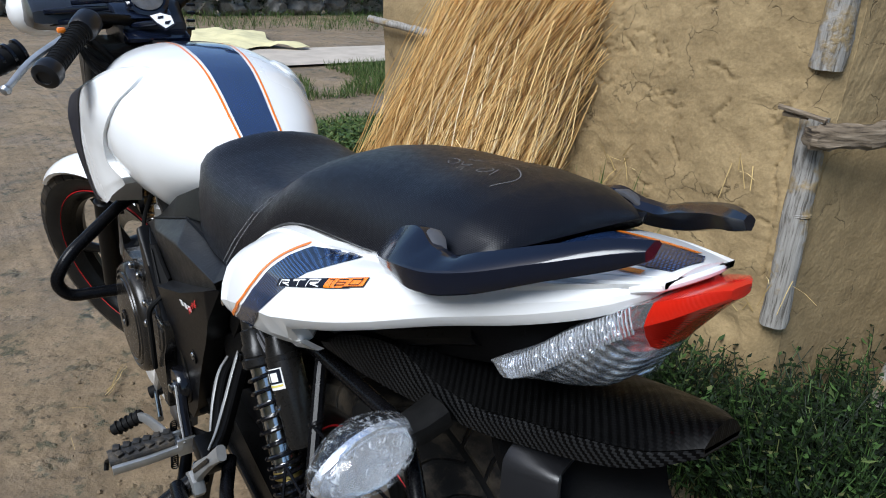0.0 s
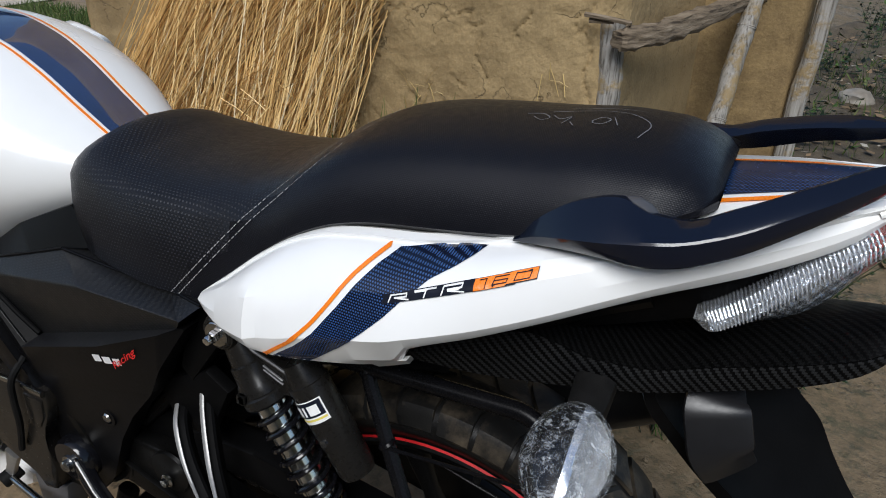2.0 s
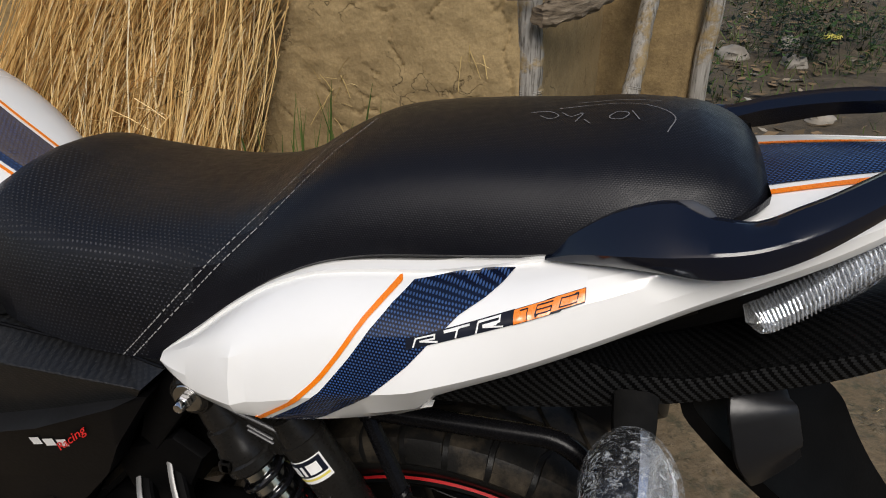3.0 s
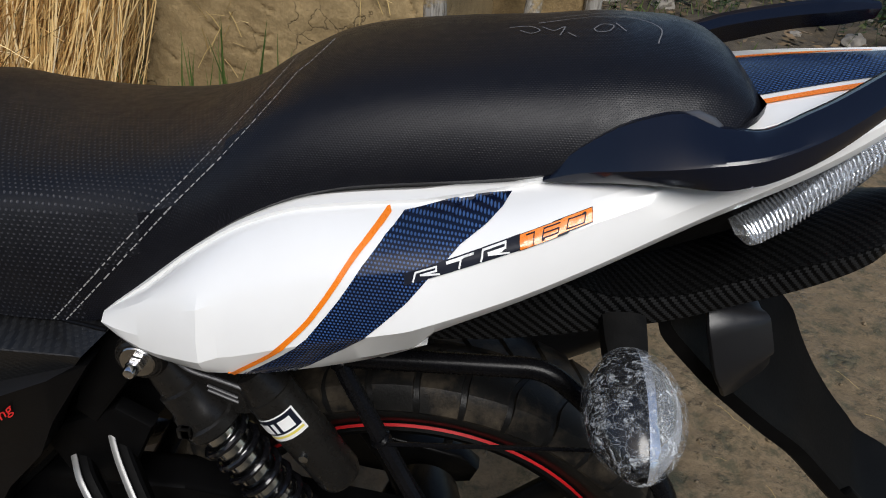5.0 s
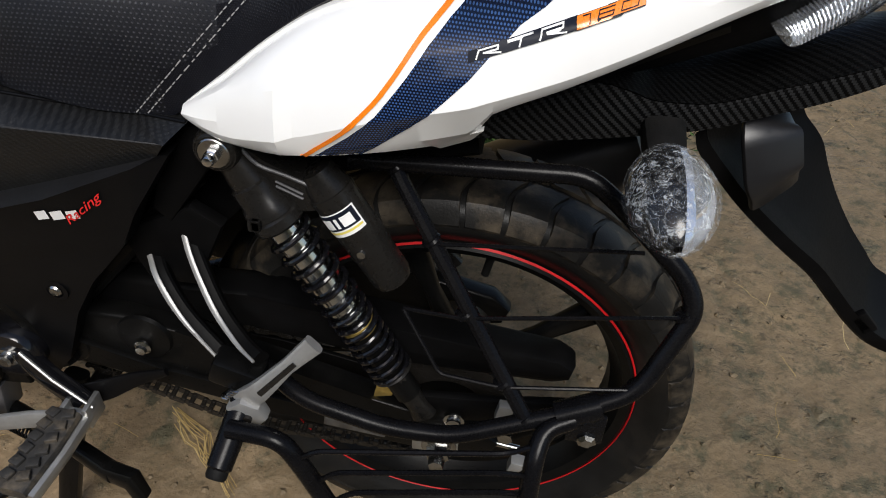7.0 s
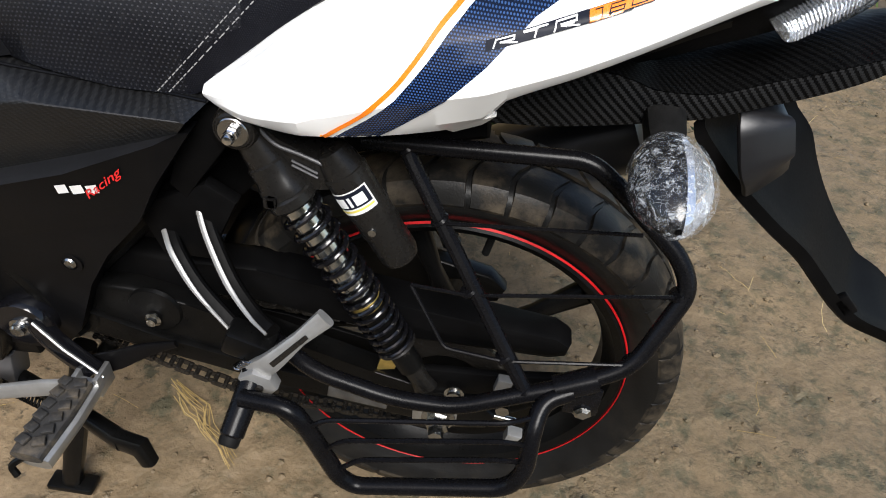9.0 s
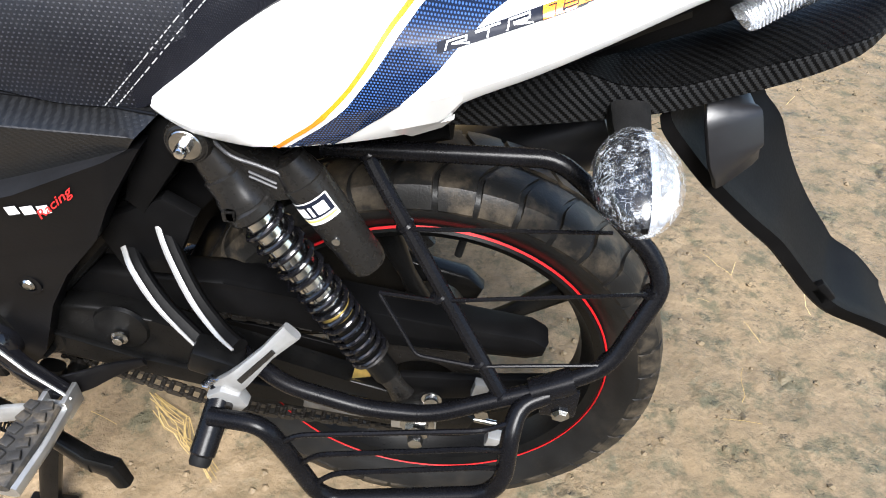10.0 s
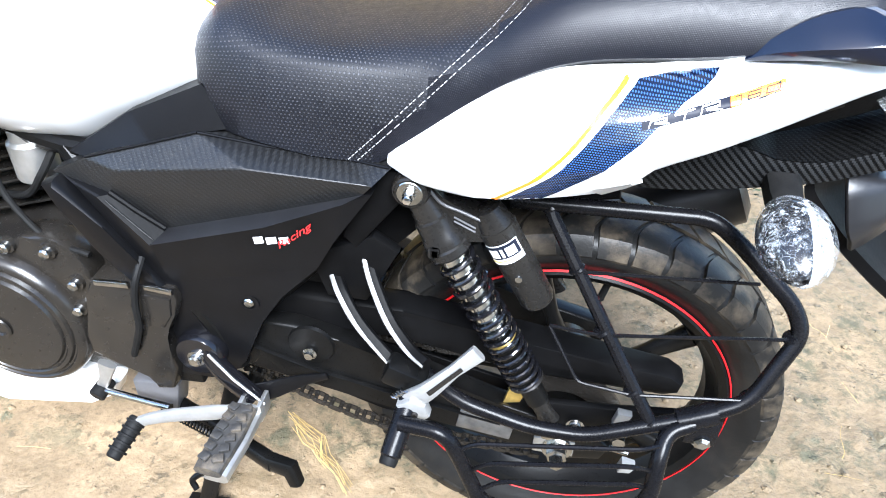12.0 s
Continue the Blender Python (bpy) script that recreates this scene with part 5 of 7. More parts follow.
for run in ([(-0.455, 0.296), (-0.39, 0.268), (-0.26, 0.221), (-0.13, 0.212), (-0.02, 0.2095)], [(-0.455, 0.415), (-0.2, 0.40), (-0.01, 0.3835)]):
    pts = curve([(x, -0.072, z) for x, z in run], 40)
    travelled, mark, k = 0.0, 0.0, 0
    for a, b in zip(pts, pts[1:]):
        travelled += (b - a).length
        if travelled >= mark:
            mark += 0.0127
            k += 1
            d = (b - a).normalized()
            turn = Matrix.Rotation(math.atan2(-d.z, d.x), 3, "Y")
            for s in (-1, 1):
                box(a + V(0, s * (0.0055 if k % 2 else 0.0075), 0), (0.0150, 0.0016, 0.0085), 0, turn, bm)
            rod(a + V(0, -0.009, 0) - d * 0.005, a + V(0, 0.009, 0) - d * 0.005, 0.0036, seg=8, bm=bm)
tagged(part("chain", bm, ENGINE, swing, "oily drive chain"), kind="stuff")
part("sprocket", lathe([(0.05, -0.072), (0.087, -0.072), (0.087, -0.066), (0.05, -0.066)], (0, 0, 0.2965), (0, 1, 0), 42, closed=True), ENGINE, swing)
axle = new("rear_axle")
axle.parent = bike
part("axle_nut", lathe([(0.012, 0.0), (0.0145, 0.002), (0.0145, 0.014), (0.010, 0.016), (0.009, 0.028), (0.004, 0.029)], (0.0, -0.125, 0.2900), (0, -1, 0), 6), STEEL, axle, "plated axle nut")
part("axle_washer", lathe([(0.008, 0.0), (0.021, 0.0), (0.021, 0.004), (0.008, 0.004)], (0.0, -0.1215, 0.2900), (0, -1, 0), 28), STEEL, axle)
part("chain_adjuster", box((-0.005, -0.1205, 0.290), (0.055, 0.004, 0.028), 0.001), ALLOY, axle)
part("adjuster_bolt", rod((0.02, -0.112, 0.303), (0.095, -0.112, 0.290), 0.004), STEEL, axle)
part("adjuster_bolt", rod((0.075, -0.118, 0.330), (0.075, -0.132, 0.330), 0.009, seg=6), STEEL, axle)
part("caliper_bolt", lathe([(0.005, 0.0), (0.012, 0.0), (0.012, 0.002), (0.0085, 0.0025), (0.0085, 0.008), (0.005, 0.009)], (0.016, -0.128, 0.348), (0, -1, 0), 18), STEEL, axle)
part("adjuster_lug", plate([(0.060, 0.366), (0.078, 0.372), (0.082, 0.386), (0.064, 0.388)], -0.134, -0.122, 0.002), SILVER, axle)
part("adjuster_lug", plate([(0.082, 0.278), (0.098, 0.280), (0.104, 0.292), (0.086, 0.296)], -0.138, -0.122, 0.002), SILVER, axle)
part("adjuster_tab", plate([(-0.080, 0.350), (-0.058, 0.356), (-0.052, 0.376), (-0.074, 0.378)], -0.112, -0.104, 0.001), GOLD, axle)
part("stay_arm", strip([(-0.02, -0.115, 0.352), (0.06, -0.115, 0.362), (0.15, -0.112, 0.376)], [0.044, 0.036, 0.026], 0.016, (0, 1, 0), rounding=0.5), MATT, axle)
part("axle_plate", box((-0.10, -0.1205, 0.312), (0.075, 0.004, 0.034), 0.001, Matrix.Rotation(radians(8), 3, "Y")), PLATEGREY, axle, "dull aluminium data plate")

# ---- guard rails on the left flank ----
def slope(x, z, lift=0.0):
    return V(x, -0.087 - 0.495 * (0.646 - z) - lift, z)


guard = new("leg_guard")
guard.parent = bike
main = [slope(-0.10, 0.651), slope(0.117, 0.657), slope(0.148, 0.637), slope(0.216, 0.583), slope(0.230, 0.556), slope(0.190, 0.480), slope(0.135, 0.455), slope(0.02, 0.417), slope(-0.045, 0.417), slope(-0.13, 0.433), V(-0.185, -0.165, 0.45)]
part("guard_tube", tube(fillet(main, 0.022), 0.0092, 12), TUBE, guard, "black powder-coated leg guard tube")
part("guard_strut", tube(fillet([slope(-0.057, 0.651), slope(-0.052, 0.640), slope(0.089, 0.442)], 0.01), 0.0078, 10), TUBE, guard)
for line in ([slope(-0.020, 0.591, 0.006), slope(0.175, 0.603, 0.006)], [slope(-0.039, 0.529), slope(0.018, 0.530, 0.006), slope(0.221, 0.552, 0.004)], [slope(-0.039, 0.529), slope(0.001, 0.474), slope(0.061, 0.473, 0.006), slope(0.188, 0.485, 0.005)]):
    part("guard_wire", tube(fillet(line, 0.008), 0.0021, 8), TUBE, guard)
for x, z in ((-0.057, 0.649), (-0.018, 0.591), (0.019, 0.531), (0.062, 0.474), (0.086, 0.444), (0.187, 0.485), (0.219, 0.552)):
    part("weld_bead", lathe([(0.002, -0.004), (0.0085, -0.003), (0.0100, 0.0), (0.0085, 0.003), (0.002, 0.004)], slope(x, z), (0.55, 0.1, -0.8), 14), TUBE, guard)
part("clamp", strip([slope(0.118, 0.449), slope(0.158, 0.464)], 0.026, 0.026, (0, 1, 0), rounding=0.6), TUBE, guard)
part("clamp_tab", box(slope(0.147, 0.440, -0.002), (0.036, 0.006, 0.040), 0.002), TUBE, guard)
part("clamp_bolt", lathe([(0.009, 0.0), (0.0100, 0.001), (0.0100, 0.006), (0.006, 0.009)], (0.150, -0.186, 0.425), (0, -1, 0), 6), STEEL, guard)
part("clamp_washer", lathe([(0.005, 0.0), (0.0125, 0.0), (0.0125, 0.002), (0.005, 0.002)], (0.150, -0.1845, 0.425), (0, -1, 0), 20), STEEL, guard)
foot = new("foot_guard")
foot.parent = bike
loop = [V(-0.192, -0.236, 0.430), V(-0.138, -0.243, 0.435), V(-0.120, -0.245, 0.398), V(-0.094, -0.247, 0.332), V(-0.076, -0.247, 0.318), V(0.083, -0.243, 0.350), V(0.099, -0.240, 0.378), V(0.100, -0.222, 0.425), V(0.107, -0.197, 0.443), V(0.135, -0.188, 0.452)]
part("guard_tube", tube(fillet(loop, 0.020), 0.0095, 12), TUBE, foot, "black tubular foot guard")
for line in ([(-0.122, 0.412), (-0.104, 0.428), (0.072, 0.464), (0.092, 0.458)], [(-0.108, 0.376), (-0.088, 0.397), (0.068, 0.434), (0.092, 0.414)], [(-0.094, 0.344), (-0.072, 0.367), (0.074, 0.404), (0.095, 0.384)]):
    part("guard_wire", tube(fillet([V(x, -0.246 if x < 0.08 else -0.232, z) for x, z in line], 0.012), 0.0028, 8), TUBE, foot)
part("guard_socket", rod((-0.198, -0.262, 0.398), (-0.186, -0.200, 0.440), 0.0125, 0.0135, 24, bevel=0.003), TUBE, foot)
part("socket_cap", lathe([(0.003, 0.0), (0.009, 0.0), (0.0105, 0.003), (0.0105, 0.012), (0.003, 0.012)], (-0.1995, -0.2690, 0.3932), (0.155, 0.80, 0.54), 20), RUBBER, foot)

# ---- pillion peg hanger ----
hanger = new("pillion_hanger")
hanger.parent = bike
for pts in ([(-0.302, -0.120, 0.536), (-0.287, -0.140, 0.522), (-0.260, -0.160, 0.494), (-0.218, -0.181, 0.463)], [(-0.264, -0.113, 0.571), (-0.252, -0.130, 0.543), (-0.227, -0.155, 0.507), (-0.198, -0.178, 0.487), (-0.175, -0.195, 0.483)]):
    c = curve(pts, 6)
    part("hanger_arm", strip([q + V(0.003, 0.010, -0.006) for q in c], [0.014, 0.014, 0.016], [0.016, 0.016, 0.018], (0, -0.6, 0.8), rounding=0.2), MATT, hanger, "black cast hanger arm")
    part("hanger_edge", strip(c, [0.0055, 0.0060, 0.0030], [0.003, 0.003, 0.003], (0, -0.7, 0.7)), SILVER, hanger, "bare polished edge")
part("hanger_root", plate([(-0.33, 0.56), (-0.25, 0.60), (-0.22, 0.58), (-0.26, 0.50), (-0.31, 0.50)], -0.118, -0.100, 0.004), MATT, hanger)
part("hanger_foot", box((-0.195, -0.190, 0.462), (0.05, 0.03, 0.03), 0.005, Matrix.Rotation(radians(20), 3, "Y")), FRAME, hanger)
peg = new("pillion_footpeg")
peg.parent = bike
part("peg_body", strip(curve([(-0.186, -0.208, 0.440), (-0.165, -0.212, 0.464), (-0.137, -0.204, 0.495), (-0.112, -0.197, 0.521)], 4), [0.026, 0.022, 0.015, 0.020], [0.012, 0.014, 0.012, 0.012], (0, -1, 0.2), rounding=0.35), SILVER, peg, "folded cast aluminium pillion footpeg")
part("peg_groove", strip([(-0.163, -0.2195, 0.467), (-0.128, -0.2105, 0.505)], [0.006, 0.005], 0.002, (0, -1, 0.2)), ENGINE, peg)
part("peg_foot", plate([(-0.200, 0.440), (-0.184, 0.452), (-0.166, 0.446), (-0.160, 0.430), (-0.168, 0.420), (-0.178, 0.423), (-0.190, 0.418)], -0.222, -0.206, 0.003), SILVER, peg)
part("peg_pin", rod((-0.178, -0.204, 0.432), (-0.178, -0.226, 0.432), 0.0045, seg=12), ENGINE, peg)
coil = [V(-0.206 + 0.016 * f, -0.205 - 0.002 * f, 0.438 + 0.018 * f) + V(math.cos(f * 2 * math.pi * 5) * 0.005, math.sin(f * 2 * math.pi * 5) * 0.005, 0) for f in np.linspace(0, 1, 46)]
part("peg_spring", tube(coil, 0.0013, 5), STEEL, peg)


# ---- side cover, frame, engine ----
cover = new("side_cover")
cover.parent = bike
COVER = {"u0": (-0.572, -0.138, 0.671), "u1": (-0.495, -0.128, 0.693), "u2": (-0.441, -0.120, 0.709), "u3": (-0.360, -0.116, 0.700), "u4": (-0.284, -0.118, 0.698), "tip": (-0.224, -0.130, 0.701), "c0": (-0.529, -0.150, 0.666), "c1": (-0.377, -0.156, 0.693),
         "c2": (-0.245, -0.150, 0.687), "l0": (-0.619, -0.138, 0.647), "l1": (-0.547, -0.143, 0.630), "v0": (-0.490, -0.140, 0.589), "v1": (-0.358, -0.143, 0.634), "r": (-0.253, -0.143, 0.671), "w0": (-0.503, -0.162, 0.578), "w1": (-0.361, -0.162, 0.625), "w2": (-0.272, -0.154, 0.663),
         "s1": (-0.560, -0.153, 0.630), "b0": (-0.509, -0.151, 0.516), "b1": (-0.494, -0.151, 0.513), "b2": (-0.309, -0.147, 0.565), "k1": (-0.285, -0.149, 0.610), "k0": (-0.243, -0.142, 0.672), "e1": (-0.359, -0.140, 0.508), "e2": (-0.391, -0.138, 0.458), "e3": (-0.424, -0.138, 0.380),
         "e4": (-0.459, -0.138, 0.338), "e5": (-0.522, -0.140, 0.341), "e6": (-0.525, -0.140, 0.405), "e7": (-0.507, -0.142, 0.449), "f1": (-0.591, -0.146, 0.640), "f2": (-0.522, -0.151, 0.539)}
cover_upper = part("cover_upper", faceted(COVER, [("u0", "u1", "c0"), ("u1", "u2", "c1", "c0"), ("u2", "u3", "c1"), ("u3", "u4", "c2", "c1"), ("u4", "tip", "c2"), ("l0", "u0", "c0", "l1"), ("c0", "c1", "v1", "v0", "l1"), ("c1", "c2", "r", "v1")], 0.02), CARBON_FINE, cover, "carbon-look film on the side cover", 22)
ridge_corners = {k: V(*p) + V(0, -0.0006, 0) for k, p in COVER.items()}
part("cover_ridge", faceted(ridge_corners, [("v0", "v1", "w1", "w0"), ("v1", "r", "w2", "w1")], 0.02, 0.001), SHEEN, cover, "", 22)
part("cover_recess", faceted(ridge_corners, [("l1", "v0", "w0", "s1")], 0.02, 0.001), MATT, cover)
cover_panel = part("cover_panel", faceted(COVER, [("l0", "l1", "s1", "f1"), ("f1", "s1", "w0", "b1", "b0", "f2"), ("w0", "w1", "w2", "k1", "b2", "b1"), ("w2", "r", "k0", "k1"), ("b1", "b2", "e1", "e2", "e3", "e4", "e5", "e6", "e7", "b0")], 0.03), COVERBLACK, cover, "satin black side cover", 22)
part("cover_slot", strip([(-0.548, -0.1455, 0.633), (-0.520, -0.1455, 0.612), (-0.490, -0.144, 0.591)], 0.007, 0.006, (0, 1, 0), rounding=0.3), MATT, cover)
part("cover_lip", strip([(-0.550, -0.1535, 0.6265), (-0.523, -0.156, 0.603), (-0.500, -0.1585, 0.584)], 0.0016, 0.0020, (0, 1, 0)), COVERBLACK, cover)
for pts in ([(-0.440, -0.121, 0.7095), (-0.360, -0.117, 0.7005), (-0.284, -0.119, 0.6985), (-0.226, -0.131, 0.7005)], [(-0.572, -0.1385, 0.6715), (-0.495, -0.1285, 0.6935), (-0.441, -0.1205, 0.7095)]):
    part("cover_edge", strip(curve(pts, 4), 0.003, 0.004, (0, 1, 0)), COVERBLACK, cover)
part("cover_rear", plate([(-0.262, 0.660), (-0.238, 0.690), (-0.215, 0.690), (-0.218, 0.650), (-0.270, 0.580), (-0.286, 0.596)], -0.120, -0.095, 0.004), MATT, cover)
tank_trim = faceted({"a": (-0.605, -0.118, 0.664), "b": (-0.525, -0.110, 0.718), "c": (-0.438, -0.100, 0.756), "d": (-0.400, -0.105, 0.712), "e": (-0.441, -0.119, 0.708), "f": (-0.495, -0.127, 0.692), "g": (-0.572, -0.137, 0.670)}, [("a", "b", "f", "g"), ("b", "c", "d", "e", "f")], 0.03)
part("cover_trim", tank_trim, COVERBLACK, cover, "black trim between tank and side cover", 22)
part("cover_screw", lathe([(0.003, 0.0), (0.0062, 0.0), (0.0068, 0.002), (0.005, 0.004), (0.003, 0.003)], (-0.403, -0.1415, 0.492), (0, -1, 0), 24), STEEL, cover)
part("cover_screw_cup", lathe([(0.009, 0.0), (0.0135, 0.0), (0.0135, 0.003), (0.009, 0.003)], (-0.403, -0.1405, 0.492), (0, -1, 0), 28, closed=True), COVERBLACK, cover)
flat_skin = Skin(cover_panel)
word = lettering("Racing", 0.0125, (-0.3490, 0.5935), Vector((0.76, 0.65)), Vector((-0.42, 0.90)), shear=0.4, stretch=1.65, bold=0.00008)
part("print_word", flat_skin.lay(word, LEFT, 0.0020), REDINK, cover, "red printed word")
# the maker's mark beside it as three plain pale blocks
for x0, x1, z0, z1 in ((-0.3750, -0.3640, 0.5985, 0.6095), (-0.3610, -0.3490, 0.5990, 0.6100), (-0.3460, -0.3350, 0.6005, 0.6115)):
    k = 0.24
    block = [(x0, z0), (x1, z0 + (x1 - x0) * k), (x1, z1 + (x1 - x0) * k), (x0, z1)]
    part("print_mark", flat_skin.lay(fine(patch(block), 0.004), LEFT, 0.0012), PRINT, cover)

frame_ob = new("frame")
frame_ob.parent = bike
for line, r in (([(-0.62, -0.10, 0.66), (-0.54, -0.125, 0.55), (-0.47, -0.13, 0.45), (-0.44, -0.12, 0.36)], 0.014), ([(-0.95, 0.0, 0.80), (-0.80, -0.06, 0.72), (-0.62, -0.10, 0.66), (-0.30, -0.095, 0.68), (0.0, -0.085, 0.72), (0.20, -0.06, 0.80)], 0.013),
                ([(-0.98, YC, 0.72), (-0.90, YC, 0.45), (-0.86, YC - 0.04, 0.28), (-0.70, YC - 0.07, 0.22)], 0.017), ([(-0.45, -0.095, 0.40), (-0.25, -0.09, 0.62)], 0.012), ([(-0.45, 0.115, 0.40), (-0.25, 0.11, 0.66), (0.1, 0.09, 0.74)], 0.012)):
    part("frame_tube", tube(curve(line, 6), r, 10), FRAME, frame_ob)
part("frame_strip", plate([(-0.624, 0.640), (-0.606, 0.648), (-0.560, 0.592), (-0.514, 0.530), (-0.500, 0.508), (-0.512, 0.494), (-0.534, 0.500), (-0.575, 0.555), (-0.612, 0.608)], -0.160, -0.135, 0.007), COVERBLACK, frame_ob, "satin black frame cover")
part("inner_fender", plate([(-0.26, 0.66), (-0.05, 0.68), (0.015, 0.690), (0.020, 0.655), (-0.06, 0.640), (-0.20, 0.60), (-0.29, 0.50), (-0.33, 0.40), (-0.36, 0.40), (-0.34, 0.52)], -0.065, 0.085, 0.006), MATT, frame_ob)
part("battery_box", box((-0.36, YC, 0.58), (0.16, 0.20, 0.18), 0.01), MATT, frame_ob)

engine = new("engine")
engine.parent = bike
part("crankcase", plate([(-0.86, 0.40), (-0.82, 0.50), (-0.70, 0.545), (-0.56, 0.530), (-0.46, 0.50), (-0.45, 0.38), (-0.52, 0.31), (-0.66, 0.285), (-0.80, 0.30)], -0.115, 0.135, 0.02), ENGINE, engine, "bronze black engine case")
c = V(-0.742, -0.115, 0.412)
case_outline = [(-0.80, 0.535), (-0.72, 0.540), (-0.666, 0.556), (-0.628, 0.546), (-0.608, 0.510), (-0.611, 0.462), (-0.632, 0.425), (-0.640, 0.385), (-0.672, 0.340), (-0.74, 0.318), (-0.82, 0.330), (-0.85, 0.40), (-0.84, 0.48)]
generator = part("generator_cover", plate([(q.x, q.y) for q in curve([(x, z, 0) for x, z in case_outline + case_outline[:1]], 3)[:-1]], -0.150, -0.110, 0.006), ENGINE, engine, "round bronze black generator cover")
part("cover_dome", lathe([(0.112, 0.0), (0.110, 0.010), (0.104, 0.017), (0.099, 0.0185), (0.0965, 0.0155), (0.0945, 0.0155), (0.0920, 0.0200), (0.087, 0.021), (0.0845, 0.018), (0.0825, 0.018), (0.080, 0.0225), (0.060, 0.024), (0.02, 0.025), (0.002, 0.025)], c + V(0, -0.034, 0), (0, -1, 0), 72), ENGINE, generator)
part("cover_plug", lathe([(0.004, 0.001), (0.010, 0.0), (0.016, 0.0), (0.018, 0.003), (0.016, 0.005), (0.012, 0.005), (0.010, 0.002), (0.004, 0.002)], c + V(-0.004, -0.058, 0), (0, -1, 0), 24), ENGINE, generator)
for x, z in ((-0.650, 0.538), (-0.626, 0.492), (-0.633, 0.448), (-0.650, 0.398), (-0.705, 0.538), (-0.690, 0.332)):
    part("cover_boss", lathe([(0.004, 0.0), (0.0115, 0.0), (0.0105, 0.007), (0.004, 0.007)], V(x, -0.148, z), (0, -1, 0), 18), ENGINE, generator)
    part("cover_bolt", lathe([(0.003, 0.0), (0.0070, 0.0), (0.0070, 0.006), (0.0055, 0.008), (0.003, 0.007)], V(x, -0.155, z), (0, -1, 0), 12), STEEL, generator)
part("sprocket_cover", plate([(-0.600, 0.506), (-0.548, 0.514), (-0.490, 0.511), (-0.487, 0.495), (-0.494, 0.470), (-0.506, 0.448), (-0.517, 0.428), (-0.514, 0.404), (-0.512, 0.370), (-0.524, 0.330), (-0.548, 0.325), (-0.553, 0.350), (-0.586, 0.360), (-0.630, 0.378), (-0.632, 0.410), (-0.618, 0.445), (-0.610, 0.480)], -0.162, -0.10, 0.004), ENGINE, engine, "bronze black sprocket cover")
# Bright steel strips stand in for the sky's reflection on the top rim.
for pts in ([(-0.590, -0.163, 0.508), (-0.544, -0.164, 0.512)], [(-0.524, -0.164, 0.513), (-0.489, -0.163, 0.510)]):
    part("cover_flange", strip(pts, 0.0085, 0.006, (0, 1, 0), rounding=0.3), STEEL, engine, "upper edge of the sprocket cover, sky reflection put in as bright steel")
part("cover_step", plate([(-0.528, 0.500), (-0.494, 0.498), (-0.498, 0.470), (-0.512, 0.448), (-0.532, 0.448)], -0.1655, -0.155, 0.003), ENGINE, engine)
part("breather_hose", tube(curve([(-0.526, -0.150, 0.548), (-0.528, -0.172, 0.526), (-0.536, -0.173, 0.490), (-0.541, -0.172, 0.450), (-0.563, -0.168, 0.394)], 6), 0.0045, 8), RUBBER, engine)
part("case_foot", plate([(-0.600, 0.310), (-0.528, 0.318), (-0.540, 0.262), (-0.560, 0.258), (-0.572, 0.270), (-0.600, 0.262)], -0.145, -0.11, 0.004), LUGGREY, engine, "grey casting under the sprocket cover")
part("shift_housing", plate([(-0.58, 0.355), (-0.50, 0.362), (-0.495, 0.318), (-0.565, 0.312)], -0.135, -0.06, 0.004), FRAME, engine)
cylinder = part("cylinder", box((-0.775, YC, 0.60), (0.13, 0.15, 0.12), 0.012, Matrix.Rotation(radians(-18), 3, "Y")), ENGINE, engine)
for k in range(8):
    z = 0.545 + k * 0.016
    part("cooling_fin", box((-0.752 - k * 0.005, YC, z), (0.175, 0.20, 0.004), 0.0015, Matrix.Rotation(radians(-18), 3, "Y")), ENGINE, cylinder)
part("cylinder_head", box((-0.80, YC, 0.685), (0.14, 0.16, 0.07), 0.015, Matrix.Rotation(radians(-18), 3, "Y")), ENGINE, engine)
part("carburettor", rod((-0.683, -0.085, 0.60), (-0.683, -0.085, 0.655), 0.026, bevel=0.004), ALLOY, engine)
part("carburettor_cap", rod((-0.683, -0.085, 0.650), (-0.683, -0.085, 0.672), 0.021, bevel=0.004), ALLOY, engine)
part("fuel_hose", tube(curve([(-0.64, -0.09, 0.66), (-0.66, -0.11, 0.62), (-0.70, -0.10, 0.58), (-0.76, -0.09, 0.57)], 6), 0.005, 8), RUBBER, engine)
part("engine_cable", tube(curve([(-0.69, -0.10, 0.70), (-0.71, -0.125, 0.62), (-0.66, -0.14, 0.55), (-0.60, -0.145, 0.535)], 6), 0.004, 8), RUBBER, engine)
part("horn", lathe([(0.01, 0.0), (0.045, 0.004), (0.048, 0.015), (0.03, 0.03), (0.01, 0.034)], (-0.90, -0.06, 0.60), (-0.5, -0.8, 0), 28), GLOSS, engine)
belly = [(-0.98, 0.30), (-0.90, 0.34), (-0.80, 0.305), (-0.70, 0.300), (-0.645, 0.268), (-0.655, 0.242), (-0.70, 0.212), (-0.85, 0.185), (-0.93, 0.20)]
part("belly_pan", plate(belly, -0.125, -0.085, 0.010), WHITE, bike, "white belly pan under the engine")
part("belly_pan", plate(belly, 2 * YC + 0.085, 2 * YC + 0.125, 0.010), WHITE, bike)
part("belly_floor", plate([(-0.95, 0.22), (-0.70, 0.222), (-0.70, 0.212), (-0.93, 0.205)], -0.09, 0.11, 0.003), MATT, bike)

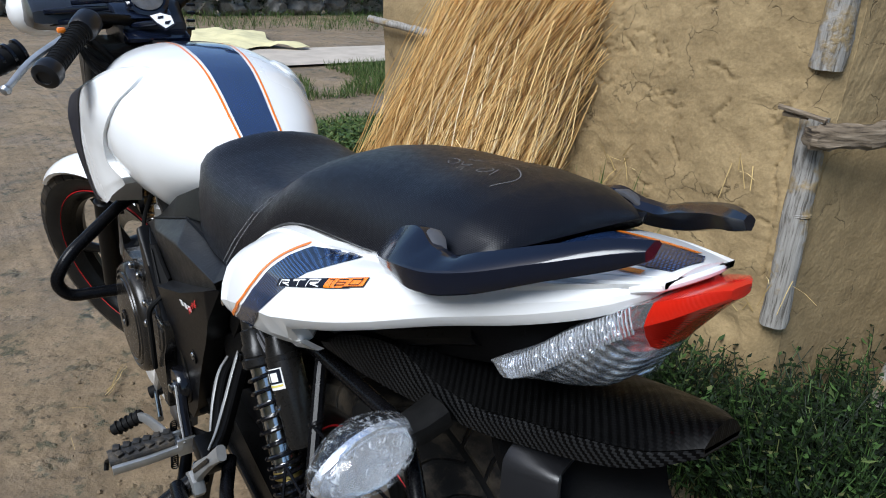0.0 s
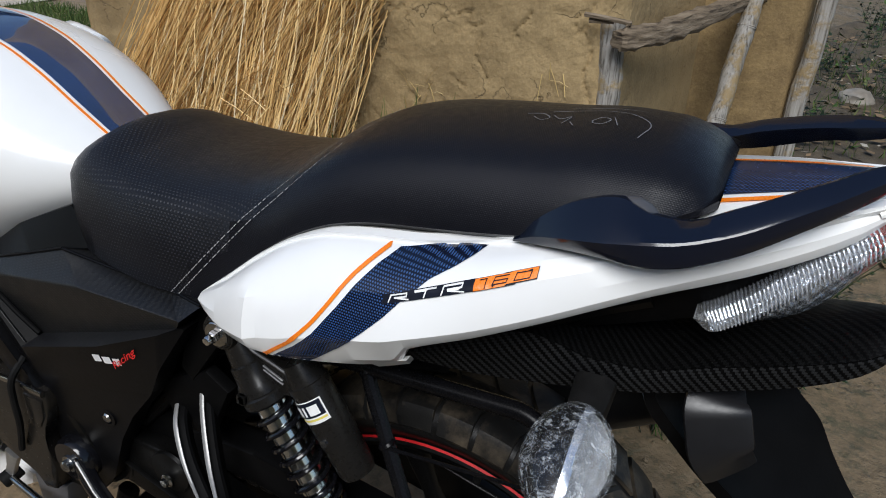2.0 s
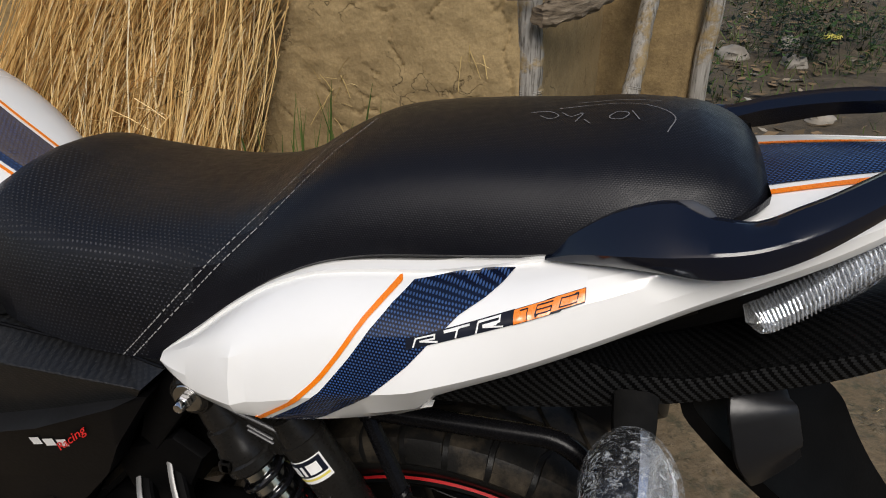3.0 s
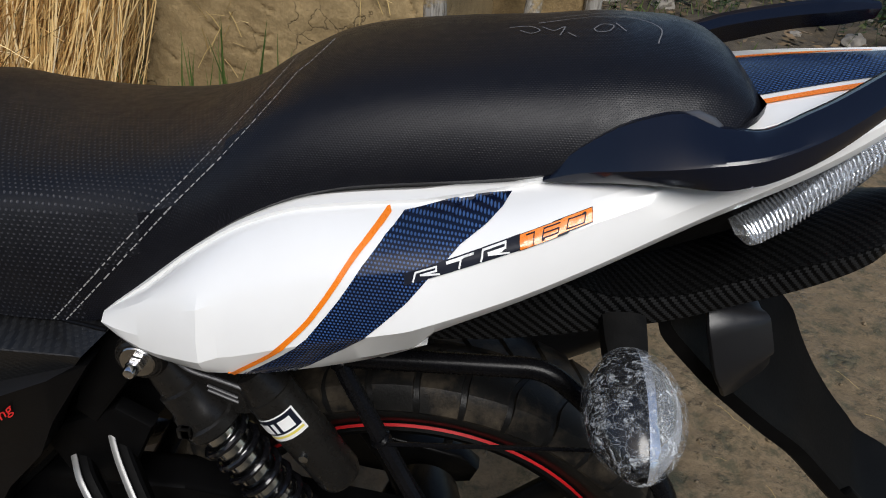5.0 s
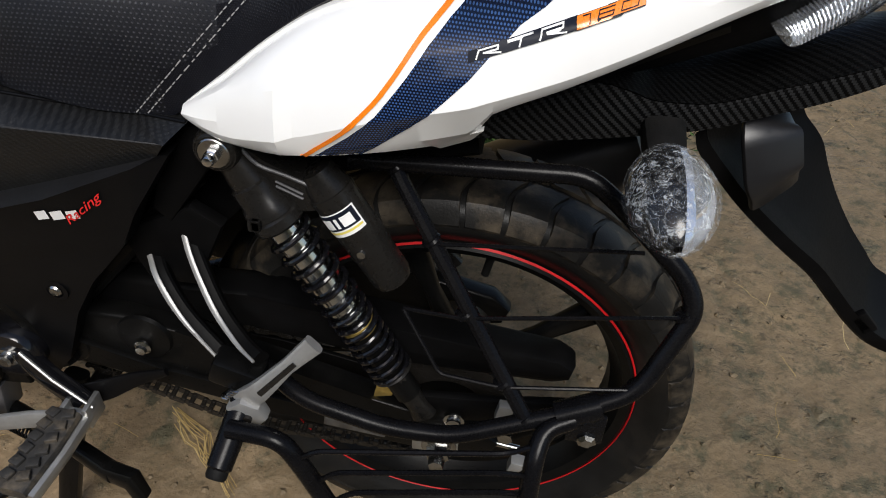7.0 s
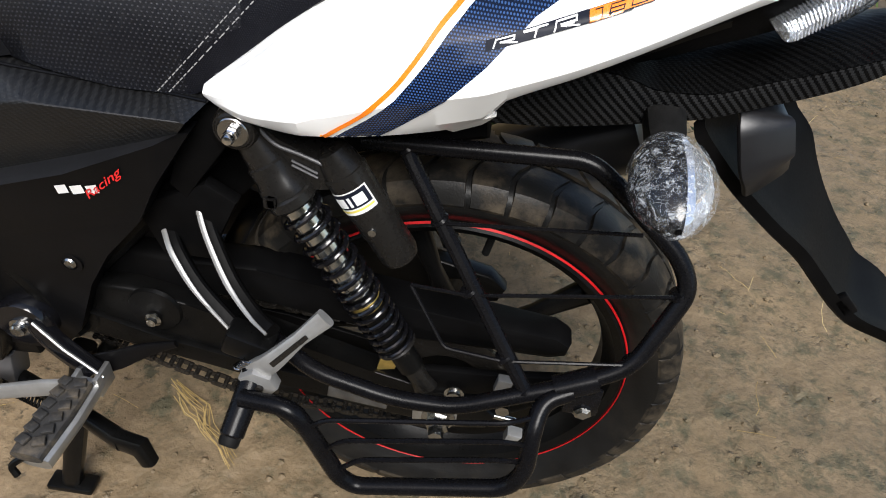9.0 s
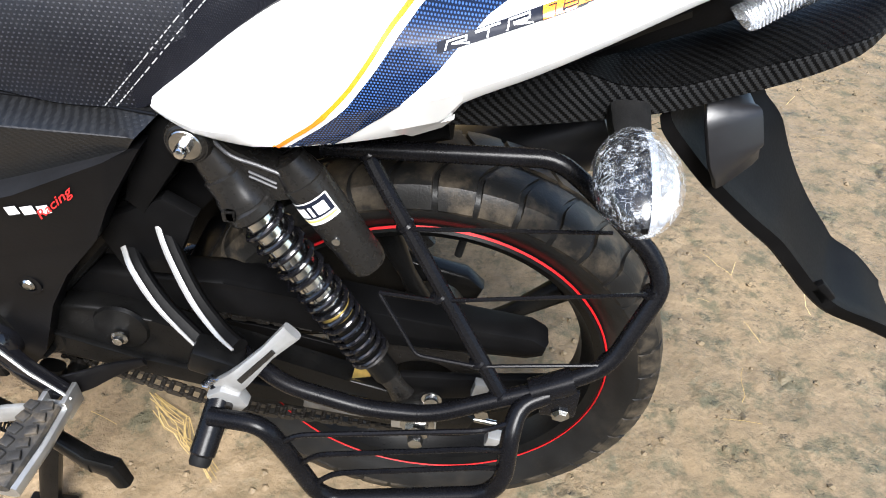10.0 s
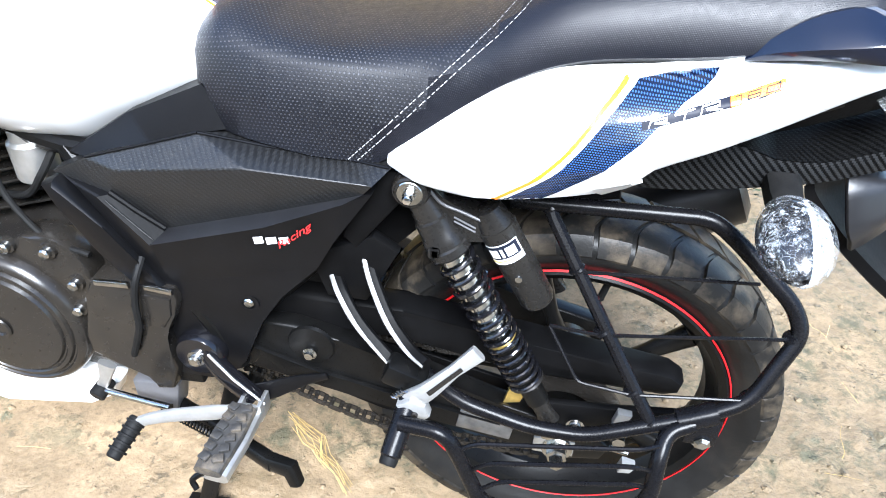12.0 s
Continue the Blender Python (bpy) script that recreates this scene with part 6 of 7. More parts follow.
# rider's peg, gear lever, stands
step = new("rider_step")
step.parent = bike
part("step_boss", lathe([(0.004, 0.0), (0.030, 0.0), (0.034, 0.006), (0.034, 0.02), (0.02, 0.02), (0.004, 0.02)], (-0.479, -0.158, 0.397), (0, 1, 0), 32), GLOSS, step)
part("step_bolt", lathe([(0.003, 0.0), (0.0125, 0.0), (0.0125, 0.002), (0.0085, 0.0025), (0.0085, 0.008), (0.006, 0.010)], (-0.481, -0.158, 0.395), (0, -1, 0), 12), STEEL, step)
part("step_arm", strip(curve([(-0.470, -0.150, 0.405), (-0.445, -0.158, 0.375), (-0.405, -0.164, 0.340)], 4), [0.026, 0.030, 0.030], 0.018, (0, 1, 0)), GLOSS, step, "black cast footpeg bracket")
part("heel_plate", strip(curve([(-0.412, -0.152, 0.336), (-0.385, -0.146, 0.345), (-0.350, -0.140, 0.362), (-0.312, -0.136, 0.376)], 4), [0.034, 0.030, 0.020, 0.009], 0.006, (0, 1, 0), rounding=0.4), COVERBLACK, step)
part("step_edge", strip([(-0.462, -0.161, 0.408), (-0.43, -0.168, 0.377), (-0.388, -0.174, 0.345)], 0.004, 0.004, (0, 1, 0)), ALLOY, step)
peg = new("rider_footpeg")
peg.parent = bike
a, b = V(-0.405, -0.176, 0.334), V(-0.412, -0.282, 0.330)
part("peg_core", strip([a, a + (b - a) * 0.5, b], [0.034, 0.040, 0.036], 0.020, (0, 0, 1), rounding=0.4), ALLOY, peg, "aluminium footpeg core")
part("peg_rubber", strip([a + V(-0.006, -0.01, 0.012), a + (b - a) * 0.5 + V(-0.006, 0, 0.012), b + V(-0.006, -0.002, 0.010)], [0.036, 0.042, 0.036], 0.016, (0, 0, 1), rounding=0.6), PEGRUBBER, peg, "muddy ribbed footpeg rubber")
for k in range(6):
    for j in (-1, 1):
        q = a + (b - a) * (0.16 + 0.145 * k) + V(-0.006 + j * 0.009, 0, 0.0205)
        part("peg_block", box(q, (0.013, 0.011, 0.005), 0.0012, Matrix.Rotation(radians(20 * j), 3, "Z")), PEGRUBBER, peg)
for j in (-1, 1):
    part("peg_clevis", box((-0.405 + j * 0.013, -0.170, 0.336), (0.006, 0.03, 0.03), 0.001), ALLOY, peg)
part("peg_feeler", tube(curve([(-0.425, -0.278, 0.332), (-0.440, -0.284, 0.320), (-0.435, -0.288, 0.308)], 4), 0.004, 8), FRAME, peg)
gear = new("gear_lever")
gear.parent = bike
part("lever_arm", strip(curve([(-0.408, -0.188, 0.346), (-0.45, -0.194, 0.337), (-0.513, -0.200, 0.322), (-0.550, -0.205, 0.309), (-0.563, -0.212, 0.303)], 5), [0.012, 0.024, 0.020, 0.016, 0.016], 0.009, (0, 1, 0)), SILVER, gear, "bare aluminium gear lever")
part("lever_rubber", rod((-0.560, -0.200, 0.306), (-0.575, -0.252, 0.282), 0.012, 0.010, 16, bevel=0.002), RUBBER, gear)
for k in range(5):
    p = V(-0.562, -0.207, 0.303) + V(-0.0125, -0.043, -0.020) * (k / 5)
    part("rubber_ring", lathe([(0.010, -0.002), (0.0135, -0.0015), (0.0135, 0.0015), (0.010, 0.002)], p, (-0.26, -0.87, -0.40), 16), RUBBER, gear)
part("link_rod", rod((-0.635, -0.158, 0.297), (-0.525, -0.178, 0.310), 0.0052), STEEL, gear)
part("link_joint", rod((-0.646, -0.168, 0.292), (-0.640, -0.140, 0.300), 0.012, bevel=0.002), RUBBER, gear)
part("shift_crank", strip([(-0.625, -0.150, 0.345), (-0.634, -0.152, 0.318), (-0.644, -0.154, 0.296)], [0.026, 0.016, 0.016], 0.012, (0, 1, 0)), ALLOY, gear)
stand = new("side_stand")
stand.parent = bike
part("stand_leg", strip([(-0.56, -0.125, 0.262), (-0.47, -0.155, 0.250), (-0.38, -0.192, 0.245)], [0.020, 0.024, 0.026], [0.018, 0.020, 0.022], (0, 1, 0), rounding=0.6), FRAME, stand, "folded black side stand")
part("stand_foot", strip([(-0.385, -0.190, 0.246), (-0.352, -0.200, 0.252), (-0.345, -0.202, 0.225)], [0.028, 0.03, 0.02], [0.020, 0.02, 0.018], (0, 1, 0)), FRAME, stand)
coil = [V(-0.56 + 0.11 * f, -0.150 - 0.03 * f, 0.268 - 0.010 * f) + V(0, math.cos(f * 2 * math.pi * 22) * 0.006, math.sin(f * 2 * math.pi * 22) * 0.006) for f in np.linspace(0, 1, 22 * 9)]
part("stand_spring", tube(coil, 0.0014, 5), FRAME, stand)
centre = new("centre_stand")
centre.parent = bike
for y in (-0.12, 0.14):
    part("centre_leg", strip([(-0.465, y * 0.8, 0.30), (-0.505, y, 0.15), (-0.545, y * 1.08, 0.012)], [0.03, 0.03, 0.028], 0.022, (0, 1, 0), rounding=0.5), FRAME, centre)
    part("centre_foot", box((-0.545, y * 1.08, 0.006), (0.07, 0.03, 0.012), 0.003), FRAME, centre)
part("centre_bar", rod((-0.452, -0.096, 0.27), (-0.452, 0.112, 0.27), 0.012), FRAME, centre)
exhaust = new("exhaust")
exhaust.parent = bike
part("muffler", lathe([(0.02, 0.0), (0.045, 0.01), (0.052, 0.05), (0.055, 0.39), (0.050, 0.46), (0.03, 0.47)], (-0.215, 2 * YC + 0.120, 0.372), (0.90, 0.0, 0.44), 32), SHEEN, exhaust, "black muffler with a bright strip")
part("muffler_strip", strip([(-0.04, 0.168, 0.496), (0.03, 0.168, 0.528), (0.09, 0.168, 0.556), (0.135, 0.168, 0.577)], 0.004, 0.016, (0, 1, 0)), CHROME, exhaust)
part("exhaust_pipe", tube(curve([(-0.20, 0.165, 0.36), (-0.40, 0.15, 0.27), (-0.65, 0.11, 0.20), (-0.88, 0.05, 0.25), (-0.93, 0.01, 0.42), (-0.86, YC, 0.62)], 8), 0.02, 12), ENGINE, exhaust)

# ---- front end, steered to the left ----
front = Matrix.Translation((-0.985, YC, 0.95)) @ steer.to_4x4() @ Matrix.Translation((0.985, -YC, -0.95))


def turned(bm):
    bm.transform(front)
    return bm


fork = new("front_fork")
fork.parent = bike
for y in (-0.118, 0.072):
    part("fork_slider", turned(rod((-1.30, y, 0.30), (-1.205, y, 0.56), 0.027, 0.025, 24, bevel=0.004)), FRAME, fork)
    part("fork_tube", turned(rod((-1.21, y, 0.55), (-1.05, y, 0.93), 0.017, 0.017, 20)), GLOSS, fork)
part("fork_yoke", turned(box((-1.10, YC, 0.80), (0.06, 0.24, 0.035), 0.008)), FRAME, fork)
part("fork_axle", turned(rod((-1.30, -0.11, 0.30), (-1.30, 0.13, 0.30), 0.012)), STEEL, fork)
fender = bmesh.new()
loops = []
for a in np.linspace(radians(25), radians(128), 20):
    r = 0.325
    w = 0.066 * math.sin((a - radians(10)) / radians(135) * math.pi) ** 0.5
    loops.append([V(-1.30 + (r - 0.022 * (f * f)) * math.cos(a), YC + w * f, 0.297 + (r - 0.022 * f * f) * math.sin(a)) for f in np.linspace(-1, 1, 9)] + [V(-1.30 + (r - 0.03) * math.cos(a), YC + w * 0.9 * f, 0.297 + (r - 0.03) * math.sin(a)) for f in (1, -1)])
rings(fender, loops)
bmesh.ops.translate(fender, verts=fender.verts, vec=(-0.020, -0.045, 0.004))
part("front_mudguard", turned(fender), WHITE, bike, "white front mudguard")
part("mudguard_stay", turned(plate([(-1.29, 0.40), (-1.21, 0.60), (-1.17, 0.60), (-1.235, 0.40), (-1.27, 0.33)], -0.115, -0.102, 0.005)), WHITE, bike)
bar = new("handlebar")
bar.parent = bike
part("bar_tube", turned(tube(curve([(-0.985, YC - 0.06, 0.965), (-0.975, YC - 0.16, 0.995), (-0.93, YC - 0.26, 0.978), (-0.875, YC - 0.36, 0.955)], 6), 0.011, 12)), FRAME, bar)
part("bar_tube", turned(tube(curve([(-0.985, YC + 0.06, 0.965), (-0.975, YC + 0.16, 0.995), (-0.93, YC + 0.26, 0.978), (-0.875, YC + 0.36, 0.955)], 6), 0.011, 12)), FRAME, bar)
for s in (-1, 1):
    # the left grip, its bar end and lever; the right one mirrored across the steering head
    place = (lambda p: V(*p)) if s < 0 else (lambda p: front @ V(-0.985 + (front.inverted() @ V(*p)).x + 0.985, 2 * YC - (front.inverted() @ V(*p)).y, (front.inverted() @ V(*p)).z))
    p0, p1 = place((-0.822, -0.168, 0.946)), place((-0.735, -0.234, 0.897))
    d = (p1 - p0).normalized()
    part("grip", rod(p0, p1, 0.0165, 0.0175, 24, bevel=0.002), RUBBER, bar, "black rubber grip")
    for k in range(12):
        part("grip_ring", lathe([(0.0160, -0.0018), (0.0184, -0.001), (0.0184, 0.001), (0.0160, 0.0018)], p0.lerp(p1, 0.06 + 0.075 * k), d, 20), RUBBER, bar)
    part("bar_end", lathe([(0.0170, -0.004), (0.0215, -0.001), (0.0235, 0.006), (0.0240, 0.016), (0.0225, 0.024), (0.0165, 0.028), (0.0120, 0.0285), (0.0115, 0.026), (0.002, 0.026)], p1, d, 28), SHEEN, bar, "black weighted bar end")
    head = p0 - d * 0.022
    part("switch_box", lathe([(0.006, -0.026), (0.020, -0.024), (0.024, -0.018), (0.024, 0.014), (0.021, 0.020), (0.010, 0.021)], head, d, 14), SHEEN, bar)
    part("switch_button", box(place((-0.823, -0.198, 0.949)), (0.012, 0.014, 0.010), 0.003), ORANGE, bar, "orange switch")
    root, tip = place((-0.838, -0.195, 0.934)), place((-0.752, -0.303, 0.864))
    part("lever_perch", rod(head, root, 0.013, 0.010, 16, bevel=0.003), FRAME, bar)
    bent = root.lerp(tip, 0.5) + V(-0.006, -0.004, 0.004)
    part("lever", strip(curve([root, bent, tip], 8), [0.018, 0.014, 0.010], 0.009, (0, 0, 1)), ALLOY, bar, "bare aluminium lever")
    part("lever_ball", lathe([(0.002, -0.009), (0.007, -0.006), (0.009, 0), (0.007, 0.006), (0.002, 0.009)], tip, (tip - root).normalized(), 16), ALLOY, bar)
dash = new("instrument_cluster")
dash.parent = bike
# the housing behind the tank: a stepped cluster, its side wing, and the clutter of cables below it
part("dash_body", plate([(-1.10, 0.900), (-0.955, 0.905), (-0.935, 0.915), (-0.945, 0.950), (-1.00, 0.985), (-1.08, 1.02), (-1.15, 0.97)], -0.072, 0.058, 0.014), SHEEN, dash, "black instrument cluster")
part("dash_ledge", plate([(-0.985, 0.910), (-0.915, 0.914), (-0.908, 0.922), (-0.945, 0.938), (-0.985, 0.934)], -0.070, 0.052, 0.005), RAIL, dash)
part("dash_step", plate([(-1.02, 0.958), (-0.950, 0.950), (-0.940, 0.958), (-0.975, 0.978), (-1.03, 0.990)], -0.080, 0.030, 0.006), RAIL, dash)
part("dash_wing", plate([(-1.14, 0.925), (-1.02, 0.930), (-0.985, 0.945), (-0.990, 0.968), (-1.06, 1.00), (-1.16, 0.98)], -0.222, -0.070, 0.014), SHEEN, dash)
for y0, x, z, w in ((-0.198, -0.972, 0.972, 0.11), (-0.190, -0.978, 0.950, 0.09), (-0.150, -0.960, 0.990, 0.10), (-0.060, -0.930, 0.948, 0.07)):
    part("dash_rib", strip([(x - 0.02, y0, z - 0.006), (x, y0 + w * 0.45, z), (x + 0.006, y0 + w, z + 0.004)], [0.010, 0.014, 0.010], [0.010, 0.012, 0.010], rounding=0.25), RAIL, dash)
gauge = part("dash_gauge", lathe([(0.030, -0.014), (0.042, -0.012), (0.042, 0.0), (0.036, 0.004), (0.034, 0.001), (0.002, 0.001)], (-0.972, -0.012, 0.994), (0.75, -0.1, 0.66), 36), RAIL, dash, "round gauge with a pale dial")
part("dial", lathe([(0.031, 0.0), (0.031, 0.002), (0.002, 0.002)], V(-0.972, -0.012, 0.994) + V(0.75, -0.1, 0.66).normalized() * 0.0015, (0.75, -0.1, 0.66), 32), PLATEGREY, gauge)
for k in range(4):
    part("wing_nut", box((-0.962 + 0.004 * k, 0.068, 0.935 + 0.016 * k), (0.014, 0.016, 0.006), 0.002), FRAME, dash)
part("ignition_lock", lathe([(0.004, 0.022), (0.017, 0.021), (0.020, 0.016), (0.020, -0.03), (0.010, -0.03)], (-0.930, -0.010, 0.905), (0.44, 0, 0.9), 24), SHEEN, dash)
for pts, r in (([(-0.86, -0.175, 0.930), (-0.90, -0.145, 0.895), (-0.955, -0.09, 0.850), (-1.0, -0.05, 0.800)], 0.006), ([(-0.85, -0.18, 0.940), (-0.905, -0.16, 0.935), (-0.96, -0.12, 0.900), (-1.02, -0.08, 0.86)], 0.005), ([(-0.84, -0.172, 0.925), (-0.87, -0.15, 0.880), (-0.93, -0.11, 0.835), (-0.99, -0.07, 0.77)], 0.005), ([(-0.95, -0.15, 0.94), (-0.94, -0.11, 0.895), (-0.965, -0.06, 0.845)], 0.007)):
    part("cable", tube(curve(pts, 8), r, 10), RUBBER, dash)
for shape, lift, paint, label in (([(-0.026, 0.012), (-0.004, 0.020), (0.020, 0.014), (0.026, -0.006), (0.006, -0.020), (-0.012, -0.006)], 0.0, INK, "dark edge of the emblem"), ([(-0.022, 0.010), (-0.003, 0.0165), (0.017, 0.011), (0.022, -0.005), (0.006, -0.016), (-0.010, -0.004)], 0.0015, PRINT, "small pale shield emblem"),
                            ([(-0.008, 0.008), (0.003, 0.010), (0.002, 0.005), (-0.008, 0.003)], 0.003, INK, ""), ([(0.006, -0.002), (0.016, 0.000), (0.012, -0.008), (0.004, -0.008)], 0.003, INK, "")):
    bm = bmesh.new()
    out, across = V(0.80, -0.25, 0.55).normalized(), V(0.3, 0.954, 0)
    rise = out.cross(across).normalized()
    if rise.z < 0:
        rise = -rise
    base = V(-0.912, -0.002, 0.955)
    rings(bm, [[base + across * a + rise * b + out * (lift + h) for a, b in shape] for h in (-0.004, 0.0)])
    part("dash_emblem", bm, paint, dash, label)
part("top_yoke", turned(plate([(-1.055, 0.895), (-0.945, 0.905), (-0.935, 0.925), (-1.05, 0.918)], YC - 0.125, YC + 0.040, 0.006)), FRAME, dash)
part("lower_yoke", plate([(-1.06, 0.790), (-0.965, 0.800), (-0.955, 0.850), (-0.962, 0.908), (-1.06, 0.915)], -0.140, 0.055, 0.012), FRAME, dash)
cowl = new("headlamp_cowl")
cowl.parent = bike
bm = bmesh.new()
rings(bm, [[V(x, YC + w * math.cos(a), z + h * math.sin(a)) for a in np.linspace(0, 2 * math.pi, 20, endpoint=False)] for x, w, h, z in ((-1.15, 0.12, 0.10, 0.95), (-1.20, 0.14, 0.13, 0.94), (-1.27, 0.125, 0.12, 0.92), (-1.32, 0.08, 0.08, 0.90), (-1.34, 0.03, 0.03, 0.89))])
bmesh.ops.scale(bm, verts=bm.verts, vec=(0.8, 0.62, 0.50), space=Matrix.Translation((1.2, 0, -0.98)))
bmesh.ops.translate(bm, verts=bm.verts, vec=(0, -0.062, 0.040))
part("cowl_shell", turned(bm), WHITE, cowl, "white headlamp cowl")
stalk = [V(-1.05, -0.245, 0.886), V(-1.03, -0.285, 0.868), V(-1.02, -0.325, 0.856)]
part("front_signal_stalk", tube(curve(stalk, 6), 0.022, 16), RUBBER, cowl, "ribbed black rubber stalk")
for k in range(5):
    at = stalk[0].lerp(stalk[2], k / 4)
    part("stalk_ring", lathe([(0.020, -0.006), (0.0265, -0.003), (0.0265, 0.003), (0.020, 0.006)], at, (stalk[2] - stalk[0]).normalized(), 18), GLOSS, cowl)
crash = new("crash_guard")
crash.parent = bike
for s in (-1, 1):
    Y = (lambda y: y) if s < 0 else (lambda y: 2 * YC - y)
    part("guard_tube", tube(fillet([(-0.93, Y(-0.02), 0.62), (-0.90, Y(-0.12), 0.60), (-0.85, Y(-0.245), 0.520), (-0.85, Y(-0.275), 0.470), (-0.85, Y(-0.255), 0.435), (-0.84, Y(-0.13), 0.43), (-0.83, Y(-0.04), 0.40)], 0.03), 0.0125, 14), TUBE, crash, "black tubular crash guard")


# ---- the yard ----
rng = random.Random(7)


def ground_height(x, y):
    n = noise.fractal(V(x * 1.3, y * 1.3, 0), 0.8, 2.1, 4) * 0.008 + noise.noise(V(x * 0.35, y * 0.35, 4)) * 0.02 * min(1, (x * x + y * y) / 6)
    rough = 0.35 + 0.65 * max(0.0, min(1.0, 0.5 + 1.6 * noise.noise(V(x * 1.7, y * 1.7, 20)) + 0.4 * (x > 0.3)))
    f = noise.fractal(V(x * 11, y * 11, 7), 0.6, 2.2, 4)
    n += rough * (0.009 * f - 0.020 * max(0.0, f - 0.30) + 0.014 * max(0.0, -f - 0.35)) + 0.0045 * rough * noise.fractal(V(x * 34, y * 34, 3), 0.7, 2.0, 3)
    if y > 1.35 and x > 0.1:
        n += 0.02 * (y - 1.35) * noise.noise(V(x * 2, y * 2, 9))
    return n - 0.004


def axis_steps(lo, hi, fine_lo, fine_hi, step):
    out = list(np.arange(fine_lo, fine_hi + 1e-6, step))
    k = step
    while out[-1] < hi:
        k *= 1.35
        out.append(min(hi, out[-1] + k))
    k = step
    while out[0] > lo:
        k *= 1.35
        out.insert(0, max(lo, out[0] - k))
    return out


gx, gy = axis_steps(-120, 120, -1.5, 1.7, 0.012), axis_steps(-120, 120, -0.6, 2.2, 0.012)
verts = [(float(x), float(y), ground_height(x, y)) for y in gy for x in gx]
nx = len(gx)
faces = [(j * nx + i, j * nx + i + 1, (j + 1) * nx + i + 1, (j + 1) * nx + i) for j in range(len(gy) - 1) for i in range(nx - 1)]
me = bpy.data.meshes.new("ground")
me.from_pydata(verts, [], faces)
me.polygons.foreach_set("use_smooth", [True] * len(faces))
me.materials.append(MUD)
tagged(new("ground", me), "trodden brown mud yard, damp and rough, shade painted in under and behind the motorcycle", "ground", kind="structure")


def stuff(name, verts, faces, material, label, category, smooth=False):
    me = bpy.data.meshes.new(name)
    me.from_pydata(verts, [], faces)
    if smooth:
        me.polygons.foreach_set("use_smooth", [True] * len(faces))
    me.materials.append(material)
    return tagged(new(name, me), label, category, kind="stuff")


# crumbs of dried mud
verts, faces = [], []
for k in range(8000):
    x, y = (rng.uniform(0.25, 1.9), rng.uniform(-0.3, 2.6)) if k % 3 else (rng.uniform(-1.3, 0.3), rng.uniform(-0.3, 0.9))
    if noise.noise(V(x * 1.7, y * 1.7, 20)) < rng.uniform(-0.45, 0.35):
        continue
    r = 0.0014 + 0.0065 * rng.random() ** 4
    c = V(x, y, ground_height(x, y) + r * 0.3)
    i = len(verts)
    ring = [c + V(math.cos(a) * r * rng.uniform(0.7, 1.3), math.sin(a) * r * rng.uniform(0.7, 1.3), rng.uniform(-0.3, 0.2) * r) for a in (0, 1.25, 2.5, 3.8, 5.0)]
    verts += [tuple(q) for q in ring] + [tuple(c + V(0, 0, r * rng.uniform(0.5, 0.9))), tuple(c - V(0, 0, r))]
    for q in range(5):
        faces.extend(((i + q, i + (q + 1) % 5, i + 5), (i + (q + 1) % 5, i + q, i + 6)))
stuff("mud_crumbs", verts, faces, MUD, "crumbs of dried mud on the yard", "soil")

# ---- clay wall ----
WALL_Y, WALL_X0, WALL_X1 = 1.04, -1.86, -0.085


def wall_face(x, z):
    return WALL_Y + 0.012 * noise.fractal(V(x * 2.5, 3, z * 2.5), 0.8, 2.0, 4) + 0.0035 * noise.fractal(V(x * 12, 8, z * 12), 0.6, 2.2, 4) + 0.012 * max(0.0, noise.fractal(V(x * 5.5, 2, z * 5.5), 0.5, 2.3, 5) - 0.55) - 0.05 * max(0, 0.25 - z) ** 1.2


CRACKS = [[(-0.60, 1.06), (-0.64, 1.00), (-0.635, 0.95), (-0.66, 0.905), (-0.70, 0.90)], [(-0.635, 0.95), (-0.58, 0.90)], [(-0.16, 0.86), (-0.175, 0.80), (-0.15, 0.76), (-0.165, 0.70), (-0.14, 0.64), (-0.14, 0.55), (-0.13, 0.45)],
          [(-0.42, 0.77), (-0.44, 0.72), (-0.41, 0.68), (-0.40, 0.65)], [(-0.55, 0.83), (-0.52, 0.82), (-0.50, 0.825)], [(-0.70, 0.83), (-0.66, 0.81), (-0.64, 0.815)], [(-0.50, 0.66), (-0.46, 0.64)], 
          [(-0.73, 0.93), (-0.70, 0.91), (-0.67, 0.925)], [(-0.30, 0.62), (-0.26, 0.58), (-0.24, 0.60)]]

crack_rng = random.Random(31)
for _ in range(30):
    x, z = crack_rng.uniform(-0.80, -0.12), crack_rng.uniform(0.42, 1.05)
    turn, line = crack_rng.choice((0.0, 0.0, 3.14, 1.4)) + crack_rng.gauss(0, 0.4), [(x, z)]
    for _ in range(crack_rng.randint(2, 4)):
        turn += crack_rng.gauss(0, 0.6)
        x, z = x + 0.022 * math.cos(turn), z + 0.018 * math.sin(turn)
        line.append((x, z))
    CRACKS.append(line)


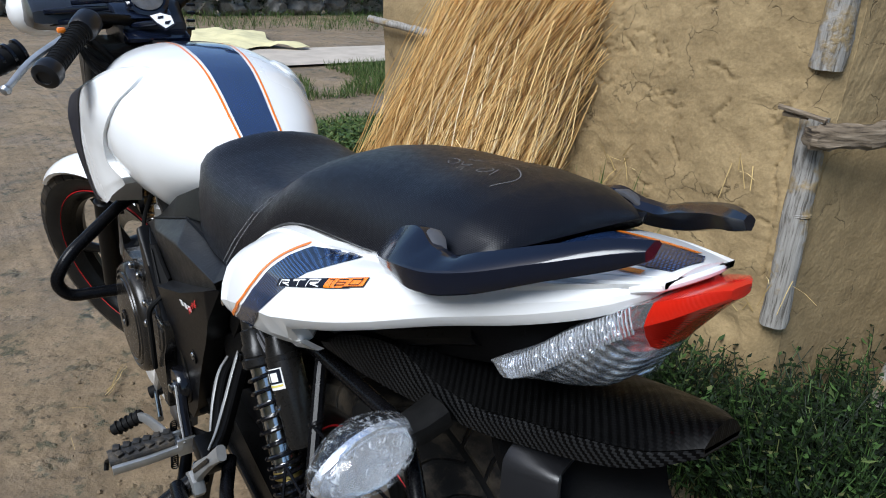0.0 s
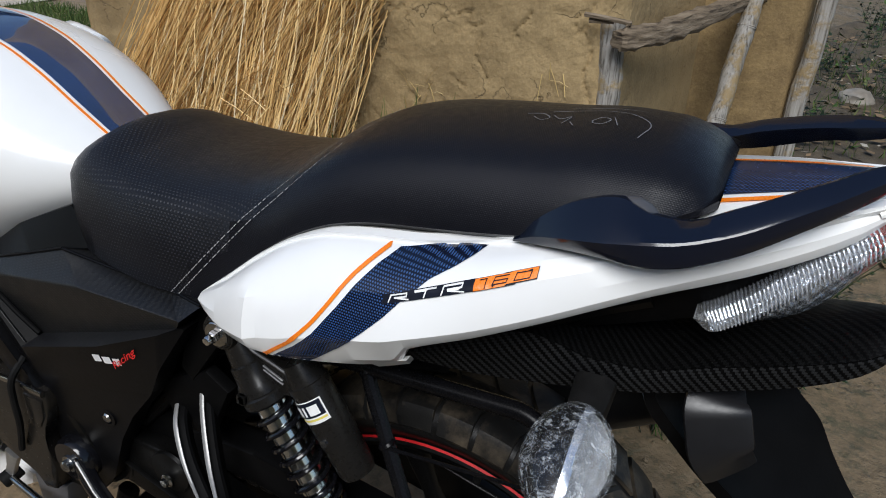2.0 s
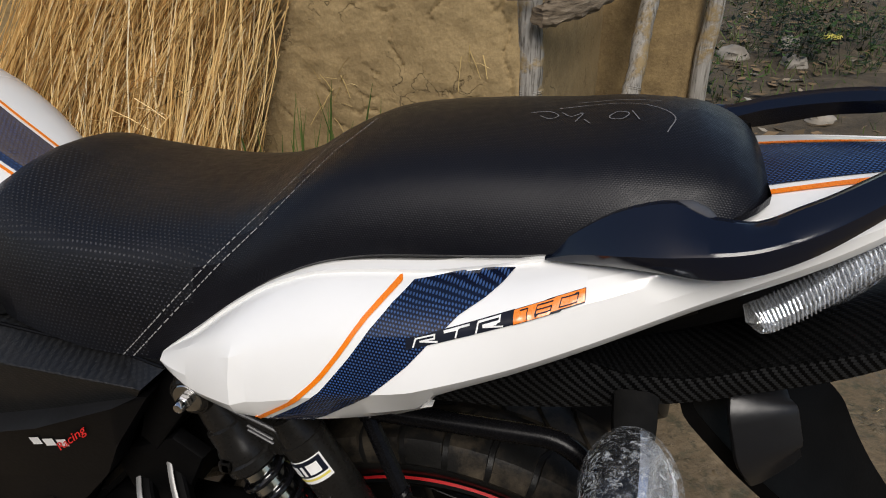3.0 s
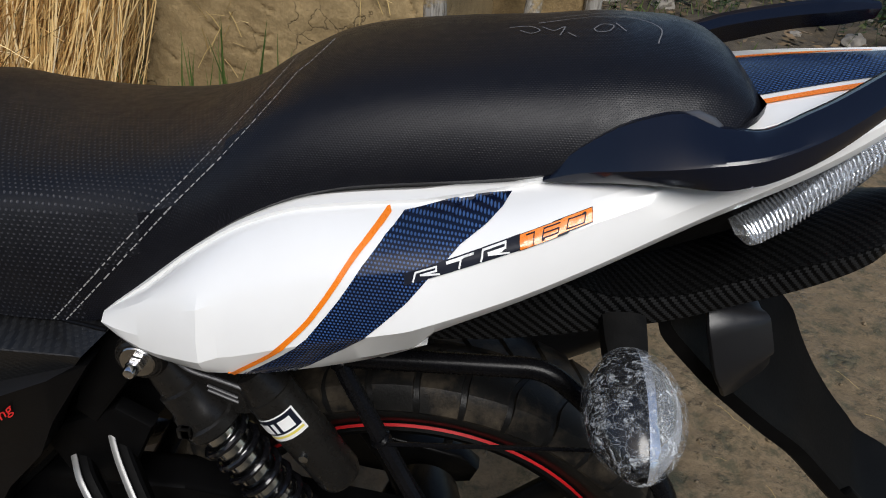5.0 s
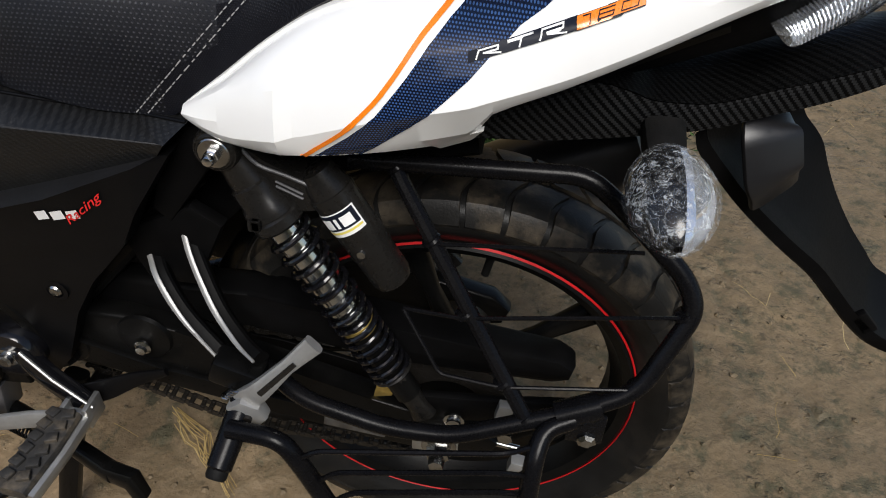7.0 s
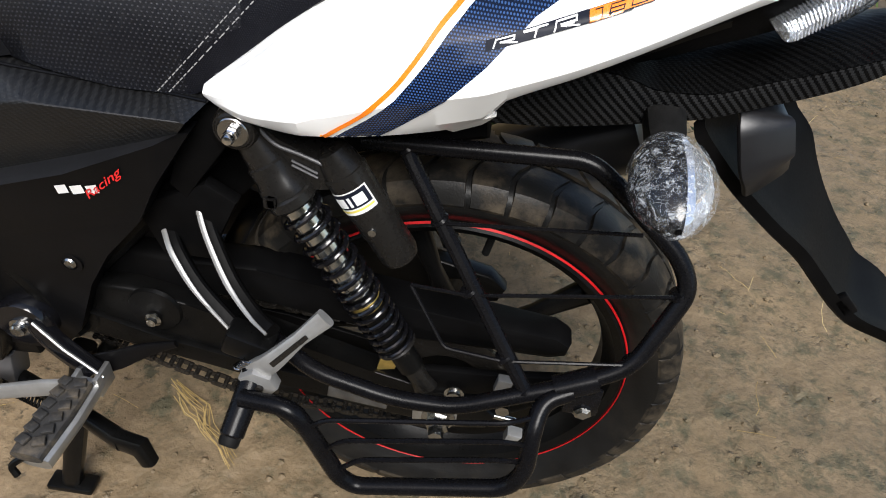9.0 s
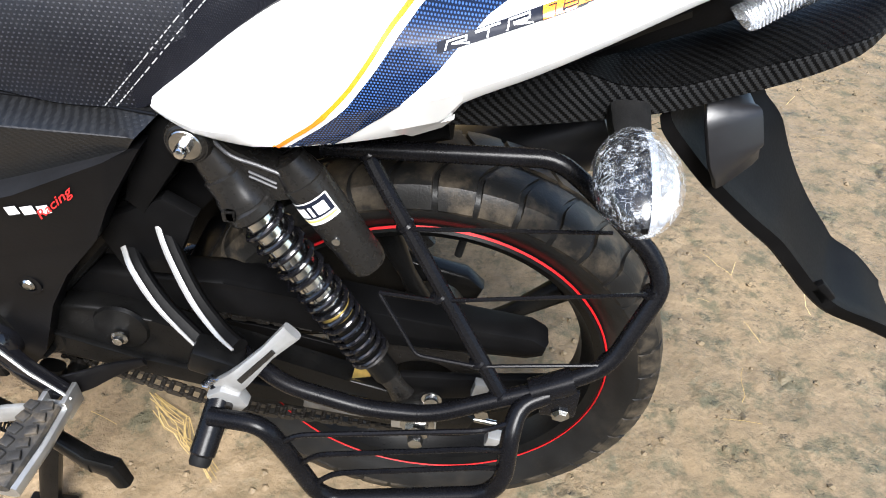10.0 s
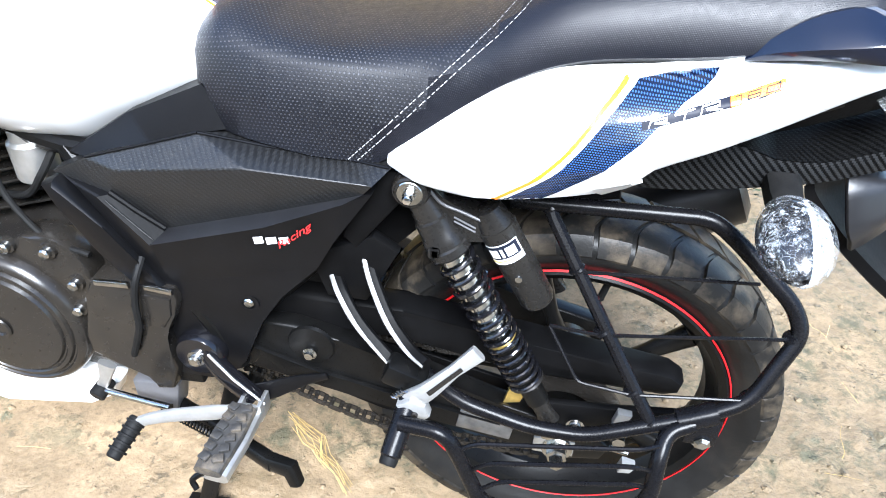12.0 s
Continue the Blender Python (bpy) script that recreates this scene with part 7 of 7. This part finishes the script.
def crack_depth(x, z):
    best = 1.0
    x += 0.006 * noise.noise(V(x * 40, z * 40, 1))
    z += 0.006 * noise.noise(V(x * 40, z * 40, 5))
    for line in CRACKS:
        for (ax, az), (bx, bz) in zip(line, line[1:]):
            if min(ax, bx) - 0.02 < x < max(ax, bx) + 0.02 and min(az, bz) - 0.02 < z < max(az, bz) + 0.02:
                t = max(0, min(1, ((x - ax) * (bx - ax) + (z - az) * (bz - az)) / ((bx - ax) ** 2 + (bz - az) ** 2)))
                best = min(best, math.hypot(x - ax - t * (bx - ax), z - az - t * (bz - az)))
    width = 0.0032 + 0.003 * noise.noise(V(x * 25, z * 25, 12))
    return 0.012 * max(0.0, 1 - best / width) if best < width else 0.0


wx = [WALL_X0] + axis_steps(WALL_X0, WALL_X1 + 0.0, -0.95, -0.085, 0.006)[1:]
wx = [x for x in wx if x <= WALL_X1]
wz = axis_steps(-0.1, 2.3, 0.35, 1.06, 0.006)
verts = [(float(x), float(wall_face(x, z) + crack_depth(x, z) + 0.05 * max(0, (abs(x - (WALL_X0 + WALL_X1) / 2) - (WALL_X1 - WALL_X0) / 2 + 0.05) / 0.05) ** 2), float(z)) for z in wz for x in wx]
n = len(wx)
faces = [(j * n + i, j * n + i + 1, (j + 1) * n + i + 1, (j + 1) * n + i) for j in range(len(wz) - 1) for i in range(n - 1)]
base = len(verts)
verts += [(x, y, z) for x, y in ((WALL_X0, 1.62), (WALL_X1 + 0.10, 1.62)) for z in (-0.1, 2.3)]
left_col, right_col = [j * n for j in range(len(wz))], [j * n + n - 1 for j in range(len(wz))]
faces += [(*left_col[::-1], base, base + 1), (*right_col, base + 3, base + 2), (base, base + 2, base + 3, base + 1), (*range((len(wz) - 1) * n, len(wz) * n), base + 3, base + 1)]
me = bpy.data.meshes.new("wall_clay")
me.from_pydata(verts, [], faces)
me.polygons.foreach_set("use_smooth", [i < len(faces) - 4 for i in range(len(faces))])
me.materials.append(PLASTER)
clay = tagged(new("wall_clay", me), "cracked ochre clay wall of a village house", "wall", kind="structure")


bm = bmesh.new()
cols, rows_z = np.linspace(-0.10, 0.29, 40), np.linspace(-0.1, 2.3, 120)
face = [[bm.verts.new((x, 1.60 + 0.010 * noise.fractal(V(x * 3, 11, z * 3), 0.8, 2.0, 4) + 0.06 * max(0.0, (x - 0.26) / 0.03) ** 2, z)) for x in cols] for z in rows_z]
for a, b in zip(face, face[1:]):
    for i in range(len(cols) - 1):
        bm.faces.new((a[i], a[i + 1], b[i + 1], b[i]))
backs = [bm.verts.new(p) for p in ((0.29, 2.3, -0.1), (0.29, 2.3, 2.3))]
bm.faces.new([r[-1] for r in face] + backs[::-1])
tagged(part("wall_clay_back", bm, BROWNCLAY, None, angle=60), "smoother clay wall set back beside the post", "wall", kind="structure")
post = thing("corner_post", "grey plastered post at the house's corner", "post", (0.305, 1.60, 0))
bm = strip([(0.335, 1.60, 1.5), (0.318, 1.60, 0.9), (0.300, 1.60, 0.55), (0.292, 1.60, 0.0)], [0.05, 0.045, 0.05, 0.06], 0.05, (0, 1, 0), rounding=0.6)
bmesh.ops.subdivide_edges(bm, edges=bm.edges, cuts=4, use_grid_fill=True)
for v in bm.verts:
    v.co += V(*(noise.noise(v.co * 22 + V(k * 9, 0, 0)) * 0.006 for k in range(3)))
part("post_shaft", bm, BAMBOO, post)


def pole(name, points, r, label, joints=(), category="pole"):
    ob = thing(name, label, category, points[0])
    pts = curve(points, 14)
    bm = tube(pts, r, 20)
    for v in bm.verts:
        v.co += V(*((noise.noise(v.co * 14 + V(k * 9, 0, 0)) * 0.22 + noise.noise(v.co * 55 + V(k * 4, 0, 2)) * 0.10) * r for k in range(3)))
    part("cane", bm, BAMBOO, ob)
    for f in joints:
        q = pts[int(f * (len(pts) - 1))]
        d = (pts[min(len(pts) - 1, int(f * (len(pts) - 1)) + 1)] - q).normalized()
        part("node", lathe([(r * 0.95, -0.007), (r * 1.09, -0.002), (r * 1.02, 0.0), (r * 1.09, 0.002), (r * 0.95, 0.007)], q, d if d.length else (0, 0, 1), 16), BAMBOO, ob)
    return ob


pole("bamboo_pole", [(-0.120, 1.062, 1.30), (-0.116, 1.062, 1.10), (-0.118, 1.064, 0.925)], 0.032, "grey weathered bamboo post half buried in the clay wall", (0.55,))
pole("bamboo_pole", [(-0.112, 1.060, 0.83), (-0.106, 1.056, 0.73), (-0.100, 1.052, 0.60), (-0.094, 1.056, 0.36)], 0.028, "grey weathered bamboo post bared by fallen plaster", (0.22, 0.62))
pole("bamboo_pole", [(0.167, 1.56, 1.10), (0.149, 1.515, 0.90), (0.127, 1.43, 0.65), (0.105, 1.338, 0.40), (0.075, 1.22, 0.0)], 0.024, "slanting bamboo cane leaning on the clay wall", (0.15, 0.38, 0.62))
beam = thing("wooden_beam", "old split timber jutting from the clay wall", "beam", (0.0, 1.0, 0.8))
bm = strip([(-0.085, 0.985, 0.800), (-0.055, 1.02, 0.803), (-0.02, 1.08, 0.806), (0.01, 1.16, 0.812), (0.06, 1.30, 0.825), (0.11, 1.46, 0.84), (0.16, 1.62, 0.85)], [0.036, 0.040, 0.038, 0.038, 0.037, 0.034, 0.03], [0.040, 0.050, 0.046, 0.050, 0.046, 0.046, 0.04], rounding=0.06)
bmesh.ops.subdivide_edges(bm, edges=bm.edges, cuts=3, use_grid_fill=True)
for v in bm.verts:
    v.co += V(*(noise.noise(v.co * 30 + V(k * 9, 0, 0)) * 0.005 + noise.noise(v.co * 80 + V(k * 5, 3, 0)) * 0.006 for k in range(3)))
part("timber", bm, OLDWOOD, beam)
for pts in ([(-0.165, 1.005, 0.845), (-0.11, 0.995, 0.842), (-0.06, 0.995, 0.836)], [(-0.155, 1.01, 0.832), (-0.10, 1.0, 0.836)]):
    part("splinter", tube(curve(pts, 4), 0.006, 6), OLDWOOD, beam)
stick = pole("bamboo_pole", [(-1.80, 0.985, 0.877), (-1.60, 0.99, 0.869), (-1.38, 1.0, 0.858)], 0.013, "short grey stick jutting from the wall's end", (0.4,))

# ---- straw ----
def blade(verts, faces, path, r):
    base = len(verts)
    for i, q in enumerate(path):
        k = r * (1 - 0.5 * i / len(path))
        verts += [(q.x + k, q.y, q.z), (q.x - k * 0.5, q.y + k * 0.87, q.z), (q.x - k * 0.5, q.y - k * 0.87, q.z)]
    for i in range(len(path) - 1):
        a = base + i * 3
        for j in range(3):
            faces.append((a + j, a + (j + 1) % 3, a + 3 + (j + 1) % 3, a + 3 + j))


straw = thing("straw_stack", "tall sheaves of dry golden straw leaning on the clay wall", "straw", (-1.6, 0.85, 0))


def straw_part(name, verts, faces):
    ob = stuff(name, verts, faces, STRAW, "", "")
    ob.parent, ob.matrix_parent_inverse = straw, Matrix.Translation(-straw.location)


def straw_edge(z):
    return float(np.interp(z, [0.0, 0.45, 0.60, 0.72, 0.91, 1.05, 1.25], [-0.90, -0.77, -0.73, -0.70, -0.635, -0.66, -0.90]))


for sheaf in range(56):
    verts, faces = [], []
    upright = sheaf >= 44
    bx = rng.uniform(-1.35, -1.02) if upright else rng.uniform(-2.0, -1.46)
    front_y = rng.uniform(0.84, 0.97)
    lean = rng.uniform(1.0, 1.35) if upright else rng.uniform(0.88, 0.99)
    for k in range(400):
        b = V(bx + rng.gauss(0, 0.05), front_y + rng.gauss(0, 0.035), rng.uniform(0.0, 0.15))
        length = rng.uniform(0.45, 0.95) if upright else rng.uniform(1.2, 1.75)
        a = lean + rng.gauss(0, 0.20 if k % 4 == 0 else 0.09)
        d = V(math.cos(a), 0.05 + rng.gauss(0, 0.03), math.sin(a)).normalized()
        side = V(rng.gauss(0, 0.07), rng.gauss(0, 0.03), rng.gauss(0, 0.06))
        pts = [b + d * length * t + side * math.sin(t * 2.6) + V(0, 0, -0.02 * t * t * length) for t in (0, 0.25, 0.5, 0.75, 1.0)]
        if any(p.x > straw_edge(p.z) + rng.gauss(0, 0.015) or p.x < -1.97 + 0.82 * p.z + rng.gauss(0, 0.025) for p in pts):
            continue
        pts = [V(p.x, min(p.y, 1.02), max(p.z, 0.004)) for p in pts]
        blade(verts, faces, pts, rng.uniform(0.0010, 0.0025))
    if verts:
        straw_part("sheaf", verts, faces)
verts, faces = [], []
for k in range(420):
    z = rng.uniform(0.05, 0.66)
    b = V(-1.36 + z * 0.70 + rng.gauss(-0.06, 0.05), rng.uniform(0.78, 0.98), z)
    a = rng.gauss(0.5, 0.5)
    d = V(math.cos(a), rng.gauss(0, 0.15), math.sin(a)).normalized()
    L = rng.uniform(0.06, 0.15)
    blade(verts, faces, [b, b + d * L * 0.5, b + d * L + V(0, 0, -0.06 * L)], rng.uniform(0.001, 0.002))
straw_part("loose_straw", verts, faces)

# loose stems lying about
verts, faces = [], []
for x, y, a, L in ((-0.47, 0.075, -0.75, 0.24), (-0.455, 0.055, -0.8, 0.14), (-1.14, -0.17, 2.6, 0.16), (0.55, 0.19, 1.3, 0.10), (0.62, 0.33, 1.9, 0.07), (0.60, 0.52, 2.4, 0.09), (0.74, 0.42, 1.4, 0.12)):
    turns = [rng.gauss(0, 0.16) for step in range(6)]
    for k in range(8 if L > 0.2 else 5 if L > 0.13 else 1):
        path = [V(x + rng.gauss(0, 0.004), y + rng.gauss(0, 0.004), 0.008 + rng.uniform(0, 0.008))]
        for bend in turns[:5]:
            turn = a + bend + rng.gauss(0, 0.09)
            path.append(path[-1] + V(math.cos(turn), math.sin(turn), rng.gauss(0, 0.05)) * (L / 5) * rng.uniform(0.75, 1.0))
        blade(verts, faces, path, 0.0010 if L > 0.13 else 0.0007)
for k in range(170):
    x, y = rng.uniform(-2.2, 1.8), rng.uniform(-0.5, 2.2)
    a, L = rng.uniform(0, 6.3), rng.uniform(0.02, 0.08)
    b, d = V(x, y, 0.006), V(math.cos(a), math.sin(a), 0)
    blade(verts, faces, [b, b + d * L * 0.5 + V(0, 0, 0.002), b + d * L], rng.uniform(0.0004, 0.0008))
stuff("straw_litter", verts, faces, STALK, "loose straw stems scattered on the mud", "straw")
# short stalks caught in the wall
verts, faces = [], []
for x, z, k in ((-0.25, 0.69, 5), (-0.10, 0.47, 6), (-0.16, 0.38, 5), (-0.55, 0.60, 7), (-0.60, 0.57, 6)):
    for j in range(k):
        b = V(x + rng.gauss(0, 0.02), WALL_Y - 0.008, z + rng.gauss(0, 0.02))
        a = rng.uniform(0, 6.3)
        d = V(math.cos(a), -rng.uniform(0.1, 0.5), math.sin(a)).normalized()
        L = rng.uniform(0.03, 0.075)
        blade(verts, faces, [b, b + d * L * 0.5, b + d * L + V(0, 0, -0.01)], rng.uniform(0.001, 0.0018))
stuff("straw_wisps", verts, faces, STALK, "straw wisps caught in the clay plaster", "straw")


# ---- plants ----
def leafy(name, spots, material, label, category, leaves, spread, height, size):
    verts, faces = [], []
    for cx, cy in spots:
        for s in range(leaves):
            a, r = rng.uniform(0, 6.3), spread * math.sqrt(rng.random())
            base = V(cx + math.cos(a) * r, cy + math.sin(a) * r, 0.0)
            h = height * rng.uniform(0.35, 1.0)
            tip = base + V(rng.gauss(0, 0.35) * h, rng.gauss(0, 0.35) * h, h)
            blade(verts, faces, [base, (base + tip) / 2 + V(0, 0, 0.02), tip], 0.0016)
            for k in range(6):
                q = base.lerp(tip, 0.35 + 0.13 * k)
                b = rng.uniform(0, 6.3)
                d = V(math.cos(b), math.sin(b), rng.uniform(-0.2, 0.55)).normalized()
                w = d.cross(V(0, 0, 1)).normalized() * size * rng.uniform(0.22, 0.36)
                L = size * rng.choice((0.5, 0.7, 0.9, 1.1, 1.7))
                up = d.cross(w).normalized() * size * 0.08
                i = len(verts)
                verts += [tuple(p) for p in (q, q + d * L * 0.45 + w + up, q + d * L - up, q + d * L * 0.45 - w + up, q + d * L * 0.5)]
                faces.extend(((i, i + 1, i + 4), (i + 1, i + 2, i + 4), (i + 2, i + 3, i + 4), (i + 3, i, i + 4)))
    return stuff(name, verts, faces, material, label, category)


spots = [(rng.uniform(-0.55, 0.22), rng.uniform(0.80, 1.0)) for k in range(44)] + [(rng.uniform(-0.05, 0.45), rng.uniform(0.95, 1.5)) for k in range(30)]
leafy("weeds", spots, LEAF, "low green weeds growing along the wall's foot, shade painted into the leaves", "plant", 46, 0.075, 0.30, 0.0180)
leafy("weeds", [(rng.uniform(-3.25, -2.5), rng.uniform(1.25, 1.75)) for k in range(26)], GRASS, "bright green weeds beside the straw", "plant", 22, 0.13, 0.20, 0.040)
leafy("weeds", [(rng.uniform(0.35, 3.2), rng.uniform(3.2, 7.5)) for k in range(34)], LEAF, "tangled weeds in the garden behind the house", "plant", 18, 0.28, 0.30, 0.05)


def turf(name, x0, x1, y0, y1, count, height, label):
    verts, faces = [], []
    for k in range(count):
        x, y = rng.uniform(x0, x1), rng.uniform(y0, y1)
        if noise.noise(V(x * 1.3, y * 1.3, 2)) < -0.15:
            continue
        a, h = rng.uniform(0, 6.3), height * rng.uniform(0.4, 1.1)
        w = V(math.cos(a), math.sin(a), 0) * rng.uniform(0.002, 0.005)
        b = V(x, y, 0)
        lean = V(rng.gauss(0, 0.4) * h, rng.gauss(0, 0.4) * h, h)
        i = len(verts)
        verts += [tuple(b - w), tuple(b + w), tuple(b + lean * 0.6 + w * 0.7), tuple(b + lean * 0.6 - w * 0.7), tuple(b + lean)]
        faces.extend(((i, i + 1, i + 2, i + 3), (i + 3, i + 2, i + 4)))
    return stuff(name, verts, faces, GRASS, label, "grass")


turf("grass", -6.2, -4.6, 1.2, 4.0, 9000, 0.10, "short green grass beside the path")
turf("grass", -3.8, -2.1, 1.15, 2.6, 9000, 0.09, "patchy grass beside the straw")
turf("grass", -16, -9.5, 1.0, 8.0, 9000, 0.16, "rough grass below the stone wall")
turf("grass", 0.3, 4.5, 2.3, 6.5, 4000, 0.08, "patchy grass in the garden")

bm = bmesh.new()
xs, ys = np.linspace(0.36, 4.6, 60), np.linspace(1.95, 7.2, 70)
rows = [[bm.verts.new((x + 0.08 * noise.noise(V(x * 3, y * 3, 1)), y + 0.15 * noise.noise(V(x * 2, y * 2, 6)), ground_height(x, y) + 0.012)) for y in ys] for x in xs]
for a, b in zip(rows, rows[1:]):
    for i in range(len(ys) - 1):
        bm.faces.new((a[i], a[i + 1], b[i + 1], b[i]))
tagged(part("garden_soil", bm, SOIL, None, angle=180), "dark damp soil of the garden bed", "soil", kind="structure")
verts, faces = [], []
for k in range(46):
    b = V(rng.uniform(-0.74, -0.44), rng.uniform(0.88, 0.97), 0.0)
    h = rng.uniform(0.42, 0.66)
    lean = V(rng.gauss(0.02, 0.07), rng.gauss(0, 0.02), 0)
    w = V(rng.uniform(0.003, 0.006), rng.uniform(-0.002, 0.002), 0)
    path = [b + V(0, 0, h * t) + lean * (t * t) for t in (0, 0.3, 0.6, 0.85, 1.0)]
    i = len(verts)
    for t, q in zip((1.0, 1.0, 0.8, 0.45, 0.06), path):
        verts += [tuple(q - w * t), tuple(q + w * t)]
    faces.extend((i + 2 * j, i + 2 * j + 1, i + 2 * j + 3, i + 2 * j + 2) for j in range(4))
stuff("tall_grass", verts, faces, GRASS, "tall green grass blades at the wall's foot", "grass")
# leaf litter and rubbish in the garden
verts, faces = [], []
for k in range(2600):
    x, y = rng.uniform(0.3, 4.2), rng.uniform(1.9, 6.5)
    a, s = rng.uniform(0, 6.3), rng.uniform(0.012, 0.05)
    u, w = V(math.cos(a), math.sin(a), rng.uniform(-0.3, 0.3)) * s, V(-math.sin(a), math.cos(a), rng.uniform(-0.3, 0.3)) * s * 0.5
    c = V(x, y, 0.012 + rng.uniform(0, 0.012))
    i = len(verts)
    verts += [tuple(c - u), tuple(c + w), tuple(c + u), tuple(c - w)]
    faces.append((i, i + 1, i + 2, i + 3))
stuff("leaf_litter", verts, faces, LITTER, "brown fallen leaves and chips on the garden's soil", "litter")


def lump(center, size, seed, bm=None, squash=0.7):
    bm = bm or bmesh.new()
    made = bmesh.ops.create_icosphere(bm, subdivisions=3, radius=1.0)
    for v in made["verts"]:
        d = v.co.normalized()
        k = 1 + 0.35 * noise.noise(d * 1.7 + V(seed, 0, 0)) + 0.12 * noise.noise(d * 5 + V(0, seed, 0))
        v.co = V(*center) + V(d.x * size * k, d.y * size * k, d.z * size * k * squash)
    return bm


for k in range(16):
    x, y, s = rng.uniform(0.45, 3.5), rng.uniform(2.6, 5.6), rng.uniform(0.03, 0.09)
    tagged(part("stone", lump((x, y, s * 0.25), s, k), STONE, None), "rough earthy stone lying in the garden", "stone", "garden stones")
sheet = bmesh.new()
cells = [[sheet.verts.new((1.24 + 0.13 * i / 6 + 0.01 * noise.noise(V(i, j, 3)), 4.70 + 0.16 * j / 6, 0.05 + 0.03 * noise.noise(V(i * 0.6, j * 0.6, 1)))) for i in range(7)] for j in range(7)]
for j in range(6):
    for i in range(6):
        sheet.faces.new((cells[j][i], cells[j][i + 1], cells[j + 1][i + 1], cells[j + 1][i]))
tagged(part("plastic_wrapper", sheet, YELLOWINK, None), "crumpled yellow plastic wrapper on the soil", "rubbish")

# the path, the drying sheet and the far stone wall
bm = bmesh.new()
rows = [[bm.verts.new((x, y + 0.25 * math.sin(x * 0.4), 0.022)) for y in np.linspace(2.0, 6.5, 6)] for x in np.linspace(-7.6, -6.3, 8)]
for a, b in zip(rows, rows[1:]):
    for i in range(5):
        bm.faces.new((a[i], a[i + 1], b[i + 1], b[i]))
tagged(part("path", bm, CONCRETE, None), "pale trodden path across the yard", "path", kind="structure")
bm = bmesh.new()
rows = []
for i in range(24):
    row = []
    for j in range(16):
        u, v = i / 23, j / 15
        row.append(bm.verts.new((-9.6 + 2.1 * u + 0.12 * math.sin(9 * v), 2.25 + 1.1 * v + 0.12 * math.sin(7 * u), 0.05 + 0.09 * max(0, noise.noise(V(u * 5, v * 5, 2))) + 0.05 * math.sin(u * 3.1) * math.sin(v * 3.1))))
    rows.append(row)
for a, b in zip(rows, rows[1:]):
    for j in range(15):
        bm.faces.new((a[j], a[j + 1], b[j + 1], b[j]))
tagged(part("drying_sheet", bm, CLOTH, None), "pale yellow sheet spread out on the ground to dry", "sheet")
stone_wall = thing("stone_wall", "low dry stone wall overgrown with weeds", "wall", (-12.5, 4, 0), kind="structure")
for k in range(90):
    y, row = -2.0 + (k % 30) * 0.42 + rng.uniform(-0.08, 0.08), k // 30
    part("stone", lump((-12.6 + rng.uniform(-0.1, 0.1) + 0.12 * row, y, 0.16 + row * 0.30), 0.25, k * 3.1, squash=0.75), STONE, stone_wall)
leafy("weeds", [(rng.uniform(-13.2, -12.0), rng.uniform(-1, 9)) for k in range(24)], LEAF, "weeds growing from the stone wall", "plant", 14, 0.35, 0.9, 0.10)

# plain walls that close the yard behind the camera
for name, c, s in (("wall_south", (0, -4.2, 1.4), (9.0, 0.3, 2.8)), ):
    tagged(part(name, box(c, s, 0.01), PLASTER, None), "plain clay wall across the yard", "wall", kind="structure")
